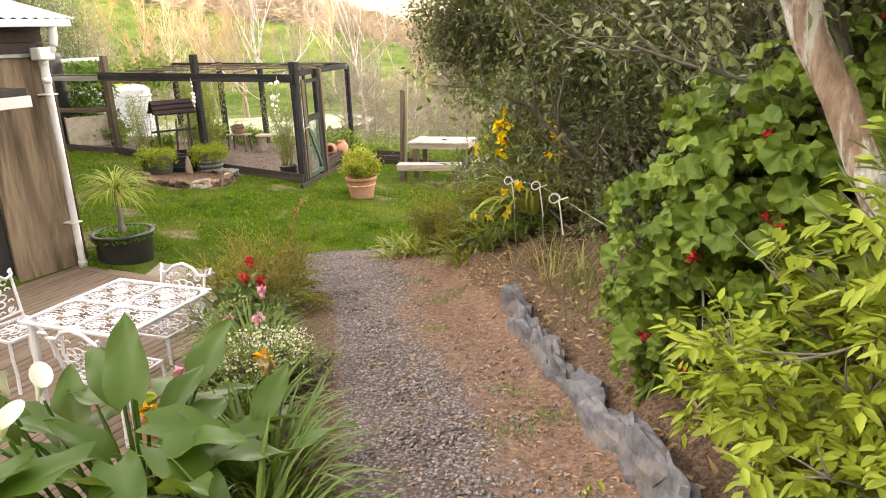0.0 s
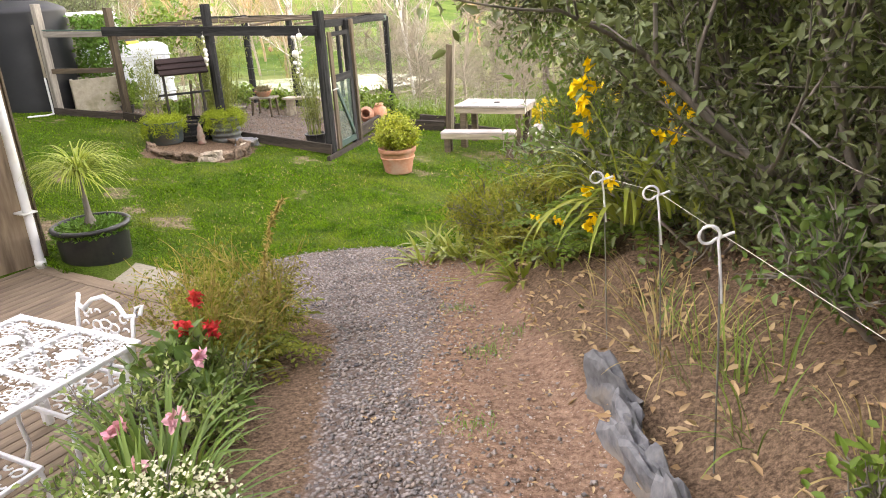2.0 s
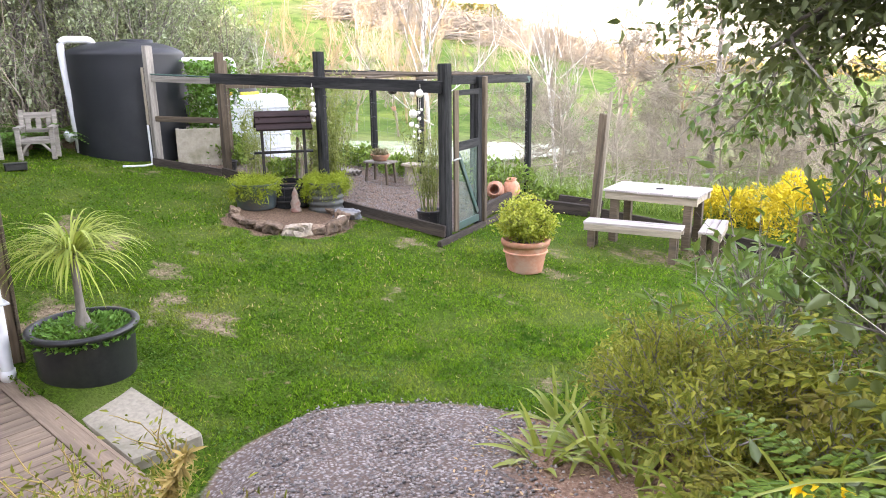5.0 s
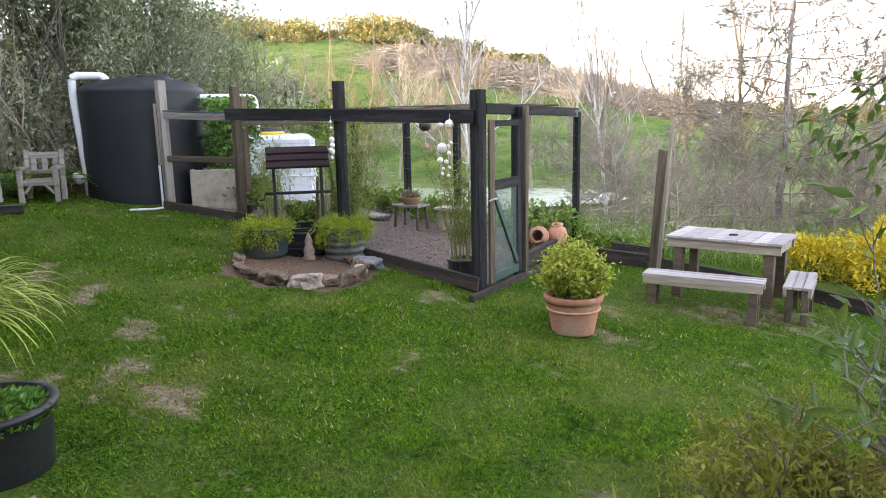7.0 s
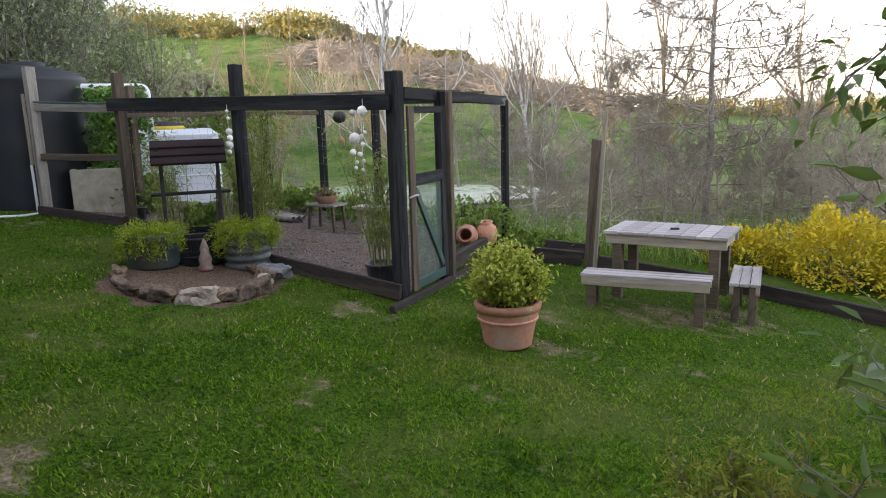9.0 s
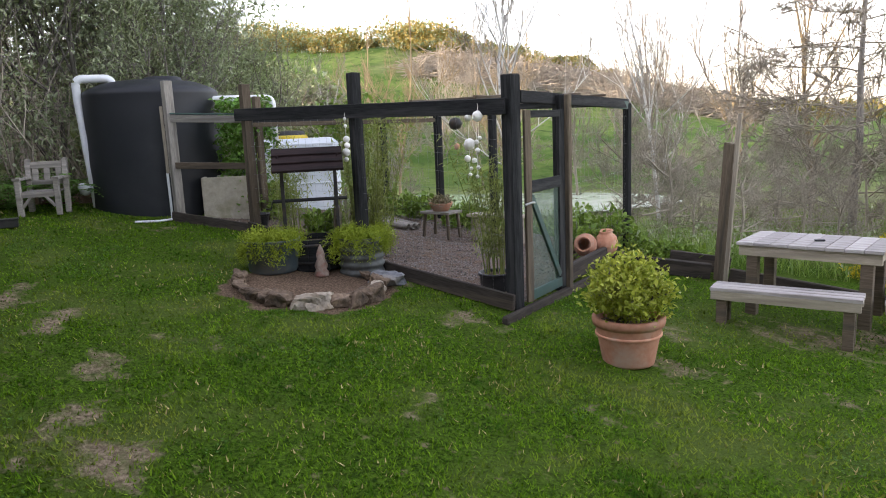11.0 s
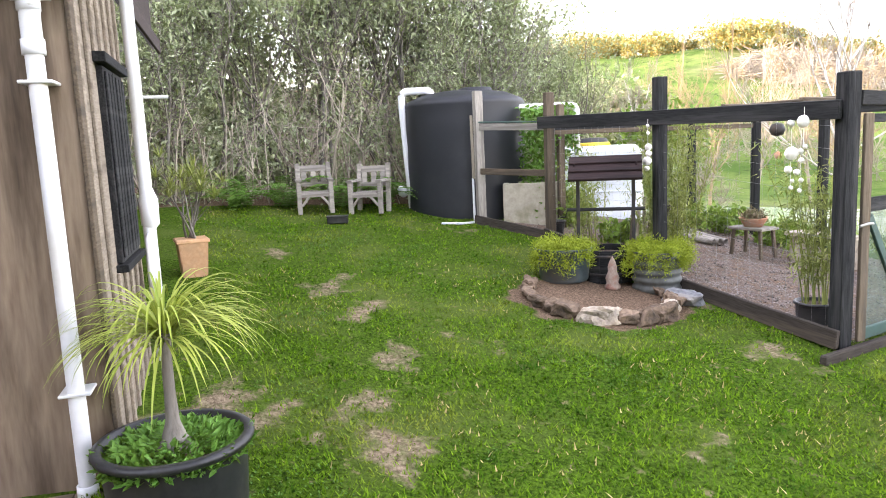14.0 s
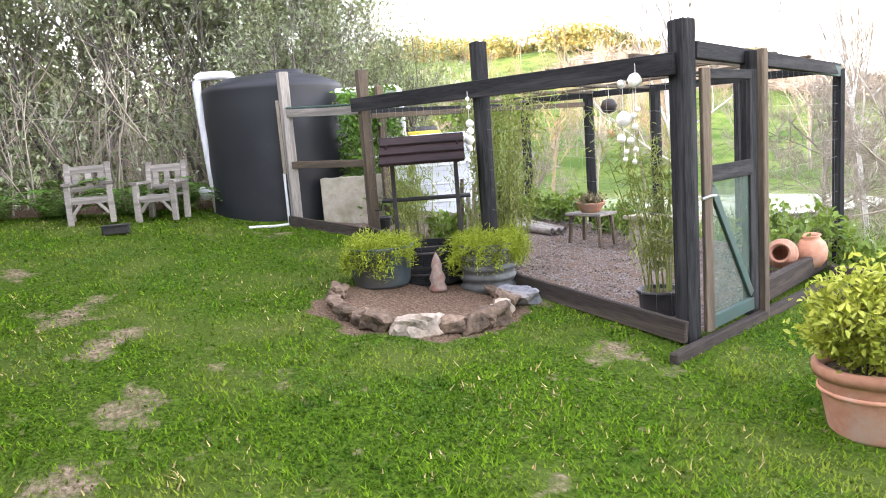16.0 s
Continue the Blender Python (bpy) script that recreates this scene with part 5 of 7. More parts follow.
T1, T2 = (-7.72, 11.98), (-7.2, 12.82)
t = thing("copper_tub", at(*T1, 0, -0.01), "round dull blue-grey metal tub on the stone bed", "planter")
put("body", lathe([(0, 0), (0.25, 0), (0.27, 0.03), (0.3, 0.34), (0.32, 0.36), (0.31, 0.375), (0.28, 0.36), (0.27, 0.3), (0, 0.3)], 36), TUB, t)
feathery(at(*T1, 0, 0.32), "bright green feathery fern spilling over the metal tub", seed=5, n=10000)
t = thing("corrugated_tub", at(*T2, 0, -0.01), "corrugated galvanised steel tub on the stone bed", "planter")
put("body", lathe([(0, 0), (0.25, 0)] + [(0.25 + 0.012 * math.sin(i * 1.25), 0.02 + i * 0.017) for i in range(24)] + [(0.27, 0.43), (0.25, 0.435), (0.24, 0.36), (0, 0.36)], 36), surface("dull_galvanised_steel", (0.08, 0.09, 0.088), (0.15, 0.16, 0.155), (0.06, 0.058, 0.05), scale=12, big=4, rough=0.6, metal=0.3, bump=0.1), t)
feathery(at(*T2, 0, 0.38), "bright green feathery fern spilling over the corrugated tub", seed=8, n=10500)
gn = tagged(put("garden_statue", lathe([(0, 0), (0.08, 0), (0.085, 0.03), (0.06, 0.07), (0.075, 0.12), (0.05, 0.18), (0.045, 0.2), (0.05, 0.24), (0.03, 0.3), (0.0, 0.36)], 16), STATUE, m=at(-7.28, 12.33)), "small weathered cast garden ornament on the stone bed", "ornament")

# ---- inside the run ----
tb = thing("small_table", at(-8.35, 15.0, 12), "low rustic wooden stool table with splayed legs", "table")
part("top", box_bm(0.52, 0.34, 0.035, 0.008, 0.003), GREY_TIMBER, tb, "", pose(0, 0, 0.38))
for x in (-0.2, 0.2):
    for y in (-0.12, 0.12):
        timber("leg", (x * 1.15, y * 1.15, 0), (x, y, 0.37), 0.04, 0.04, BROWN_TIMBER, tb)
sb = thing("succulent_bowl", at(-8.35, 15.0, 0, 0.4), "terracotta bowl of reddish succulents on the low table", "plant pot")
put("bowl", lathe([(0, 0), (0.11, 0), (0.17, 0.1), (0.18, 0.12), (0.15, 0.11)], 24), TERRACOTTA, sb)
n = 400
p = rng.normal(size=(n, 3)) * [0.07, 0.07, 0.03] + [0, 0, 0.13]
put("succulents", leaf_mesh(p, rng.normal(size=(n, 3)) + [0, 0, 0.7], 0.07, 0.022), foliage("succulent_leaf", (0.13, 0.12, 0.08), (0.25, 0.17, 0.12), (0.15, 0.18, 0.1)), sb)
sb = thing("low_bench", at(-7.75, 15.55, 10), "low pale plank bench in the run", "bench")
part("plank", box_bm(0.9, 0.3, 0.045, 0.006), PALE_TIMBER, sb, "", pose(0, 0, 0.4))
for x in (-0.34, 0.34):
    part("support", box_bm(0.08, 0.26, 0.38, 0.006), PALE_TIMBER, sb, "", pose(x, 0, 0.19))
lg = thing("log_pile", pose(0, 0, 0), "pale poles lying on the gravel of the run", "logs")
for k in range(3):
    a, b = (-9.9 - 0.1 * k, 14.5 + 0.12 * k), (-8.95, 14.85 + 0.1 * k)
    put("log", tube_mesh([(np.array([(*a, gz(*a) + 0.05 + 0.02 * k), (*b, gz(*b) + 0.06)]), np.full(2, 0.045))], 9), GREY_TIMBER, lg)
pk = thing("stacked_stakes", pose(0, 0, 0), "upright bundle of pale stakes behind the well", "stakes")
for k in range(9):
    x, y = -8.55 + 0.055 * k, 13.3 + 0.05 * k
    timber("stake", (x, y, gz(x, y)), (x + random.uniform(-0.03, 0.03), y + 0.05, gz(x, y) + random.uniform(0.65, 0.85)), 0.045, 0.03, PALE_TIMBER if k % 3 else BROWN_TIMBER, pk)


def bamboo(m, label, n_canes, H, spread, leaves, seed, group="bamboos"):
    r = np.random.default_rng(seed)
    t = thing("bamboo", m, label, "bamboo", group)
    lines, pts, dirs = [], [], []
    for k in range(n_canes):
        a, q = r.random() * 6.283, spread * math.sqrt(r.random())
        lean = r.normal(size=2) * 0.11
        z = np.linspace(0, H * r.uniform(0.7, 1.1), 8)
        P = np.stack([q * math.cos(a) + lean[0] * z ** 1.4, q * math.sin(a) + lean[1] * z ** 1.4, z], -1)
        lines.append((P, np.linspace(0.008, 0.003, 8)))
        j = r.integers(2, 8, leaves // n_canes)
        pts.append(P[j] + r.normal(size=(len(j), 3)) * [0.06, 0.06, 0.07])
        dirs.append(r.normal(size=(len(j), 3)) + [0, 0, -0.25])
    put("cane_clump", tube_mesh(lines, 5), LEAF_BAMBOO, t)
    put("leaves", leaf_mesh(np.concatenate(pts), np.concatenate(dirs), r.uniform(0.06, 0.12, sum(map(len, pts))), 0.013), LEAF_BAMBOO, t)
    return t


BPT = (-5.98, 13.75)
pot("black_pot", at(*BPT), 0.19, 0.2, BLACK_PLASTIC, "round black plastic pot just inside the run", rim=0.015, taper=0.85)
bamboo(at(*BPT, 0, 0.16), "thin golden bamboo in a black pot inside the run", 16, 1.5, 0.12, 1700, 3)
bamboo(at(-7.95, 13.45), "dense clump of green bamboo by the second post", 34, 1.7, 0.28, 4200, 4)
bamboo(at(-9.35, 13.15), "thin bamboo growing behind the corner post", 14, 1.2, 0.2, 1300, 5)
pot("black_pot", at(-9.95, 12.95), 0.13, 0.2, BLACK_PLASTIC, "small black plastic pot by the base board", rim=0.012)
for x, y, tilt, rz, lab in ((-6.3, 15.72, 78, 30, "terracotta jar lying on its side by the sleeper"), (-6.22, 16.08, 6, 0, "upright round terracotta jar by the sleeper")):
    t = thing("terracotta_jar", pose(x, y, gz(x, y) + (0.16 if tilt > 40 else 0.02) + 0.1, tilt if tilt > 40 else tilt, 0, rz), lab, "jar", "terracotta jars")
    t.scale = (0.85, 0.85, 0.85)
    off = -0.18 if tilt > 40 else 0
    put("body", lathe([(0, 0), (0.1, 0), (0.16, 0.08), (0.18, 0.18), (0.16, 0.28), (0.11, 0.33), (0.1, 0.36), (0.12, 0.38), (0.11, 0.39), (0.085, 0.36), (0.09, 0.3), (0.14, 0.2), (0.1, 0.05), (0, 0.04)], 28), TERRACOTTA, t, m=pose(0, 0, off))


# hanging shells and ornaments
def hanging(x, y, top, items, label):
    t = thing("wind_chime", pose(x, y, 0), label, "wind chime", "hanging ornaments")
    zmin = min(z for _, z, _ in items)
    put("cord", tube_mesh([(np.array([(0, 0, top), (0, 0, zmin)]), np.full(2, 0.003))], 4), STRING, t)
    for dx, z, r in items:
        put("shell", lathe([(0, -r), (r * 0.7, -r * 0.7), (r, 0), (r * 0.8, r * 0.6), (r * 0.3, r * 0.95), (0, r)], 12), SHELL, t, m=pose(dx, -0.02 + 0.01 * (z * 10 % 3), z, 20 * dx * 50 % 40, 15, 0))
    return t


cx, cy = C_A[0] - 0.28, C_A[1] - 0.17
hanging(cx, cy, 2.05, [(0.0, 1.93, 0.055), (0.015, 1.72, 0.02)], "white shell hanging from the front beam")
hanging(cx - 0.14, cy + 0.0, 2.05, [(0, 1.92, 0.035), (0.01, 1.66, 0.06), (-0.01, 1.52, 0.035), (0.02, 1.42, 0.02), (0.01, 1.36, 0.02)], "string of white shells hanging from the front beam")
hanging(cx - 0.05, cy + 0.02, 2.05, [(0, 1.68, 0.025), (0.02, 1.6, 0.025), (-0.02, 1.5, 0.028), (0.01, 1.43, 0.022), (0, 1.34, 0.02)], "short string of small shells hanging from the beam")
hanging(C_P2[0] + 0.02, C_P2[1] - 0.16, 2.05, [(0, 1.98, 0.02), (0.02, 1.9, 0.02), (0, 1.75, 0.04), (0.02, 1.68, 0.035), (0, 1.6, 0.05), (0.01, 1.52, 0.03)], "string of pale shells hanging on the middle post")
t = thing("hanging_ornament", pose(-8.3, 15.3, 0), "dark round hanging ornament with red pendant in the run", "ornament")
put("cord", tube_mesh([(np.array([(0, 0, 2.12), (0, 0, 1.5)]), np.full(2, 0.003))], 4), STRING, t)
put("ball", lathe([(0, -0.09), (0.07, -0.07), (0.1, 0), (0.07, 0.07), (0, 0.09)], 14), IRON, t, m=pose(0, 0, 1.88))
put("pendant", lathe([(0, -0.05), (0.04, -0.03), (0.045, 0.02), (0, 0.06)], 10), TERRACOTTA, t, m=pose(0.02, 0, 1.55))

# ---- edging stones of the path ----
edge = tagged(new("path_edging"), "row of upright grey slate stones edging the path", "stones")
s_, k = 4.3, 0
while s_ < 8.2:
    ln = random.uniform(0.22, 0.36)
    u_ = 1.33 - 0.045 * (s_ - 4) + random.uniform(-0.03, 0.03)
    x, y = on_path(s_, u_)
    put("stone", rock_mesh(ln * 1.1, 0.085, random.uniform(0.17, 0.26), 200 + k, 0.6, 3), SLATE, edge, m=pose(x, y, gz(x, y) + random.uniform(0.01, 0.07), random.uniform(-14, 4), random.uniform(-14, 14), -54.5 + random.uniform(-12, 12)))
    s_ += ln * 0.74
    k += 1


# ---- pigtail fence stakes ----
def pigtail(x, y, top, lean, label="white plastic pigtail fence stake on the bank"):
    t = thing("pigtail_stake", pose(x, y, 0), label, "stake", "pigtail stakes")
    z0 = gz(x, y) - 0.03
    P = [(0, 0, z0), (lean * 0.5, 0, (z0 + top) / 2), (lean, 0, top - 0.1)]
    c = (lean - 0.035, 0, top - 0.05)
    P2 = [(lean, 0, top - 0.12)] + [(c[0] + 0.031 * math.cos(a), 0.02 * a / 6, c[2] + 0.031 * math.sin(a)) for a in np.linspace(-0.6, 5.6, 14)] + [(c[0] + 0.09, 0.03, c[2] - 0.005)]
    put("rod", tube_mesh([(np.array(P, float), np.full(3, 0.0032))], 6), GALV, t)
    put("pigtail", curl([(lean * 0.6, 0, top - 0.28)] + P2, 0.005), PVC, t, "white plastic loop")
    t.matrix_world = pose(x, y, 0, 0, 0, 35)
    return t


for x, y, z, l in ((1.35, 7.49, 1.68, -0.04), (1.73, 7.08, 1.75, -0.05), (2.09, 6.38, 1.84, -0.05), (3.05, 5.1, 1.86, -0.03), (3.6, 4.0, 1.7, -0.05)):
    pigtail(x, y, z, l)
st = thing("fence_string", pose(0, 0, 0), "thin white cord strung between the stakes", "cord")
P = [(0.2, 9.3, 1.5), (1.3, 7.48, 1.63), (1.68, 7.06, 1.7), (2.04, 6.37, 1.79), (3.0, 5.1, 1.8), (3.55, 4.0, 1.64)]
put("cord", tube_mesh([(np.array(P), np.full(len(P), 0.0009))], 4), STRING, st)


# ---- plants of the beds ----
def strap_clump(name, m, label, category, n, L, W, material, seed, rise=(0.5, 1.45), droop=(0.6, 1.6), foot=0.08, group="", segs=7):
    r = np.random.default_rng(seed)
    t = thing(name, m, label, category, group)
    az = r.random(n) * 6.283
    q = foot * np.sqrt(r.random(n))
    ris = r.uniform(*rise, n)
    put("leaves", strap_mesh(np.stack([q * np.cos(az), q * np.sin(az), np.full(n, -0.02)], -1), az + r.normal(size=n) * 0.3, L * r.uniform(0.6, 1.15, n), W * r.uniform(0.7, 1.15, n), ris, r.uniform(*droop, n), segs), material, t)
    return t


def dots(t, name, pts, size, material, n=8, seed=1):
    """Small petalled flowers."""
    r = np.random.default_rng(seed)
    P = np.repeat(np.asarray(pts, float), n, 0)
    D = unit(r.normal(size=P.shape) + [0, 0, 0.3])
    put(name, leaf_mesh(P, D, size * r.uniform(0.7, 1.2, len(P)), size * 0.7, flat=0.8), material, t)


def big_leaf(L, W, seed, notch=0.12, bow=0.25):
    """One broad, veined and waved leaf blade, stalk end at the origin, lying along x."""
    nx_, ny_ = 14, 8
    V = []
    for i in range(nx_ + 1):
        t = i / nx_
        w = W * 0.5 * math.sin(math.pi * min(1, (t + notch) / (1 + notch))) ** 0.75 * (1.25 - 0.6 * t)
        for j in range(-ny_ // 2, ny_ // 2 + 1):
            s = j / (ny_ / 2)
            back = -notch * L * abs(s) ** 1.5 * (1 - t) ** 2
            V.append((t * L + back, s * w, 0.3 * abs(s) * w - bow * L * t * t + 0.04 * L * math.sin(11 * t + seed + 2 * s) * abs(s) ** 2 + 0.02 * L * math.sin(5 * t + seed * 2)))
    m_ = ny_ + 1
    Q = [(i * m_ + j, i * m_ + j + 1, (i + 1) * m_ + j + 1, (i + 1) * m_ + j) for i in range(nx_) for j in range(ny_)]
    return npmesh("leaf", V, Q, smooth=True)


CALLA = [big_leaf(0.28 + 0.035 * k, 0.13 + 0.018 * k, k * 1.3) for k in range(4)]
calla = thing("calla_lily", at(1.12, 3.88), "calla lily clump with broad glossy leaves and white flowers", "plant")
for k in range(48):
    a = k * 2.4
    q = 0.08 + 0.55 * random.random()
    h = random.uniform(0.2, 0.52) - 0.22 * q
    x, y = 0.5 * q * math.cos(a), 0.5 * q * math.sin(a)
    put("leaf", CALLA[k % 4], LEAF_CALLA, calla, m=pose(q * math.cos(a), q * math.sin(a), h, random.uniform(-25, 25), random.uniform(-60, 18), math.degrees(a) + random.uniform(-30, 30)))
    put("stalk", tube_mesh([(np.array([(x * 0.6, y * 0.6, -0.05), (x * 1.3, y * 1.3, h * 0.6), (q * math.cos(a), q * math.sin(a), h)]), np.array([0.011, 0.01, 0.007]))], 6), LEAF_CALLA, calla)
for k, (x, y, h) in enumerate(((-0.4, -0.2, 0.62), (-0.25, -0.3, 0.54), (-0.5, 0.0, 0.5))):
    bm = bmesh.new()
    n_ = 16
    rings = []
    for j, (r_, z_) in enumerate(((0.008, -0.07), (0.014, -0.03), (0.026, 0.01), (0.046, 0.035))):
        rings.append([bm.verts.new((r_ * math.cos(6.283 * i / n_), r_ * math.sin(6.283 * i / n_), z_ + 0.05 * j / 3 * math.cos(6.283 * i / n_))) for i in range(n_)])
    for ra, rb in zip(rings, rings[1:]):
        for i in range(n_):
            bm.faces.new((ra[i], ra[(i + 1) % n_], rb[(i + 1) % n_], rb[i]))
    fl = part("flower", bm, WHITE_PETAL, calla, "white trumpet flower", pose(x, y, h, 20, 15, k * 80), True)
    put("flower_stalk", tube_mesh([(np.array([(x * 0.6, y * 0.6, 0), (x, y, h - 0.08)]), np.array([0.009, 0.007]))], 6), LEAF_CALLA, calla)

for x, y, L, n, sd in ((1.5, 4.15, 0.55, 130, 1), (1.15, 4.45, 0.5, 90, 2), (1.8, 3.75, 0.5, 100, 9), (0.5, 5.25, 0.5, 130, 3), (0.15, 5.6, 0.45, 100, 4), (0.8, 4.85, 0.42, 80, 5), (-0.2, 6.05, 0.4, 50, 6)):
    strap_clump("lily_clump", at(x, y), "clump of green arching strap leaves beside the gravel path", "plant", n, L, 0.026, LEAF_LILY, sd, group="lilies in the left bed", foot=0.14)
for x, y, L, n, sd in ((-0.8, 9.6, 0.42, 34, 11), (-0.5, 9.45, 0.36, 26, 12), (-1.2, 9.9, 0.36, 26, 13), (0.3, 8.7, 0.4, 30, 14), (0.0, 9.2, 0.42, 30, 15), (-1.0, 9.35, 0.34, 24, 16)):
    strap_clump("agapanthus_clump", at(x, y), "low clump of broad strap leaves at the path's foot", "plant", n, L, 0.052, LEAF_ORCHID, sd, (0.3, 1.2), (0.5, 1.4), 0.1, "clumps in the right bed")
strap_clump("fallen_leaves_clump", at(-0.2, 8.95), "flattened tuft of yellowing strap leaves on the soil", "plant", 14, 0.34, 0.03, LEAF_ORCHID, 17, (0.0, 0.35), (0.1, 0.5), 0.05)

# yellow orchids
oc = strap_clump("orchid", at(1.28, 8.05, 0, 0.42), "large yellow-flowered orchid with long arching leaves", "orchid", 48, 0.85, 0.042, LEAF_ORCHID, 21, (0.6, 1.4), (1.6, 2.7), 0.14, segs=9)
for k, (x, y, h) in enumerate(((-0.32, 0.12, 0.66), (0.2, -0.1, 0.58), (-0.1, -0.3, 0.12))):
    put("flower_stem", curl([(0, 0, 0), (x * 0.5, y * 0.5, h * 0.7), (x, y, h), (x * 1.3, y * 1.3, h + 0.02)], 0.006), LEAF_ORCHID, oc)
    P = np.array([(x, y, h)]) + rng.normal(size=((11, 5, 4)[k], 3)) * [0.045, 0.045, 0.09]
    for i, p in enumerate(P):
        dots(oc, "bloom", [p], 0.055, GOLD, 10, 30 + 20 * k + i)
oc = strap_clump("orchid", at(1.62, 7.88, 0, 0.38), "yellow-flowered orchid with drooping yellow-green leaves", "orchid", 26, 0.7, 0.038, LEAF_ORCHID, 22, (0.6, 1.4), (1.6, 2.7), 0.12, segs=9)
for i, p in enumerate(np.array([(-0.05, -0.05, 0.45)]) + rng.normal(size=(4, 3)) * 0.06):
    dots(oc, "bloom", [p], 0.055, GOLD, 8, 137 + i)
oc = strap_clump("orchid", at(0.6, 8.7), "small orchid with yellow blooms among the ferns", "orchid", 24, 0.55, 0.035, LEAF_ORCHID, 23, (0.7, 1.5), (1.0, 2.0), 0.1)
for i, p in enumerate(np.array([(0, -0.1, 0.4)]) + rng.normal(size=(3, 3)) * 0.05):
    dots(oc, "bloom", [p], 0.05, GOLD, 8, 147 + i)

# grasses on the bank
for x, y, n, L, mt, sd in ((1.75, 7.15, 45, 0.45, LEAF_STRAW, 1), (1.95, 6.95, 26, 0.5, LEAF_STRAP, 2), (2.25, 6.75, 18, 0.42, LEAF_STRAP, 3), (3.62, 3.72, 260, 0.5, LEAF_STRAP, 4), (3.8, 3.5, 240, 0.5, LEAF_STRAP, 5), (4.0, 3.9, 160, 0.55, LEAF_STRAP, 6), (1.5, 7.75, 30, 0.42, LEAF_STRAW, 7), (4.05, 3.3, 220, 0.5, LEAF_STRAP, 8), (2.6, 6.4, 8, 0.3, LEAF_STRAW, 9)):
    strap_clump("grass_tuft", at(x, y), "tuft of long thin grass on the bank" if mt is LEAF_STRAP else "tuft of dry straw-coloured grass on the bank", "grass", n, L, 0.009, mt, 300 + sd, (0.6, 1.55), (0.4, 1.6), 0.16, "grass tufts")


def shrub(name, x, y, label, H, stems, leaf_mat, n, L, W, seed, spread=0.45, lean=(0, 0), wood_mat=BARK, jitter=0.05, levels=2, level=1, category="shrub", dz=0.0, ratio=0.6, r0=0.02, droop=0.0, open_=0.7, z=None, compound=False):
    limbs = []
    r = np.random.default_rng(seed)
    for k in range(stems):
        a = r.random() * 6.283
        limbs += grow((0.1 * math.cos(a), 0.1 * math.sin(a), -0.05), (open_ * math.cos(a) + lean[0], open_ * math.sin(a) + lean[1], 1.0), H * r.uniform(0.6, 1.0), r0, levels, seed * 31 + k, spread=spread, kids=4, ratio=ratio, pts=5)
    return leafy(name, at(x, y, 0, dz) if z is None else pose(x, y, z), label, category, limbs, leaf_mat, wood_mat, n, L, W, jitter, level, seed, droop, compound=compound)


# ferny golden shrubs
shrub("ferny_shrub", -0.85, 6.9, "feathery golden-green shrub by the deck's corner", 0.62, 12, LEAF_FERN, 4200, 0.034, 0.011, 51, 0.6, open_=0.9, r0=0.008, wood_mat=LEAF_RUSTY)
shrub("ferny_shrub", -1.3, 7.2, "low feathery bronze-green shrub over the deck's edge", 0.5, 9, LEAF_FERN, 2600, 0.034, 0.011, 52, 0.6, (-0.5, -0.1), open_=1.1, r0=0.007, wood_mat=LEAF_RUSTY)
shrub("ferny_shrub", -0.62, 10.45, "spreading feathery golden-green shrub on the bank", 0.5, 14, LEAF_FERN, 9000, 0.05, 0.015, 53, 0.6, open_=1.2, r0=0.01)
shrub("ferny_shrub", -0.3, 9.9, "feathery bronze-green shrub on the bank", 0.6, 12, LEAF_FERN, 7500, 0.05, 0.015, 54, 0.6, open_=1.0, r0=0.01)
shrub("ferny_shrub", -1.15, 11.2, "low feathery yellow-green shrub at the lawn's edge", 0.36, 10, LEAF_FERN, 6000, 0.045, 0.014, 55, 0.6, open_=1.2, r0=0.01)
shrub("ferny_shrub", 0.2, 9.3, "brown-stemmed feathery shrub on the bank", 0.55, 10, LEAF_FERN, 4200, 0.05, 0.015, 56, 0.6, open_=0.9, r0=0.01)
shrub("citrus_shrub", -0.06, 10.85, "young shrub with glossy lance-shaped leaves", 1.2, 6, LEAF_BROAD, 520, 0.115, 0.042, 57, 0.5, r0=0.014, open_=0.6, jitter=0.02)
shrub("citrus_shrub", 0.65, 10.05, "upright shrub with long glossy green leaves", 0.9, 8, LEAF_BROAD, 900, 0.13, 0.04, 58, 0.5, r0=0.014, open_=0.6, jitter=0.02)
shrub("green_fern", 0.75, 9.75, "bright green fern-leaved shrub under the tree", 0.8, 12, LEAF_GERAN, 6500, 0.06, 0.014, 59, 0.6, open_=0.9, r0=0.012)
sk = strap_clump("spiky_bromeliad", at(-0.5, 6.4), "dark spiky-leaved plant with red flower heads", "plant", 46, 0.42, 0.03, LEAF_DARK, 61, (0.2, 1.3), (0.1, 0.6), 0.08)
for k, (x, y, h) in enumerate(((-0.08, 0.05, 0.5), (0.03, -0.12, 0.44), (0.02, 0.05, 0.36))):
    put("flower_stem", curl([(0, 0, 0), (x, y, h)], 0.007), LEAF_STRAP, sk)
    P = np.array([(x, y, h)]) + rng.normal(size=(16, 3)) * 0.016
    dots(sk, "red_bloom", P, 0.034, RED, 7, 60 + k)
shrub("leafy_shrub", -0.3, 6.3, "dark green broad-leaved shrub under the red flowers", 0.3, 6, LEAF_BROAD, 420, 0.11, 0.05, 62, 0.5, r0=0.01)
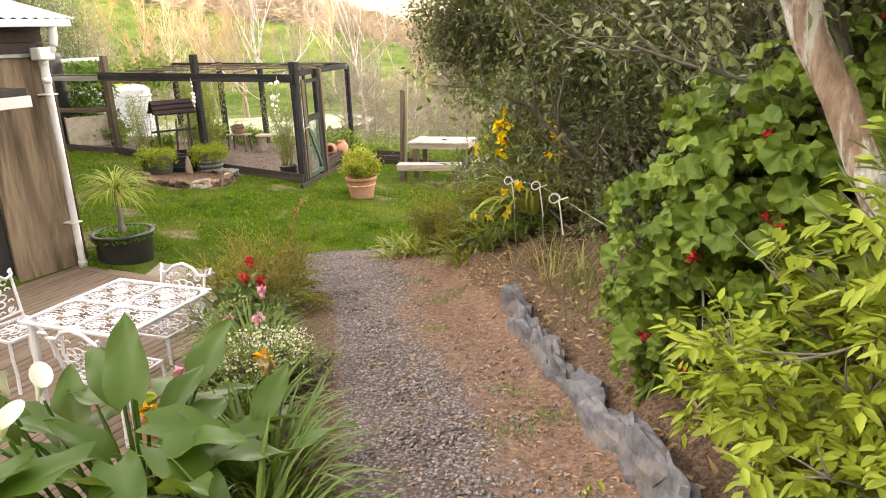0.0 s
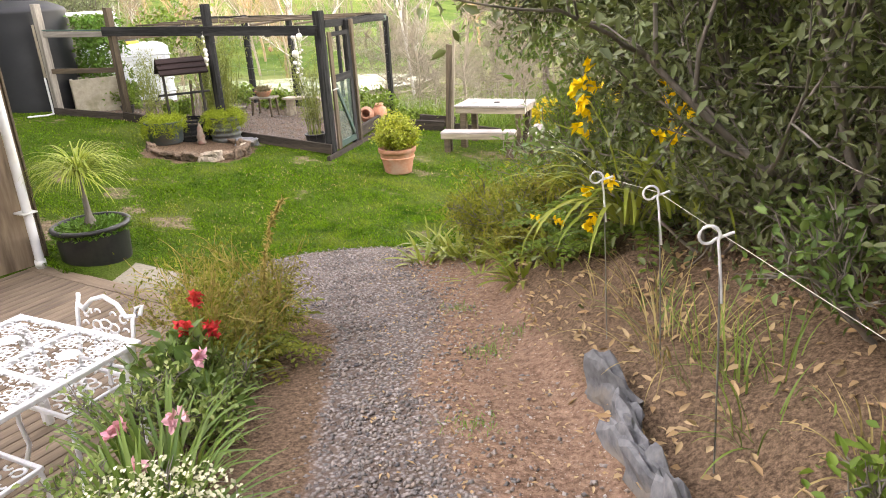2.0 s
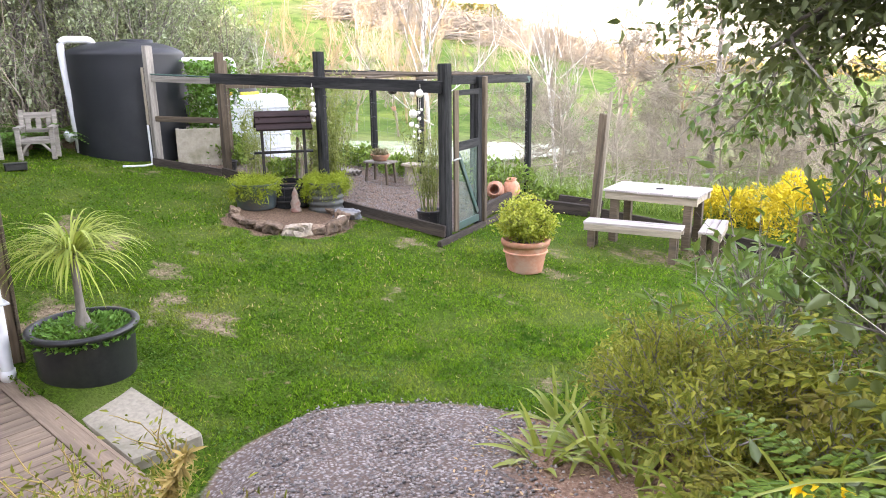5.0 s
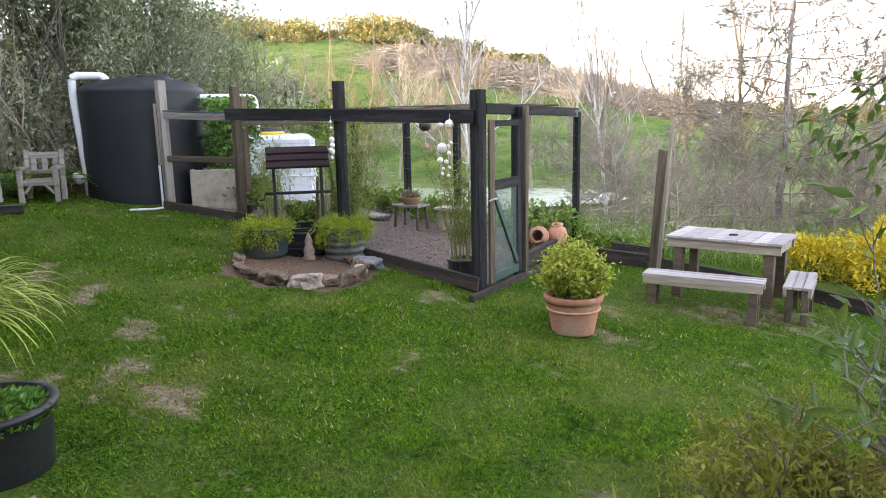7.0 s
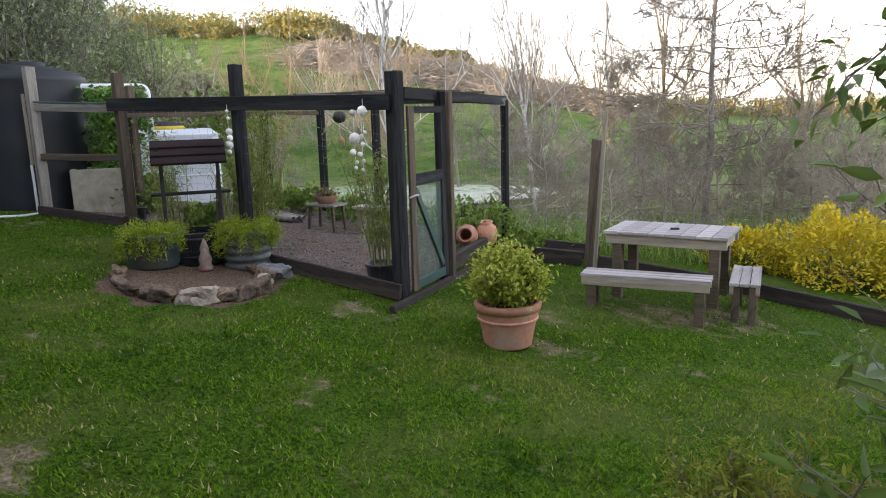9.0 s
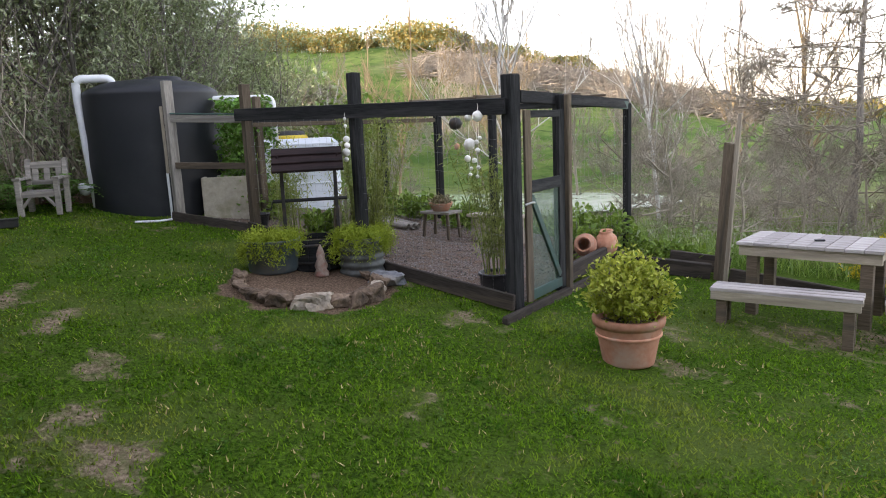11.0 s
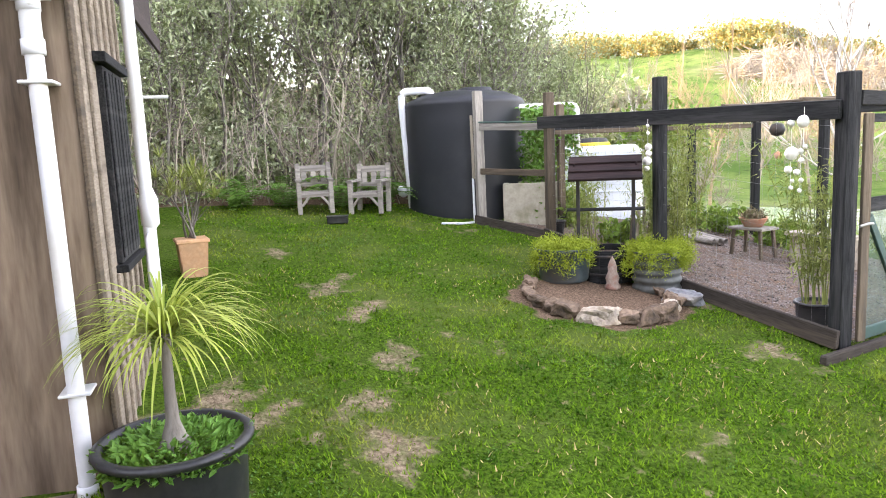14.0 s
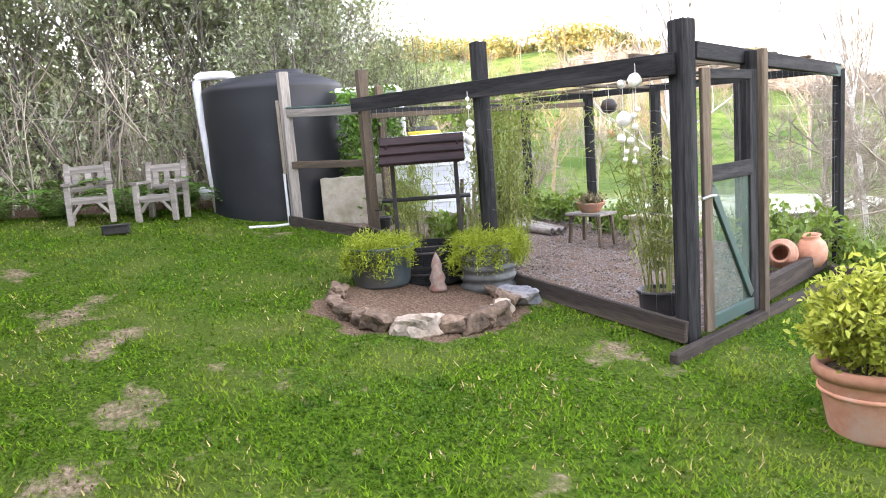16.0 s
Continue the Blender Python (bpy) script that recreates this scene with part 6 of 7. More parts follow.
for x, y, H, sd in ((-0.05, 5.75, 0.3, 63), (0.35, 5.15, 0.33, 64), (-0.45, 6.3, 0.25, 65), (0.65, 5.05, 0.3, 66)):
    shrub("variegated_shrub", x, y, "low cream and green variegated shrub beside the path", H, 8, LEAF_VARIEG, 1500, 0.035, 0.018, sd, 0.6, open_=0.9, r0=0.006, jitter=0.03)
cs = shrub("cream_flowered_shrub", 0.62, 5.2, "low shrub covered in tiny cream flowers beside the path", 0.3, 10, LEAF_STRAP, 900, 0.03, 0.014, 67, 0.6, open_=0.9, r0=0.005, jitter=0.03)
a_ = rng.random(900) * 6.283
r_ = 0.3 * np.sqrt(rng.random(900))
put("flower_cover", leaf_mesh(np.stack([r_ * np.cos(a_), r_ * np.sin(a_), 0.24 + 0.1 * rng.random(900) - 0.5 * r_ ** 2], -1), rng.normal(size=(900, 3)) + [0, 0, 0.6], 0.017, 0.014), foliage("cream_petal", (0.55, 0.55, 0.36), (0.75, 0.74, 0.58), (0.62, 0.6, 0.42), 0.6, 0.2), cs, "tiny cream flowers")
fw = thing("bed_flowers", pose(0, 0, 0), "scattered pink and orange blooms in the bed by the deck", "flowers")
for k, (x, y, h, mt) in enumerate(((0.15, 5.7, 0.26, PINK), (0.05, 5.5, 0.3, PINK), (0.25, 5.45, 0.22, PINK), (-0.15, 6.1, 0.36, PINK), (0.3, 4.45, 0.6, ORANGE), (1.05, 4.75, 0.4, ORANGE), (0.9, 4.35, 0.42, PINK), (0.45, 4.5, 0.5, ORANGE), (1.15, 4.65, 0.42, LEAF_STRAW), (-0.75, 6.35, 0.3, RED))):
    z = gz(x, y)
    put("stem", curl([(x, y, z), (x, y, z + h)], 0.004), LEAF_STRAP, fw)
    dots(fw, "bloom", np.array([(x, y, z + h)]) + rng.normal(size=(4, 3)) * 0.015, 0.045, mt, 7, 80 + k)
t = pot("tall_clay_pot", pose(-0.28, 5.05, 0.1), 0.1, 0.42, TERRACOTTA, "tall narrow terracotta pot with a glazed top by the bed", rim=0.02, taper=0.55)
put("glazed_cup", lathe([(0, 0.42), (0.06, 0.42), (0.07, 0.5), (0.075, 0.51), (0.06, 0.5)], 20), LEAF_LIME, t, "lime-green glazed cup")

# geranium-like climber with round leaves
def round_leaf(seed):
    r = np.random.default_rng(seed)
    n_ = 22
    V, T = [(0, 0, 0)], []
    for ring, f in ((0, 0.5), (1, 1.0)):
        for i in range(n_):
            a = 6.283 * i / n_ + 0.15
            rad = 0.05 * f * (1 + 0.1 * math.cos(5 * a)) * (1 - 0.45 * math.exp(-((a - 6.283 * 0.5) / 0.35) ** 2))
            V.append((rad * math.cos(a) + 0.02, rad * math.sin(a), 0.012 * f * math.sin(5 * a + seed) + 0.02 * f))
    T = [(0, 1 + i, 1 + (i + 1) % n_) for i in range(n_)]
    Q = [(1 + i, 1 + n_ + i, 1 + n_ + (i + 1) % n_, 1 + (i + 1) % n_) for i in range(n_)]
    return np.array(V), np.array(Q), np.array(T)


def round_leaves(P, N, S, seed):
    V0, Q0, T0 = round_leaf(seed)
    n = len(P)
    N = unit(N)
    A = unit(np.cross(N, unit(rng.normal(size=(n, 3)))))
    B = np.cross(N, A)
    V = P[:, None] + S[:, None, None] * (V0[None, :, 0:1] * A[:, None] + V0[None, :, 1:2] * B[:, None] + V0[None, :, 2:3] * N[:, None])
    k = np.arange(n)[:, None, None] * len(V0)
    return npmesh("round_leaves", V.reshape(-1, 3), (Q0[None] + k).reshape(-1, 4), (T0[None] + k).reshape(-1, 3), smooth=True)


def geranium(x, y, z, R, H, n, seed, S=(0.6, 1.25)):
    r = np.random.default_rng(seed)
    n = int(n * 1.05)
    t = thing("climbing_geranium", pose(x, y, z), "rambling red-flowered geranium with round fresh green leaves", "shrub", "geraniums")
    d = unit(r.normal(size=(n, 3)))
    q = r.uniform(0.35, 1.08, n)[:, None]
    P = d * q * np.array([R, R, H]) * (1 + 0.25 * np.sin(d[:, :1] * 5 + d[:, 2:] * 4))
    put("leaves", round_leaves(P, d + r.normal(size=(n, 3)) * 0.45 + [-0.2, -0.5, 0.5], r.uniform(*S, n), seed), LEAF_GERAN, t)
    lines = []
    for k in range(26):
        e = P[r.integers(0, n)] * 0.9
        lines.append((np.array([(r.normal() * 0.1, r.normal() * 0.1, -H), e * 0.4 + [0, 0, -H * 0.3], e]), np.array([0.012, 0.009, 0.004])))
    put("stems", tube_mesh(lines, 5), LEAF_STRAP, t)
    c_ = np.where((P[:, 1] < 0) & (P[:, 0] < 0.3 * R))[0]
    f = P[r.choice(c_, 6)] * 1.1 + [0, -0.03, 0.02]
    for i in range(len(f)):
        dots(t, "red_bloom", f[i] + r.normal(size=(4, 3)) * 0.012, 0.026, RED, 6, seed * 10 + i)
    return t


geranium(3.1, 5.27, 1.95, 0.42, 0.5, 760, 5)
geranium(3.42, 5.1, 2.2, 0.42, 0.48, 620, 6)
geranium(2.92, 5.42, 1.5, 0.3, 0.38, 320, 7)
geranium(3.8, 5.0, 1.95, 0.45, 0.5, 460, 8)
geranium(3.5, 5.65, 2.55, 0.45, 0.42, 420, 9)

# lime-green shrub at the near bank
for x, y, H, n, sd in ((3.62, 4.42, 0.5, 4200, 71), (3.85, 4.2, 0.55, 4000, 72), (3.42, 4.66, 0.42, 2800, 73), (4.05, 4.4, 0.72, 3800, 74), (3.7, 4.75, 0.62, 3200, 75)):
    shrub("lime_shrub", x, y, "lime-green shrub with pointed compound leaves on the bank", H, 9, LEAF_LIME, n // 6, 0.085, 0.024, sd, 0.5, (0.0, -0.05), open_=0.55, r0=0.01, jitter=0.03, droop=0.1, compound=True)
shrub("lime_shrub", 2.93, 4.5, "small lime-green seedling by the edging stones", 0.14, 4, LEAF_LIME, 60, 0.045, 0.02, 76, 0.5, r0=0.006)
shrub("lime_shrub", 2.75, 4.2, "small yellow-green seedling beside the path", 0.1, 3, LEAF_LIME, 26, 0.04, 0.015, 77, 0.5, r0=0.006)
wf = thing("fallen_petals", pose(0, 0, 0), "white petals and dry leaves lying on the bark mulch", "leaf litter", kind="stuff")
n = 1700
s_, u_ = rng.uniform(1.0, 8.5, n), rng.uniform(1.2, 2.6, n)
x, y = on_path(s_, u_)
put("dry_leaves", leaf_mesh(np.stack([x, y, height(x, y) + 0.03], -1), rng.normal(size=(n, 3)) * [1, 1, 0.25], rng.uniform(0.03, 0.09, n), 0.025), LEAF_DRY, wf)
n = 1000
s_, u_ = rng.uniform(0.3, 8.5, n), rng.uniform(0.2, 1.3, n)
x, y = on_path(s_, u_)
put("small_leaves", leaf_mesh(np.stack([x, y, height(x, y) + 0.008], -1), rng.normal(size=(n, 3)) * [1, 1, 0.1], rng.uniform(0.015, 0.05, n), 0.014), LEAF_DRY, wf)

# low growth on the bank
for k, (s_, u_, H, mt, n) in enumerate(((3.4, 2.2, 0.55, LEAF_OLIVE, 1500), (4.1, 2.3, 0.6, LEAF_OLIVE, 1700), (4.8, 2.2, 0.55, LEAF_BROAD, 700), (5.3, 2.35, 0.6, LEAF_OLIVE, 1700), (4.5, 2.75, 0.8, LEAF_OLIVE, 2000), (5.8, 2.2, 0.5, LEAF_GERAN, 800), (3.7, 2.8, 0.7, LEAF_OLIVE, 1800), (5.6, 1.75, 0.22, LEAF_GERAN, 300), (2.7, 2.3, 0.5, LEAF_BROAD, 600), (6.0, 1.65, 0.2, LEAF_FERN, 400))):
    x, y = on_path(s_, u_)
    shrub("bank_shrub", x, y, "low leafy evergreen growth covering the bank", H, 9, mt, int(n * 1.5), 0.055, 0.026, 600 + k, 0.6, open_=0.9, r0=0.012, jitter=0.05)
for k in range(9):
    s_, u_ = 3.2 + 0.36 * k, 1.6 + 0.25 * ((k * 0.618) % 1)
    x, y = on_path(s_, u_)
    strap_clump("grass_tuft", at(x, y), "tuft of long thin grass on the bank", "grass", 15, 0.3, 0.011, LEAF_STRAP if k % 3 else LEAF_STRAW, 640 + k, (0.5, 1.5), (0.4, 1.6), 0.1, "grass tufts")

# leaning pale trunk close to the path
lt = thing("leaning_tree", pose(0, 0, 0), "leaning tree trunk with pale peeling pinkish bark", "tree")
P = np.array([(4.35, 4.1, 1.05), (3.98, 4.3, 1.72), (3.6, 4.48, 2.14), (3.46, 4.56, 2.39), (3.38, 4.59, 2.58), (3.3, 4.6, 2.74), (3.25, 4.6, 2.89), (3.22, 4.6, 3.02), (3.15, 4.7, 3.6), (3.25, 4.9, 4.6)])
put("trunk", tube_mesh([(P + rng.normal(size=P.shape) * 0.006, np.array([0.062, 0.054, 0.047, 0.045, 0.047, 0.048, 0.051, 0.048, 0.044, 0.036]))], 16), PINK_BARK, lt)
lm = grow(P[-1], (0.3, 0.4, 1), 1.2, 0.05, 3, 91, 0.5, 4, lift=0.4)
put("limbs", tube_mesh([(a, b) for a, b, c in lm], 6), PINK_BARK, lt)
p, d = tips(lm, 2, 5000, 0.12, rng)
put("crown", leaf_mesh(p, d, rng.uniform(0.05, 0.1, 5000), 0.03), LEAF_OLIVE, lt)
for a, b, r_ in (((3.0, 7.0, 1.6), (2.55, 7.2, 3.4), 0.05), ((3.1, 6.9, 1.6), (3.05, 7.1, 3.6), 0.06), ((3.05, 7.1, 2.8), (3.5, 7.0, 3.6), 0.03)):
    put("limb", tube_mesh([(np.array([a, tuple((np.array(a) + np.array(b)) / 2 + [0.05, 0.03, 0]), b]), np.array([r_, r_ * 0.85, r_ * 0.7]))], 8), PINK_BARK, lt)

# evergreen shrubs of the right bank, and the tree over the path
for x, y, H, n, sd, mt in ((2.2, 8.2, 1.5, 5200, 101, LEAF_OLIVE), (2.6, 7.4, 1.6, 5200, 102, LEAF_OLIVE), (1.75, 9.0, 1.2, 4600, 103, LEAF_OLIVE), (3.4, 6.7, 1.8, 5000, 104, LEAF_DARK), (3.9, 5.9, 1.9, 5200, 105, LEAF_BUSH),
                           (1.3, 10.3, 1.2, 4200, 106, LEAF_OLIVE), (4.5, 5.0, 2.2, 5600, 107, LEAF_BUSH), (3.1, 8.6, 2.2, 5600, 108, LEAF_DARK), (4.3, 7.6, 2.4, 5000, 109, LEAF_DARK), (5.5, 3.9, 1.8, 4600, 110, LEAF_BUSH)):
    shrub("evergreen_shrub", x, y, "dense grey-green evergreen shrub on the bank" if mt is LEAF_OLIVE else "dense dark evergreen shrub on the bank", H, 10, mt, int(n * 2.3), 0.047, 0.023, sd, 0.55, (-0.1, -0.1), open_=0.6, r0=0.025, jitter=0.08)
lm = grow((0, 0, -0.2), (-0.15, -0.05, 1), 2.1, 0.13, 4, 121, 0.85, 4, lift=0.05, ratio=0.72)
for hd, ln, sd in (((-1.0, 0.3, 0.26), 1.8, 127), ((-1.0, 0.0, 0.25), 1.6, 122), ((-0.7, 0.7, 0.3), 1.6, 124), ((0.3, -1, 0.6), 1.4, 125)):
    lm += [(a, b, c + 1) for a, b, c in grow((0, 0, 1.35), hd, ln, 0.07, 3, sd, 0.75, 4, lift=0.02, ratio=0.6)]
leafy("evergreen_tree", at(1.75, 9.75), "spreading evergreen tree with dark grey-green leaves over the bed", "tree", lm, LEAF_OLIVE, BARK, 78000, 0.05, 0.024, 0.1, 3, 12, 0.15)
lm = grow((0, 0, -0.2), (-0.1, -0.1, 1), 2.6, 0.14, 4, 131, 0.85, 4, lift=0.08, ratio=0.7)
big = leafy("evergreen_tree", at(3.6, 9.4), "tall evergreen tree behind the bank shrubs", "tree", lm, LEAF_DARK, BARK, 22000, 0.08, 0.036, 0.12, 3, 13, 0.1)

lm = grow((0.35, 10.75, 2.55), (-1.0, 0.05, -0.12), 1.05, 0.018, 2, 128, 0.5, 5, lift=-0.1, ratio=0.5)
t = thing("evergreen_bough", pose(0, 0, 0), "hanging bough with large dark glossy leaves over the bed", "tree")
put("limb", tube_mesh([(np.array([(1.7, 9.8, 2.2), (1.1, 10.3, 2.5), (0.35, 10.75, 2.55)]), np.array([0.04, 0.03, 0.018]))] + [(a, b) for a, b, c in lm], 6), BARK, t)
p, d = tips(lm, 1, 420, 0.05, rng)
put("leaves", leaf_mesh(p, d + [0, 0, -0.5], rng.uniform(0.05, 0.085, 420), 0.034), LEAF_BROAD, t)

# yellow bush beyond the table
for x, y, R, H, n, sd in ((-2.5, 19.5, 0.95, 0.95, 7500, 141), (-1.2, 19.9, 0.95, 1.0, 7500, 142), (-3.7, 19.2, 0.6, 0.55, 3500, 143)):
    r = np.random.default_rng(sd)
    t = thing("golden_bush", at(x, y), "rounded bright golden-leaved bush beyond the lawn", "shrub", "golden bushes")
    d = unit(r.normal(size=(n, 3)) + [0, 0, 0.4])
    lump = 1 + 0.16 * np.sin(d[:, :1] * 7 + sd) * np.sin(d[:, 1:2] * 6) + 0.1 * np.sin(d[:, 2:] * 11 + d[:, :1] * 9)
    P = d * (r.random((n, 1)) ** 0.18) * lump * [R, R, H]
    put("crown", leaf_mesh(P, d + r.normal(size=(n, 3)) * 0.6, r.uniform(0.05, 0.1, n), 0.04), LEAF_GOLD, t)
    lines = [(np.array([(0, 0, -0.1), P[k] * 0.5, P[k] * 0.95]), np.array([0.02, 0.01, 0.004])) for k in range(40)]
    put("stem_mass", tube_mesh(lines, 4), BARK, t)
for x, y, H, n, sd in ((-6.9, 16.6, 0.5, 1100, 151), (-6.6, 16.2, 0.4, 800, 152), (-6.0, 16.6, 0.3, 600, 153), (-5.5, 17.0, 0.25, 600, 154), (-10.5, 13.2, 0.35, 600, 155), (-10.9, 13.4, 0.5, 900, 156), (-9.8, 15.6, 0.35, 900, 157), (-8.9, 15.9, 0.3, 900, 158), (-10.6, 15.6, 0.3, 800, 159), (-9.2, 13.6, 0.3, 600, 160)):
    shrub("leafy_plant", x, y, "fresh green broad-leaved plant growing by the run", H, 7, LEAF_GERAN, n, 0.09, 0.06, sd, 0.6, open_=0.9, r0=0.008, jitter=0.04, category="plant")
cr = thing("creeper", pose(0, 0, 0), "green creeper climbing between tank and fence", "creeper")
n = 2600
P = np.stack([rng.uniform(-11.4, -10.5, n), rng.uniform(12.9, 13.6, n), 0.7 + 1.7 * rng.random(n) ** 0.8], -1)
P[:, 0] += 0.15 * np.sin(P[:, 2] * 4)
put("leaves", leaf_mesh(P, rng.normal(size=(n, 3)) + [0.5, -0.5, 0], rng.uniform(0.05, 0.1, n), 0.06), LEAF_WEED, cr)
n = 800
P = np.stack([rng.normal(-12.0, 0.4, n), rng.normal(15.9, 0.4, n), 1.98 + 0.2 * rng.normal(size=n)], -1)
put("top_leaves", leaf_mesh(P, rng.normal(size=(n, 3)), rng.uniform(0.08, 0.14, n), 0.08), LEAF_GERAN, cr)

def fern(x, y, seed, label, group, material=LEAF_WEED, fronds=16, step_=0.085):
    r = np.random.default_rng(seed)
    t = thing("fern", at(x, y), label, "fern", group)
    P, D, lines = [], [], []
    for k in range(fronds):
        a, ris, p = r.random() * 6.283, r.uniform(0.7, 1.3), np.zeros(3)
        row = []
        for i in range(16):
            row.append(p.copy())
            p = p + np.array([math.cos(a) * math.cos(ris), math.sin(a) * math.cos(ris), math.sin(ris)]) * step_ * 0.75
            ris -= 0.1
        row = np.array(row)
        lines.append((row, np.linspace(0.05, 0.018, 16) * step_))
        across = np.array([-math.sin(a), math.cos(a), 0])
        for i in range(1, 16):
            for q in (-1, 1):
                for f in (0.2, 0.5, 0.8, 1.1):
                    P.append(row[i] + across * q * step_ * 1.6 * f * (1 - i / 17))
                    D.append(across * q * 0.5 + [math.cos(a) * 0.6, math.sin(a) * 0.6, -0.1])
    put("stalks", tube_mesh(lines, 4), material, t)
    put("fronds", leaf_mesh(np.array(P), np.array(D), step_ * 0.75, step_ * 0.3), material, t)
    return t


for x, y, sd in ((-12.35, 9.3, 1), (-12.3, 10.2, 2), (-12.5, 10.9, 3), (-12.4, 8.6, 4)):
    fern(x, y, sd, "green fern fronds behind the armchairs", "ferns by the armchairs")
for x, y, sd, n_, st in ((0.35, 9.15, 11, 14, 0.055), (0.62, 8.85, 12, 16, 0.06), (0.05, 9.55, 13, 14, 0.05), (0.85, 9.3, 14, 18, 0.075), (0.95, 8.6, 15, 12, 0.05), (-0.35, 10.0, 16, 12, 0.045), (0.45, 9.75, 17, 16, 0.065), (1.25, 8.7, 18, 16, 0.07)):
    fern(x, y, sd, "yellow-green fern on the bank under the tree", "bank ferns", LEAF_FERN if sd % 3 else LEAF_GERAN, n_, st)
for x, y, sd, st in ((-0.72, 6.95, 21, 0.05), (-0.95, 7.05, 22, 0.045), (-0.5, 6.75, 23, 0.04)):
    fern(x, y, sd, "bright green fern at the deck's corner", "ferns by the deck", LEAF_ORCHID if sd == 21 else LEAF_FERN, 16, st)
pl = thing("dry_plume", at(-0.68, 7.0), "tall rusty seed plume rising from the ferns", "plant")
P = np.array([(0, 0, 0), (0.03, 0.0, 0.35), (0.08, 0.01, 0.62), (0.16, 0.02, 0.85), (0.27, 0.03, 1.0)])
put("stem", tube_mesh([(P, np.linspace(0.006, 0.002, 5))], 5), LEAF_RUSTY, pl)
k = rng.random(420)
q = np.stack([np.interp(k, np.linspace(0, 1, 5), P[:, i]) for i in range(3)], -1)
put("seed_leaves", leaf_mesh(q[k > 0.25], rng.normal(size=((k > 0.25).sum(), 3)) + [0.3, 0, 0.4], rng.uniform(0.02, 0.05, (k > 0.25).sum()), 0.012), LEAF_RUSTY, pl)


# ---- trees ----
def bush_tree(name, seed, H, leaf_mat, n, L, label, level=2):
    """Several slender stems from one root, fine grey twigs and small leaves."""
    r = np.random.default_rng(seed)
    lm = []
    for k in range(5):
        a = k * 2.4 + r.random()
        lm += grow((0.25 * math.cos(a), 0.25 * math.sin(a), -0.3), (0.3 * math.cos(a), 0.3 * math.sin(a), 1), H * r.uniform(0.4, 0.58), 0.045, 3, seed + k, 0.5, 4, lift=0.3, ratio=0.6)
    for k in range(5):
        a = k * 2.4 + 1.2
        lm += [(p, q, c + 1) for p, q, c in grow((0, 0, H * (0.05 + 0.09 * k)), (math.cos(a), math.sin(a), 0.7), H * 0.2, 0.02, 2, seed + 9 + k, 0.7, 4, lift=0.1)]
    return leafy(name, pose(0, 0, -60), label, "tree", lm, leaf_mat, STEM, n, L, L * 0.42, 0.17, level, seed, 0.05, "bush behind the lawn", sides=4)


variants = [bush_tree("bush_tree", 201, 7.0, LEAF_BUSH, 13000, 0.1, "dense grey-green evergreen tree, in the bush and as unseen added shade"), bush_tree("bush_tree", 221, 6.0, LEAF_BUSH, 11000, 0.09, "grey-green evergreen tree in the bush"),
            bush_tree("bush_tree", 241, 8.0, LEAF_BUSH, 13000, 0.1, "tall evergreen tree, in the bush and as unseen added shade"), bush_tree("bush_tree", 261, 5.0, LEAF_BUSH, 9000, 0.085, "low evergreen tree in the bush")]
spots = [(-14.6, 6.0, 1), (-14.8, 8.0, 2), (-14.4, 10.0, 0), (-14.8, 11.9, 2), (-14.6, 13.6, 0), (-15.6, 4.0, 2), (-16.8, 7.2, 0), (-16.9, 9.6, 2), (-17.0, 12.2, 0), (-17.2, 14.8, 1), (-13.6, 4.6, 3), (-13.5, 2.4, 1), (-15.2, 1.0, 2),
         (-19.5, 5.0, 0), (-19.8, 16.0, 1), (-13.4, 7.2, 3), (-13.5, 12.9, 3), (-12.9, 0.0, 2), (-15.3, 15.6, 3), (-20.5, 1.0, 2), (-17.5, -2.0, 2), (-13.0, -3.5, 0),
         # added out of view round house, path and bank, to darken the near lawn
         (-11.4, 4.0, 2), (-11.0, 1.8, 0), (-8.0, -2.5, 2), (-3.5, -3.5, 0), (1.5, -3.5, 2), (6.2, 8.2, 2), (6.8, 5.2, 0), (7.2, 2.0, 2), (6.2, -0.8, 0)]
used = set()
for x, y, v in spots:
    sc = random.uniform(0.85, 1.12)
    m = pose(x, y, gz(x, y), 0, 0, random.uniform(0, 360))
    if v not in used:
        used.add(v)
        variants[v].matrix_world = m
    else:
        variants[v].scale = (1, 1, 1)
        c = copy_thing(variants[v], m)
        c.scale = (sc, sc, sc)


def bare_tree(name, seed, H, mat_trunk, label, levels=4, spread=0.5, lift=0.3, kids=4, r0=0.09, start=1.0):
    lm = grow((0, 0, -0.3), (0.02, 0.02, 1), H * 0.62, r0, levels, seed, spread, kids, lift=lift, ratio=0.55, wander=0.07, pts=6)
    lm += [l for k in range(5) for l in grow((0, 0, H * (0.16 + 0.07 * k)), (math.cos(k * 2.4), math.sin(k * 2.4), 0.75), H * 0.28, r0 * 0.35, levels - 1, seed + 7 + k, spread, kids, lift=lift, ratio=0.55, pts=5)]
    t = thing(name, pose(0, 0, -60), label, "tree", "bare trees")
    put("trunk", tube_mesh([(a, b) for a, b, c in lm if c < 2], 6), mat_trunk, t)
    put("twig_mass", tube_mesh([(a, np.maximum(b, 0.004)) for a, b, c in lm if c >= 2], 3), TWIG if mat_trunk is not WILLOW else WILLOW, t)
    return t


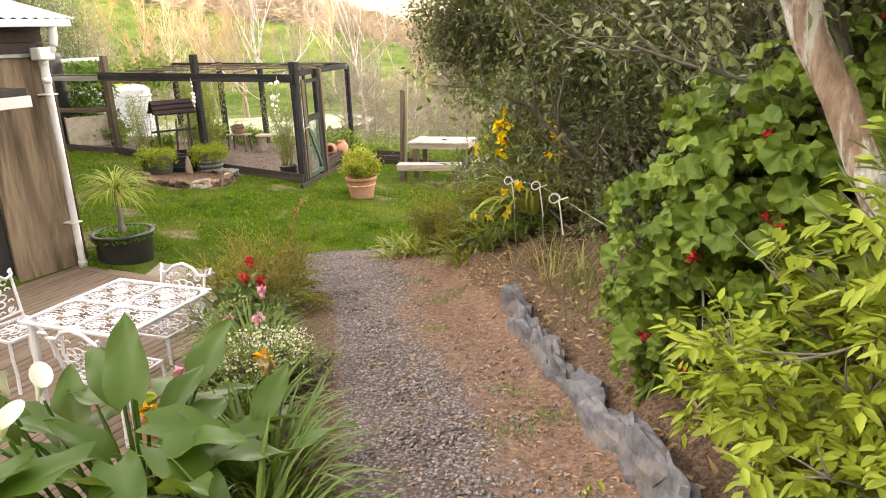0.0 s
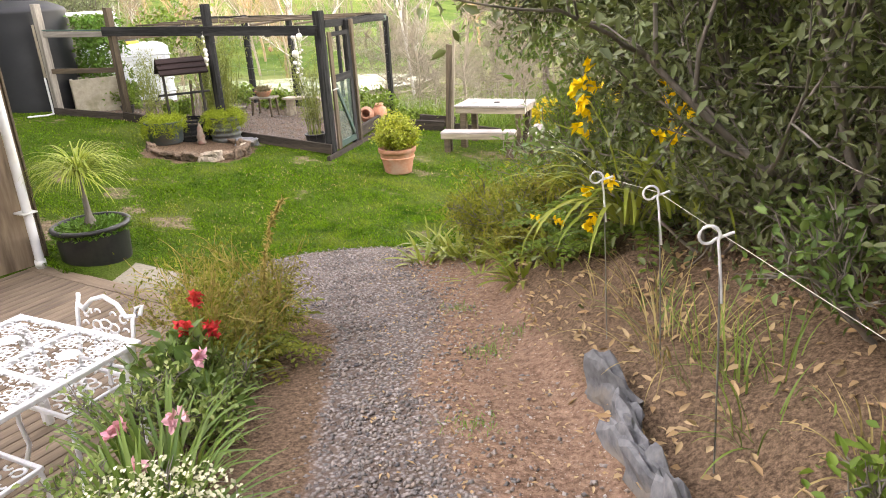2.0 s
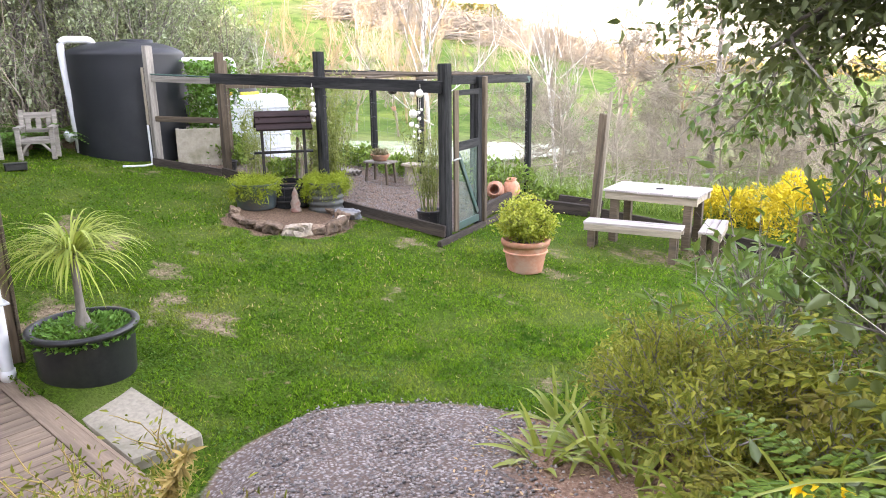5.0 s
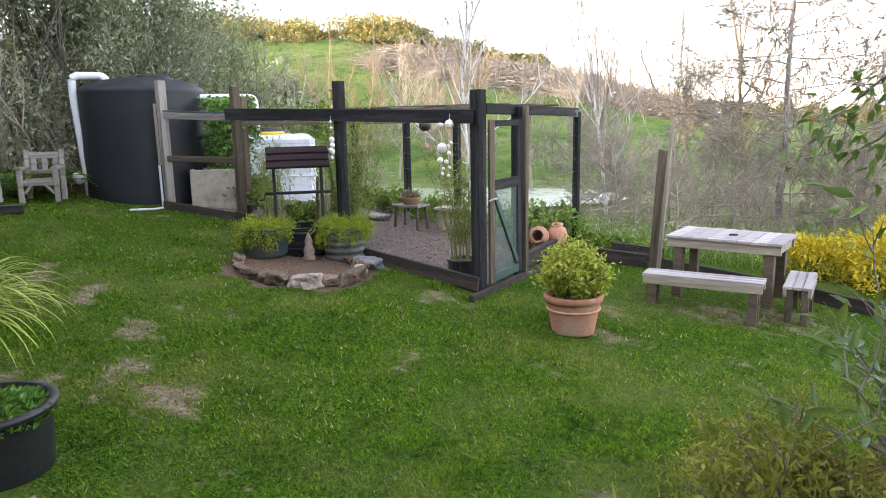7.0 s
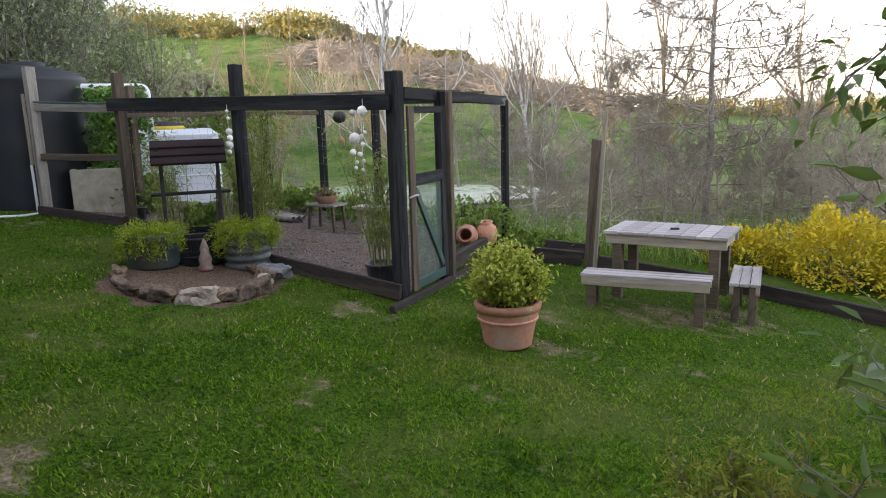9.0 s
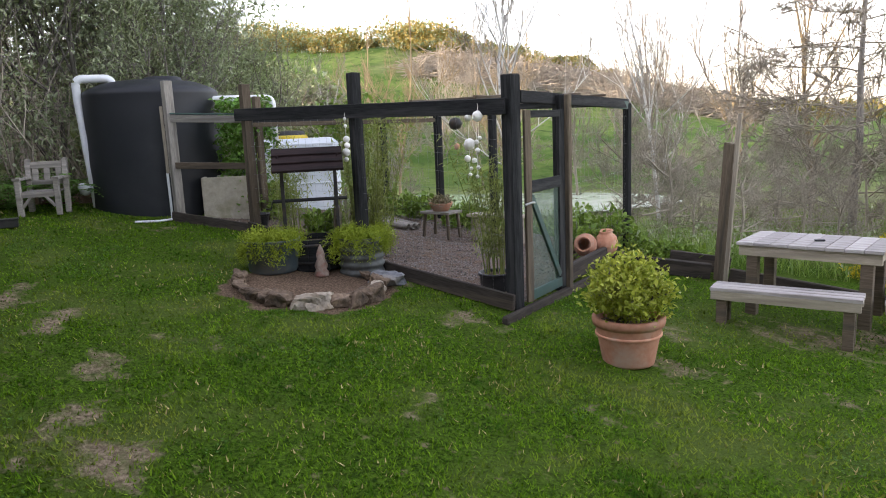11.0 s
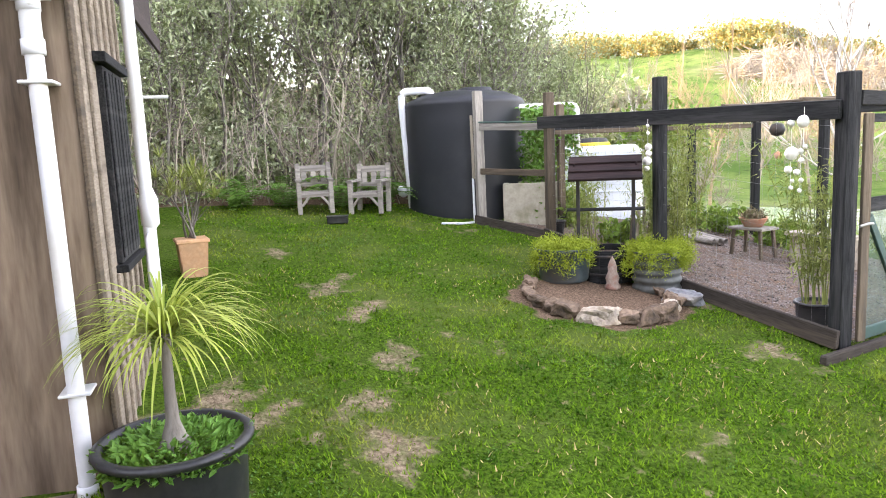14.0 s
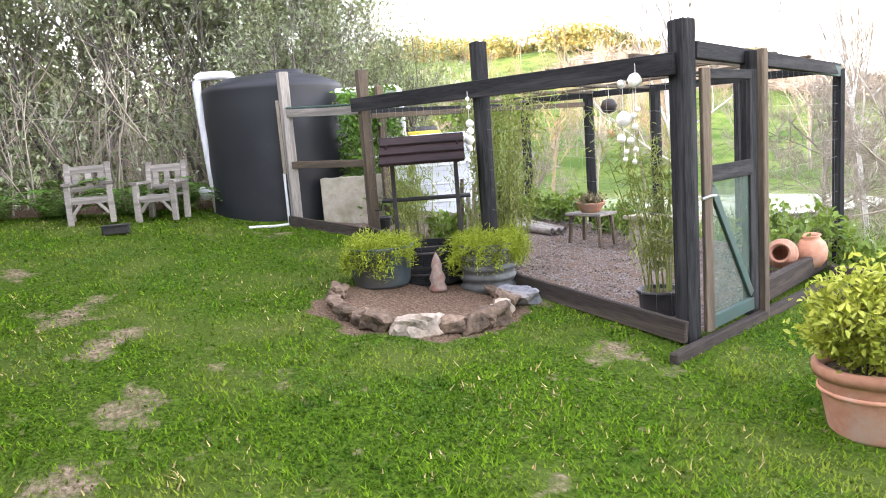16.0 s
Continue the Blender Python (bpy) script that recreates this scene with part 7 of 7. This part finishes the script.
bv = [bare_tree("bare_birch", 301, 7.5, BIRCH, "slender leafless birch with silver bark", r0=0.05), bare_tree("bare_tree", 331, 8.5, TWIG, "leafless grey-brown tree beyond the garden"), bare_tree("bare_tree", 361, 9.0, WILLOW, "leafless golden-twigged tree catching the low sun"),
      bare_tree("bare_scrub", 391, 3.6, TWIG, "tangled leafless grey scrub below the lawn", 4, 0.9, 0.12, 5, 0.05)]
far_at = lambda q, r: (-0.55 * q + 0.83 * r, 0.83 * q + 0.55 * r)
bare_spots = [(21.5, 1.6, 0, 0.8), (26.2, 4.6, 0, 1.1), (23, 3.8, 3, 1.0), (24, 7.5, 3, 0.8), (25, 10, 3, 0.9), (24, 12, 3, 1.0), (21.5, 10.5, 3, 0.8), (24, -2.0, 3, 0.8), (23, -5, 3, 0.9), (25, -8, 1, 0.8), (26, -11, 1, 0.9), (24, -13.5, 1, 0.8), (28, -15, 1, 1.0), (22, -13, 1, 0.7), (30, -11, 0, 1.0),
              (28, -5, 0, 0.8), (30, 6.5, 1, 0.9), (31, 9, 2, 0.95), (33, 14, 2, 0.9), (30, 18, 1, 0.8), (36, -6, 2, 0.9), (38, -1.5, 2, 0.85), (44, -10, 2, 1.0), (46, -4, 2, 0.9), (47, 3, 1, 0.9), (48, 9, 2, 0.85), (45, -16, 1, 1.0), (34, 21, 2, 0.9), (27, 15, 3, 1.2), (29, 20, 3, 1.2), (26, 18, 3, 1.1), (40, 26, 1, 0.9), (21, -9.5, 1, 0.7), (20.5, -11.5, 3, 0.9), (19.8, 7.2, 3, 0.5), (20.3, 5.0, 3, 0.55), (27, 4.5, 3, 0.9), (28, 11.5, 3, 1.2)] + [(19.5 + 9 * ((k * 0.618) % 1), 4.5 + 12 * ((k * 0.382 + 0.1) % 1), 3, 0.6 + 0.5 * ((k * 0.27) % 1)) for k in range(12)] + [(27 + 18 * ((k * 0.618) % 1), -15 + 20 * ((k * 0.382 + 0.3) % 1), 1, 0.65 + 0.3 * ((k * 0.27) % 1)) for k in range(8)] + [(39 + 16 * ((k * 0.618) % 1), -20 + 28 * ((k * 0.382 + 0.2) % 1), 3, 0.5 + 0.4 * ((k * 0.27) % 1)) for k in range(16)]
used = set()
for q, r, v, sc in bare_spots:
    x, y = far_at(q, r)
    m = pose(x, y, gz(x, y) - 0.05, 0, 0, random.uniform(0, 360))
    if v not in used:
        used.add(v)
        bv[v].matrix_world = m
    else:
        c = copy_thing(bv[v], m)
        c.scale = (sc, sc, sc)
# larch with level boughs
lm = [(np.array([(0, 0, z) for z in np.linspace(-0.3, 8.8, 8)]) + rng.normal(size=(8, 3)) * 0.03, np.linspace(0.11, 0.015, 8), 0)]
for k in range(46):
    z = 1.0 + 7.6 * k / 46
    a = k * 2.4
    lm += [(p, r_, c + 1) for p, r_, c in grow((0, 0, z), (math.cos(a), math.sin(a), 0.12), 3.1 * (1 - 0.75 * k / 46), 0.026, 3, 500 + k, 0.6, 4, lift=0.05, ratio=0.5, pts=5)]
lx, ly = far_at(26.2, 9.0)
t = thing("bare_larch", pose(lx, ly, gz(lx, ly)), "leafless larch with level spreading boughs", "tree", "bare trees")
put("trunk", tube_mesh([(a, b) for a, b, c in lm if c < 1], 7), BARK, t)
put("bough_mass", tube_mesh([(a, np.maximum(b, 0.011)) for a, b, c in lm if c >= 1], 3), TWIG, t)

# brush heap and scrub on the ridge
r = np.random.default_rng(77)
hb = thing("brush_heap", pose(0, 0, 0), "long heap of cut grey-brown branches across the hill", "brush", kind="stuff")
lines = []
for k in range(4200):
    q, rr = r.uniform(72, 92), r.uniform(-18, 13)
    x, y = far_at(q, rr)
    z = gz(x, y) + r.uniform(0, 1.7) * math.exp(-((q - 80) / 7) ** 2)
    d = unit(r.normal(size=3) * [1, 1, 0.35]) * r.uniform(1.0, 2.6)
    lines.append((np.array([(x, y, z) - d, np.array((x, y, z)) + r.normal(size=3) * 0.15, (x, y, z) + d]), np.array([0.05, 0.045, 0.02])))
put("branches", tube_mesh(lines, 3), TWIG, hb)
wood_ = thing("ridge_scrub", pose(0, 0, 0), "rusty scrub and small trees along the ridge", "scrub", kind="stuff")
P, S = [], []
for k in range(260):
    rr = r.uniform(-75, 70)
    q = r.uniform(90, 106) if rr < 20 else r.uniform(84, 108)
    x, y = far_at(q, rr)
    h = r.uniform(0.8, 2.6) * (1.5 if rr < -20 else 0.8)
    n = 300
    d = unit(r.normal(size=(n, 3)))
    p = d * (r.random((n, 1)) ** 0.4) * [h * 0.8, h * 0.8, h * 0.55] + [x, y, gz(x, y) + h * 0.45]
    P.append(p + 0.25 * np.sin(p * 3))
P = np.concatenate(P)
half = r.random(len(P)) < 0.7
put("rusty_leaves", leaf_mesh(P[half], r.normal(size=(half.sum(), 3)), 0.45, 0.28), LEAF_RUSTY, wood_)
put("green_leaves", leaf_mesh(P[~half], r.normal(size=((~half).sum(), 3)), 0.45, 0.28), LEAF_BUSH, wood_)
# added woods, mostly out of view: these at the left shade the meadow
fwood = thing("far_wood", pose(0, 0, 0), "added evergreen wood, mostly out of view, shading garden and meadow", "wood", kind="stuff")
P = []
for k in range(230):
    x, y = (r.uniform(-75, -26), r.uniform(-40, 32))
    if -0.55 * x + 0.83 * y > 60 or (y > 20 and x > -34):
        continue
    h = r.uniform(4, 7)
    n = 650
    d = unit(r.normal(size=(n, 3)))
    p = d * (r.random((n, 1)) ** 0.35) * [h * 0.3, h * 0.3, h * 0.5] + [x, y, gz(x, y) + h * 0.5]
    P.append(p + 0.3 * np.sin(p * 2.3))
# unseen wood behind house and path, added to keep the sun off the garden
for k in range(150):
    x, y = r.uniform(-50, 16), r.uniform(-34, -11)
    h = r.uniform(9, 13)
    n = 500
    d = unit(r.normal(size=(n, 3)))
    P.append(d * (r.random((n, 1)) ** 0.35) * [h * 0.28, h * 0.28, h * 0.5] + [x, y, gz(x, y) + h * 0.5])
P = np.concatenate(P)
put("leaves", leaf_mesh(P, r.normal(size=(len(P), 3)), 0.6, 0.4), LEAF_BUSH, fwood)
# undergrowth twigs below the bush
ug = thing("undergrowth", pose(0, 0, 0), "pale bare stems and saplings under the bush", "undergrowth", kind="stuff")
lines = []
for k in range(170):
    x, y = r.uniform(-14.6, -12.6), r.uniform(3, 14)
    for a, b, c in grow((x, y, gz(x, y) - 0.1), (r.normal() * 0.25, r.normal() * 0.25, 1), r.uniform(0.8, 2.2), r.uniform(0.008, 0.022), 1, 900 + k, 0.5, 2, pts=5):
        lines.append((a, b))
put("stems", tube_mesh(lines, 4), TWIG, ug)
n = 9000
P = np.stack([r.uniform(-15.5, -12.5, n), r.uniform(2, 15, n), np.zeros(n)], -1)
P[:, 2] = height(P[:, 0], P[:, 1]) + 1.5 * r.random(n) ** 1.5
put("low_leaves", leaf_mesh(P, r.normal(size=(n, 3)), r.uniform(0.06, 0.12, n), 0.045), LEAF_BUSH, ug)
tagged(timber("log_edging", (-12.3, 7.4, 0.95), (-12.2, 8.8, 0.9), 0.08, 0.08, BLACK_TIMBER, None), "dark log edging the lawn before the bush", "log")
# rough growth beyond the lawn
rg = thing("rough_grass", pose(0, 0, 0), "tall rough grass and weeds between garden and pond", "rough grass", kind="stuff")
n = 26000
q, rr = 17.6 + 14 * r.random(n) ** 1.6, r.uniform(-14, 22, n)
x, y = far_at(q, rr)
ok = ~inside(x, y, COOP) & (np.hypot(x - TX, y - TY) > 1.1) & (y - 0.2 * x > 16.9)
x, y, q = x[ok], y[ok], q[ok]
n = len(x)
ris = r.uniform(0.9, 1.55, n)
put("blades", strap_mesh(np.stack([x, y, height(x, y) - 0.02], -1), r.random(n) * 6.283, r.uniform(0.15, 0.55, n), 0.016, ris, r.uniform(0.3, 1.4, n), 3), LEAF_STRAP, rg)
n = 9000
q, rr = 18 + 12 * r.random(n), r.uniform(-12, 22, n)
x, y = far_at(q, rr)
ok = ~inside(x, y, COOP) & (np.hypot(x - TX, y - TY) > 1.1)
x, y = x[ok], y[ok]
n = len(x)
put("weeds", leaf_mesh(np.stack([x, y, height(x, y) + r.random(n) * 0.35], -1), r.normal(size=(n, 3)), r.uniform(0.05, 0.14, n), 0.05), LEAF_BUSH, rg)

# ---- lawn blades, gravel ----
lawn = thing("lawn_grass", pose(0, 0, 0), "short green lawn grass", "grass", kind="stuff")
N = 900000
x, y = rng.uniform(-12.6, 1.5, N), rng.uniform(7.7, 17.6, N)
dist = np.hypot(x + 0.9, y - 8.8)
keep = rng.random(N) < np.clip(1.25 - dist / 7.0, 0.16, 1.0)
x, y = x[keep], y[keep]
mk = ground_masks(x, y)
s_, u_ = along_path(x, y)
ptc = 0.5 + 0.5 * np.sin(x * 2.3 + 1.1 * np.sin(y * 1.7)) * np.sin(y * 2.9 + np.sin(x * 1.3))
keep = (rng.random(len(x)) > 1.25 * mk["bare"]) & (mk["path"] < 0.3) & (mk["mulch"] < 0.4) & (mk["gravel"] < 0.3) & ~((x < HX + 0.05) & (y < HY + 0.1)) & (-0.55 * x + 0.83 * y < 18.2) & (rng.random(len(x)) < 0.3 + 0.8 * ptc) & (np.hypot(x - SHR[0], y - SHR[1]) > 0.25) & (np.hypot(x - BP[0], y - BP[1]) > 0.4) & (np.hypot(x - TX, y - TY) > 0.95)
keep &= ~((y < 8.32) & (x > -4.0) & (x < -2.78))
x, y = x[keep], y[keep]
n = len(x)
def tufts(a, b):
    return 0.5 + 0.5 * np.sin(a * 58 + 2.6 * np.sin(b * 23 + 1.7 * np.sin(a * 9))) * np.sin(b * 51 + 2.4 * np.sin(a * 27 + 1.9 * np.sin(b * 8)))


thick = rng.random(n) < 0.25 + 1.0 * tufts(x, y)
x, y = x[thick], y[thick]
n = len(x)
tuft = tufts(x, y)
clump = 0.5 + 0.5 * np.sin(x * 7.3 + 1.9 * np.sin(y * 4.1 + 1)) * np.sin(y * 8.7 + 1.7 * np.sin(x * 5.3))
L = rng.uniform(0.02, 0.048, n) * (0.4 + 0.75 * tuft + 0.5 * clump ** 2)
az = rng.random(n) * 6.283
w = rng.uniform(0.003, 0.0055, n) * (1 + np.hypot(x + 0.9, y - 8.8) / 7)
ln = rng.uniform(0.35, 1.15, n)
z = height(x, y) + 0.006 * np.sin(x * 7 + 1) * np.sin(y * 6.1) - 0.004
o = np.stack([np.cos(az), np.sin(az), np.zeros(n)], -1)
sd = np.stack([-np.sin(az), np.cos(az), np.zeros(n)], -1)
b0 = np.stack([x, y, z], -1)
up = np.array([0, 0, 1.0])
tip = b0 + up * (L * (1 - 0.3 * ln))[:, None] + o * (L * ln)[:, None]
V = np.stack([b0 + sd * w[:, None], b0 - sd * w[:, None], tip], 1)
dry = rng.random(n) < 0.012 + 0.06 * (np.sin(x * 1.3 + 2 * np.sin(y * 0.9)) * np.sin(y * 1.6 + x * 0.4) > 0.35)
for name_, sel, mt in (("blades", ~dry, LAWN_BLADE), ("dry_blades", dry, LEAF_STRAW)):
    put(name_, npmesh(name_, V[sel].reshape(-1, 3), None, np.arange(3 * sel.sum()).reshape(-1, 3)), mt, lawn)
# clover and weeds in the lawn
n = 60000
x, y = rng.uniform(-11, 0.5, n), rng.uniform(8.3, 16.5, n)
mk = ground_masks(x, y)
keep = (mk["path"] < 0.3) & (mk["mulch"] < 0.4) & (mk["gravel"] < 0.3) & ~((x < HX) & (y < HY + 0.1)) & (np.sin(x * 1.9 + 2 + np.sin(y * 3.1)) * np.sin(y * 2.2 + 1.5 * np.sin(x * 2.7)) > 0.45) & (mk["bare"] < 0.3)
x, y = x[keep], y[keep]
n = len(x)
put("clover", leaf_mesh(np.stack([x, y, height(x, y) + 0.012], -1), rng.normal(size=(n, 3)) + [0, 0, 0.5], rng.uniform(0.012, 0.026, n), 0.014), foliage("clover_leaf", (0.035, 0.105, 0.016), (0.08, 0.18, 0.03), (0.06, 0.14, 0.02), 0.6, 0.3), lawn)

gr = thing("path_gravel", pose(0, 0, 0), "loose grey gravel on the garden path", "gravel", kind="stuff")
base_v = np.array([(0.5, 0, 0), (-0.5, 0.05, 0), (0.05, 0.5, 0), (-0.05, -0.5, 0), (0.05, 0.02, 0.5), (0, 0, -0.4)])
base_t = np.array([(0, 2, 4), (2, 1, 4), (1, 3, 4), (3, 0, 4), (2, 0, 5), (1, 2, 5), (3, 1, 5), (0, 3, 5)])


def pebbles(x, y, size, material, name):
    n = len(x)
    a = rng.random(n) * 6.283
    sc = size[:, None] * rng.uniform(0.55, 1.25, (n, 3)) * [1, 1, 0.75]
    v = base_v[None] * (1 + 0.35 * rng.normal(size=(n, 6, 3)) * 0.5) * sc[:, None]
    ca, sa = np.cos(a)[:, None], np.sin(a)[:, None]
    vx = v[..., 0] * ca - v[..., 1] * sa + x[:, None]
    vy = v[..., 0] * sa + v[..., 1] * ca + y[:, None]
    vz = v[..., 2] + (height(x, y) + size * 0.08)[:, None]
    V = np.stack([vx, vy, vz], -1).reshape(-1, 3)
    put(name, npmesh(name, V, None, (base_t[None] + np.arange(n)[:, None, None] * 6).reshape(-1, 3)), material, gr)


def stone_material(name, cols):
    m, nt, bs = nodes_of(name)
    g = nt.nodes.new("ShaderNodeNewGeometry")
    r = nt.nodes.new("ShaderNodeValToRGB")
    el = r.color_ramp.elements
    el[0].color, el[1].color = (*cols[0], 1), (*cols[-1], 1)
    for i, c in enumerate(cols[1:-1]):
        e = el.new((i + 1) / (len(cols) - 1))
        e.color = (*c, 1)
    nt.links.new(g.outputs["Random Per Island"], r.inputs[0])
    col = mix_node(nt, ramp_node(nt, noise_node(nt, coords(nt), 60, 4), 0.3, 0.7), r.outputs[0], (0.3, 0.26, 0.23), "MULTIPLY")
    nt.links.new(mix_node(nt, 0.35, r.outputs[0], col), bs.inputs["Base Color"])
    bs.inputs["Roughness"].default_value = 0.85
    return m


STONES = stone_material("mixed_gravel", [(0.1, 0.1, 0.108), (0.21, 0.197, 0.195), (0.34, 0.3, 0.275), (0.16, 0.15, 0.15), (0.29, 0.235, 0.2), (0.42, 0.39, 0.375)])
n = 30000
s_, u_ = rng.uniform(-0.3, 9.5, n), rng.uniform(-1.0, 1.3, n)
x, y = on_path(s_, u_)
mk = ground_masks(x, y)
keep = rng.random(n) < np.clip(mk["gravel"] * 1.1, 0, 1) + 0.12 * mk["path"]
x, y = x[keep], y[keep]
pebbles(x, y, rng.uniform(0.012, 0.034, len(x)), STONES, "stones")
n = 9000
x, y = rng.uniform(-12, -5.4, n), rng.uniform(12.8, 17, n)
keep = inside(x, y, COOP)
x, y = x[keep], y[keep]
pebbles(x, y, rng.uniform(0.012, 0.04, len(x)), stone_material("brown_gravel", [(0.07, 0.06, 0.05), (0.2, 0.17, 0.14), (0.13, 0.11, 0.095), (0.3, 0.26, 0.22), (0.16, 0.13, 0.1)]), "run_stones")
# weeds on the path
pw = thing("path_weeds", pose(0, 0, 0), "small green weeds sprouting on the bare path", "weeds", kind="stuff")
n = 700
c = np.array([on_path(s, u) for s, u in ((5.6, 0.95), (6.1, 0.8), (3.3, 0.9), (3.0, 1.1), (2.4, 0.85), (4.2, 0.7), (6.0, 1.05))])
k = rng.integers(0, len(c), n)
xy = c[k] + rng.normal(size=(n, 2)) * 0.07
ris = rng.uniform(0.4, 1.5, n)
put("blades", strap_mesh(np.stack([xy[:, 0], xy[:, 1], height(xy[:, 0], xy[:, 1])], -1), rng.random(n) * 6.283, rng.uniform(0.02, 0.06, n), 0.005, ris, rng.uniform(0.2, 0.8, n), 2), LEAF_WEED, pw)
